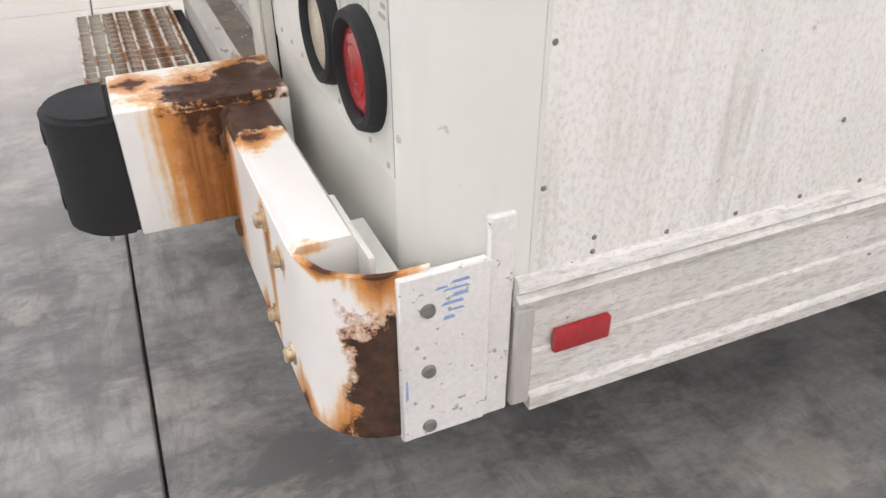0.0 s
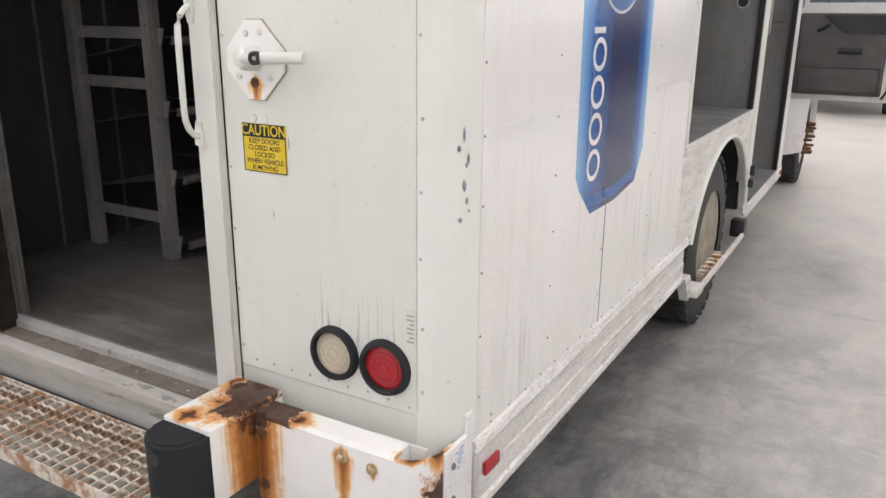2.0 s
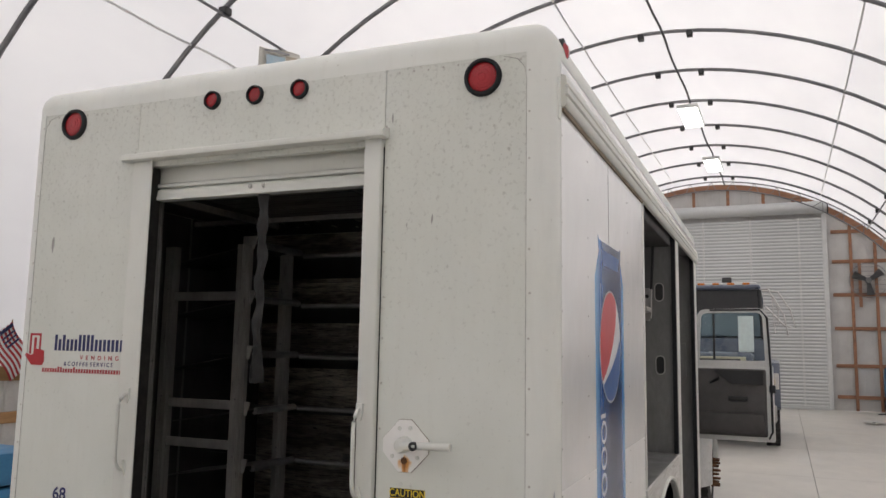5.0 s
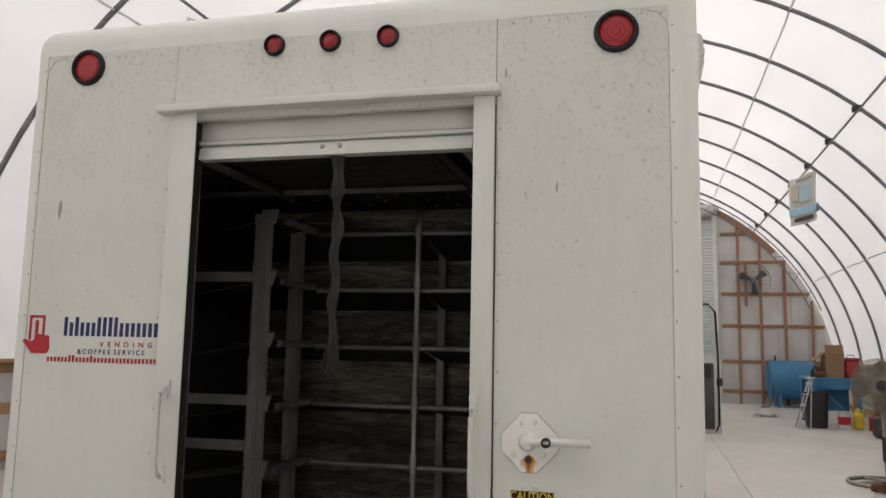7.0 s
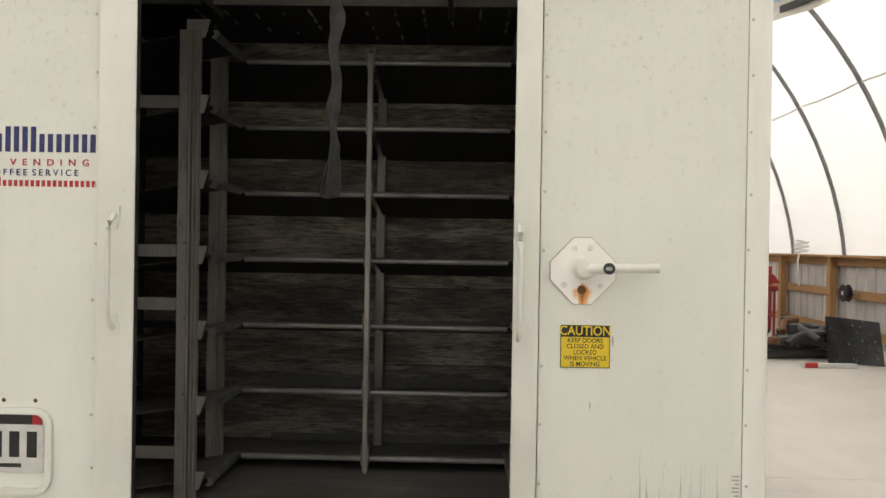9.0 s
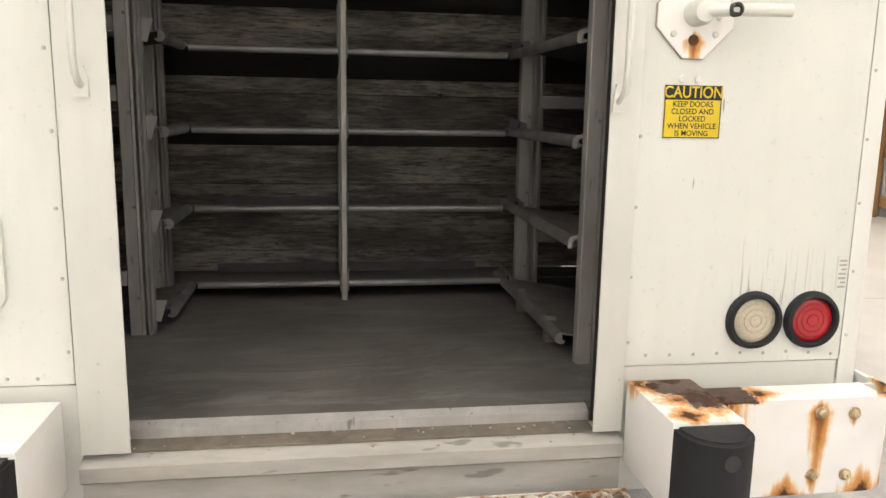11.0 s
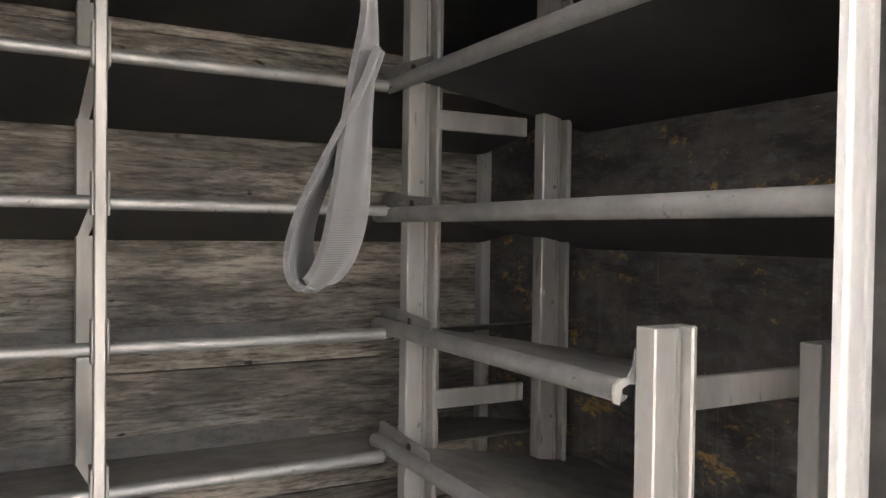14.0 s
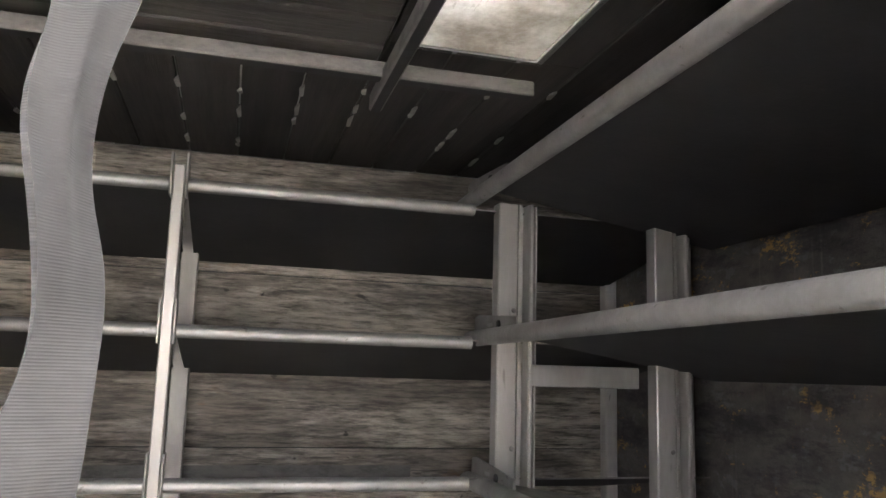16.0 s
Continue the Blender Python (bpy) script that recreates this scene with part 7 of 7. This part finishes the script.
part("canopy", prism([(-5.38, 0.96), (-4.66, 0.96), (-4.75, 1.1), (-5.28, 1.1)], "x", 10.36, 11.1), REDPAINT, cart, "sloping red sheet-metal canopy")
chest = thing("tool_chest", "tall red steel tool chest with drawers", "tool chest", (12.4, -5.6, 0))
part("body", box(12.1, 12.8, -5.95, -5.3, 0.05, 1.2, 0.02), REDPAINT, chest)
for k in range(5):
    dr = part("drawer", box(12.085, 12.11, -5.92, -5.33, 0.2 + 0.19 * k, 0.37 + 0.19 * k, 0.008, 1), REDPAINT, chest)
    part("handle", box(12.065, 12.086, -5.8, -5.45, 0.335 + 0.19 * k, 0.35 + 0.19 * k), ALU, dr)
for y in (-5.9, -5.35):
    for x in (12.15, 12.75):
        part("foot", box(x - 0.03, x + 0.03, y - 0.03, y + 0.03, 0, 0.05), BLACK, chest)

bench = thing("workbench", "blue steel workbench crowded with boxes and tools", "workbench", (18.6, -5.3, 0))
part("benchtop", box(18.0, 19.6, -6.05, -4.95, 1.06, 1.12, 0.008, 1), BLUEPAINT, bench)
for x in (18.06, 19.5):
    for y in (-5.98, -5.03):
        part("leg", box(x - 0.05, x + 0.05, y - 0.05, y + 0.05, 0, 1.06, 0.006, 1), BLUEPAINT, bench)
part("back_panel", box(18.9, 18.94, -5.95, -5.05, 0.3, 1.06), BLUEPAINT, bench)
part("apron", box(18.0, 18.04, -6.0, -5.0, 0.86, 1.06), BLUEPAINT, bench)
part("brace", rod((18.02, -5.1, 0.9), (18.02, -5.7, 0.3), 0.025, 6), BLUEPAINT, bench)
crate = thing("cardboard_box", "open brown cardboard box standing on the workbench", "box", (18.5, -5.45, 1.12))
part("body", box(18.2, 18.7, -5.72, -5.3, 1.12, 1.72, 0.006, 1), CARD, crate)
part("flap", prism([(-5.3, 1.72), (-5.02, 1.5), (-5.03, 1.49), (-5.31, 1.71)], "x", 18.2, 18.68), CARD, crate)
part("flap", prism([(18.2, 1.72), (18.24, 1.9), (18.25, 1.9), (18.21, 1.72)], "y", -5.71, -5.31), CARD, crate)
tb = thing("tool_box", "red plastic tool box lying on the workbench", "tool box", (18.4, -5.9, 1.12))
part("body", box(18.15, 18.6, -6.05, -5.75, 1.12, 1.52, 0.03), REDPAINT, tb)
part("lid", box(18.14, 18.61, -6.06, -5.74, 1.52, 1.6, 0.03), REDPAINT, tb)
part("handle", pipe([(18.38, -5.98, 1.6), (18.38, -5.97, 1.66), (18.38, -5.83, 1.66), (18.38, -5.82, 1.6)], 0.012, 6), BLACK, tb)
junk = thing("engine_part", "greasy dark engine part resting on the workbench", "engine part", (18.3, -5.2, 1.12))
part("casting", lathe([(0.08, 0), (0.16, 0.02), (0.16, 0.1), (0.1, 0.16), (0.12, 0.22), (0.05, 0.26)], "z", (18.3, -5.2, 1.12), 14), RUSTMETAL, junk)
part("elbow", pipe([(18.3, -5.2, 1.3), (18.28, -5.07, 1.38), (18.25, -5.02, 1.28), (18.25, -5.0, 1.12)], 0.035, 8), DARKMETAL, junk)
bin_ = thing("trash_can", "black plastic trash can standing on the concrete", "trash can", (17.5, -4.92, 0))
part("body", lathe([(0.22, 0.0), (0.23, 0.01), (0.275, 0.76), (0.29, 0.78), (0.29, 0.81), (0.26, 0.81), (0.22, 0.06), (0.0, 0.06)], "z", (17.5, -4.92, 0), 24), BLACK, bin_)
bucket = thing("bucket", "white plastic pail with a red label", "bucket", (17.4, -5.48, 0))
part("body", lathe([(0.12, 0), (0.145, 0.35), (0.155, 0.36), (0.155, 0.39), (0.135, 0.39), (0.115, 0.03), (0, 0.03)], "z", (17.4, -5.48, 0), 22), WHITEPLASTIC, bucket)
part("label", lathe([(0.1305, 0.1), (0.142, 0.28)], "z", (17.4, -5.48, 0), 22, caps=False), INKRED, bucket)
jug = thing("fluid_jug", "yellow plastic fluid jug standing on the floor", "jug", (17.4, -5.78, 0))
part("body", box(17.3, 17.5, -5.88, -5.68, 0.0, 0.36, 0.04, 3), JUGYELLOW, jug)
part("neck", lathe([(0.09, 0.34), (0.04, 0.42), (0.035, 0.48)], "z", (17.4, -5.76, 0), 14), JUGYELLOW, jug)
part("handle", pipe([(17.4, -5.8, 0.44), (17.4, -5.88, 0.42), (17.4, -5.89, 0.32)], 0.016, 6), JUGYELLOW, jug)
can2 = thing("oil_can", "dented red oil can standing on the floor", "can", (17.2, -6.05, 0))
part("body", lathe([(0.11, 0.0), (0.115, 0.02), (0.115, 0.28), (0.1, 0.31), (0.03, 0.33), (0.03, 0.36)], "z", (17.2, -6.05, 0), 18), REDPAINT, can2)
blk = thing("scrap_engine", "rusty scrap engine block lying on the floor", "engine block", (15.6, -5.9, 0))
part("block", box(15.3, 15.9, -6.15, -5.65, 0.0, 0.42, 0.06, 2), DARKMETAL, blk)
part("manifold", pipe([(15.35, -5.75, 0.42), (15.4, -5.9, 0.52), (15.6, -5.95, 0.55), (15.8, -6.0, 0.42)], 0.06, 8), RUSTMETAL, blk)
part("flywheel", lathe([(0.25, -0.03), (0.27, 0.0), (0.25, 0.03)], "x", (15.27, -5.9, 0.28), 24), RUSTMETAL, blk)
ladder = thing("step_ladder", "small aluminium step ladder standing open", "step ladder", (17.3, -4.63, 0))
for dx, lean in ((-0.18, 0.16), (0.18, 0.16)):
    part("rail", rod((17.2 + dx, -4.45, 0), (17.3 + dx * 0.8, -4.78, 1.12), 0.018, 6), ALU, ladder)
    part("rear_leg", rod((17.25 + dx, -4.71, 0), (17.3 + dx * 0.8, -4.78, 1.12), 0.014, 6), ALU, ladder)
for k in range(4):
    z = 0.25 + 0.25 * k
    y = -4.45 - 0.33 * z / 1.12
    part("tread", box(17.06, 17.44, y - 0.04, y + 0.04, z, z + 0.02), ALU, ladder)
part("cap", box(17.1, 17.5, -4.85, -4.71, 1.11, 1.14, 0.006, 1), ALU, ladder)
tank = thing("fuel_tank", "blue horizontal steel drum tank on a cradle", "tank", (24.4, -5.7, 0))
part("shell", lathe([(0.0, -0.72), (0.4, -0.70), (0.55, -0.66), (0.6, -0.58), (0.6, 0.58), (0.55, 0.66), (0.4, 0.70), (0.0, 0.72)], "y", (24.4, -5.6, 0.84), 28), BLUEPAINT, tank)
for y in (-5.2, -6.0):
    part("cradle", prism([(23.9, 0), (24.9, 0), (24.8, 0.42), (24.0, 0.42)], "y", y - 0.04, y + 0.04), BLUEPAINT, tank)
part("filler", rod((24.4, -5.15, 1.4), (24.4, -5.15, 1.6), 0.03, 8), BLACK, tank)
part("hose", pipe([(24.0, -5.05, 1.2), (23.85, -5.0, 0.9), (23.85, -4.98, 0.3), (23.8, -4.85, 0.03), (23.7, -4.6, 0.02)], 0.02, 6), BLACK, tank)
mat_ = thing("floor_sheet", "crumpled grey plastic sheet lying on the concrete", "sheet", (20.3, -4.3, 0))
bm = bmesh.new()
g = [[bm.verts.new((20.0 + 0.1 * i, -4.6 + 0.1 * j, 0.02 + 0.05 * noise.noise((i * 0.7, j * 0.7, 2)) + 0.04)) for j in range(8)] for i in range(6)]
for i in range(5):
    for j in range(7):
        bm.faces.new((g[i][j], g[i + 1][j], g[i + 1][j + 1], g[i][j + 1]))
bmesh.ops.solidify(bm, geom=bm.faces[:], thickness=0.03)
part("sheet", bm, WHITEPLASTIC, mat_)

# pile of pipes and scrap, with a leaning rubber flap
shaft = thing("drive_shaft", "old grey drive shaft lying on the concrete", "drive shaft", (0, 0, 0), "scrap shafts")
part("tube", rod((0, -0.85, 0.07), (0, 0.85, 0.07), 0.065, 14), DARKMETAL, shaft)
part("yoke", box(-0.07, 0.07, -1.0, -0.84, 0.02, 0.13, 0.02), RUSTMETAL, shaft)
part("yoke", box(-0.06, 0.06, 0.84, 0.98, 0.02, 0.12, 0.02), RUSTMETAL, shaft)
shaft.matrix_basis = pose(8.75, -4.7, 0, 0, 0, 12)
for x, y, z, t, r in ((9.3, -5.0, 0, 0, 24), (9.6, -5.35, 0, 0, -8), (9.2, -5.3, 0.13, 4, 40)):
    copy_thing(shaft, pose(x, y, z, t, 0, r))
for k, (x, y, z, a, mt) in enumerate(((9.5, -5.5, 0.2, 20, RUSTMETAL), (9.8, -5.6, 0.3, 70, BLACK), (9.3, -5.55, 0.32, -15, DARKMETAL), (9.05, -5.4, 0.27, 50, RUSTMETAL), (9.7, -5.2, 0.14, -60, BLACK), (8.8, -5.0, 0.22, 75, DARKMETAL), (9.0, -5.1, 0.36, 10, BLACK), (9.4, -5.15, 0.42, -35, RUSTMETAL), (8.75, -5.2, 0.3, -70, BLACK))):
    s_ = thing("scrap_part", "rusty bent steel scrap part on the pile", "scrap metal", (x, y, z - 0.1), "scrap pile")
    q = pose(x, y, z, 0, 0, a)
    part("arm", pipe([q @ Vector(v) for v in ((-0.45, 0, -0.08), (-0.2, 0.05, 0.03), (0.1, -0.05, 0.05), (0.42, 0.05, -0.05))], 0.05, 8), mt, s_)
    part("knuckle", lathe([(0.03, -0.09), (0.11, -0.08), (0.12, 0.0), (0.1, 0.08), (0.03, 0.1)], "z", (x + 0.1, y, z), 14), DARKMETAL, s_)
guard = thing("curved_plate", "curved grey sheet-metal guard leaning on the scrap pile", "sheet metal", (8.3, -5.4, 0))
bm = bmesh.new()
g = [[bm.verts.new((8.12 + 0.42 * v + 0.16 * math.sin(u * math.pi), -5.1 - 0.72 * u - 0.14 * v, 0.01 + 0.60 * v * (1 - 0.12 * u))) for v in np.linspace(0, 1, 7)] for u in np.linspace(0, 1, 13)]
for i in range(12):
    for j in range(6):
        bm.faces.new((g[i][j], g[i + 1][j], g[i + 1][j + 1], g[i][j + 1]))
bmesh.ops.solidify(bm, geom=bm.faces[:], thickness=0.012)
part("plate", bm, surface("scuffed_dark_sheet", (0.1, 0.105, 0.11), (0.035, 0.036, 0.038), 3, 40, 0.5, 0.3, stretch=(1, 1, 0.5), fleck=(0.66, (0.35, 0.35, 0.34), 0.7)), guard)
bar = thing("marker_bar", "red and white striped marker bar on the floor", "marker bar", (8.0, -4.95, 0))
part("bar", box(7.97, 8.03, -5.4, -4.72, 0.0, 0.06, 0.006, 1), WHITEPLASTIC, bar)
part("stripe", box(7.966, 8.034, -4.9, -4.74, 0.004, 0.063), INKRED, bar)
cab_ = thing("steel_cabinet", "tall black steel cabinet standing near the wall", "cabinet", (7.7, -6.0, 0))
part("body", box(7.45, 8.0, -6.2, -5.76, 0.0, 2.0, 0.012), BLACK, cab_)
for y0, y1 in ((-6.19, -5.985), (-5.975, -5.77)):
    d_ = part("door", box(7.432, 7.452, y0, y1, 0.08, 1.92, 0.006, 1), BLACK, cab_)
    part("handle", box(7.415, 7.434, (y0 + y1) / 2 - 0.015, (y0 + y1) / 2 + 0.015, 0.95, 1.1, 0.004, 1), ALU, d_)
RW = WALL_R + ASKEW * 11
reel = thing("cable_reel", "small black cable reel hung on the timber wall", "cable reel", (10.5, RW + 0.06, 0.8))
part("drum", lathe([(0.13, -0.05), (0.14, -0.04), (0.05, -0.03), (0.05, 0.03), (0.14, 0.04), (0.13, 0.05), (0.0, 0.05)], "y", (10.5, RW + 0.12, 0.82), 22), BLACK, reel)
part("label_bar", box(10.47, 10.53, RW + 0.171, RW + 0.174, 0.79, 0.85), INKWHITE, reel)
part("hook", rod((10.5, RW - 0.07, 0.82), (10.5, RW + 0.08, 0.82), 0.012, 6), ALU, reel)
coil = thing("rope_coil", "dirty coil of rope lying on the cap board", "rope", (12.4, RW, 1.42))
part("coil", pipe([(12.4 + (0.2 + 0.02 * math.sin(a * 3)) * math.cos(a), RW + 0.09 * math.sin(a), 1.44 + 0.012 * a) for a in np.linspace(0, 19, 90)], 0.02, 6), GRUBBY, coil)
part("tail", pipe([(12.25, RW + 0.1, 1.45), (12.23, RW + 0.14, 1.3), (12.22, RW + 0.12, 0.85)], 0.018, 6), GRUBBY, coil)

# small flag and a stack of blue goods on the left-hand wall
FL = WALL_L + ASKEW * 4
flag = thing("flag", "small striped flag stuck on the timber wall", "flag", (4.3, FL - 0.06, 1.42))
fq = pose(4.3, FL - 0.25, 1.6, 90, 0, 0) @ pose(0, 0, 0, 0, 0, -52)
for k in range(13):
    bm = bmesh.new()
    a, b = 0.19 - 0.38 * k / 13, 0.19 - 0.38 * (k + 1) / 13
    cols = [-0.3 + 0.6 * i / 10 for i in range(11)]
    top = [bm.verts.new(fq @ Vector((x, a, 0.02 * math.sin(x * 14)))) for x in cols]
    low = [bm.verts.new(fq @ Vector((x, b, 0.02 * math.sin(x * 14)))) for x in cols]
    for i in range(10):
        bm.faces.new((top[i], top[i + 1], low[i + 1], low[i]))
    bmesh.ops.solidify(bm, geom=bm.faces[:], thickness=0.003)
    part("stripe", bm, INKRED if k % 2 == 0 else INKWHITE, flag)
bm = bmesh.new()
g = [[bm.verts.new(fq @ Vector((-0.302 + 0.26 * i / 5, 0.192 - 0.205 * j, 0.02 * math.sin((-0.302 + 0.26 * i / 5) * 14)))) for j in (0, 1)] for i in range(6)]
for a, b in zip(g, g[1:]):
    bm.faces.new((a[0], b[0], b[1], a[1]))
bmesh.ops.solidify(bm, geom=bm.faces[:], thickness=0.012)
part("canton", bm, INKBLUE, flag)
part("stick", rod(fq @ Vector((-0.31, 0.22, 0)), (4.55, FL - 0.02, 1.40), 0.008, 6), POSTWOOD, flag)
goods = thing("crate_stack", "stack of blue plastic crates by the timber wall", "crate", (2.3, 4.2, 0))
for k in range(3):
    part("crate", box(1.86, 2.58, 3.9, 4.5, 0.02 + 0.28 * k, 0.28 + 0.28 * k, 0.02), BLUEPAINT, goods)
part("base", box(1.88, 2.56, 3.92, 4.48, 0, 0.03), BLACK, goods)
part("cord", pipe([(2.60, 4.1, 0.8), (2.64, 4.1, 0.6), (2.62, 4.12, 0.35), (2.58, 4.1, 0.2)], 0.008, 6), INKRED, goods)
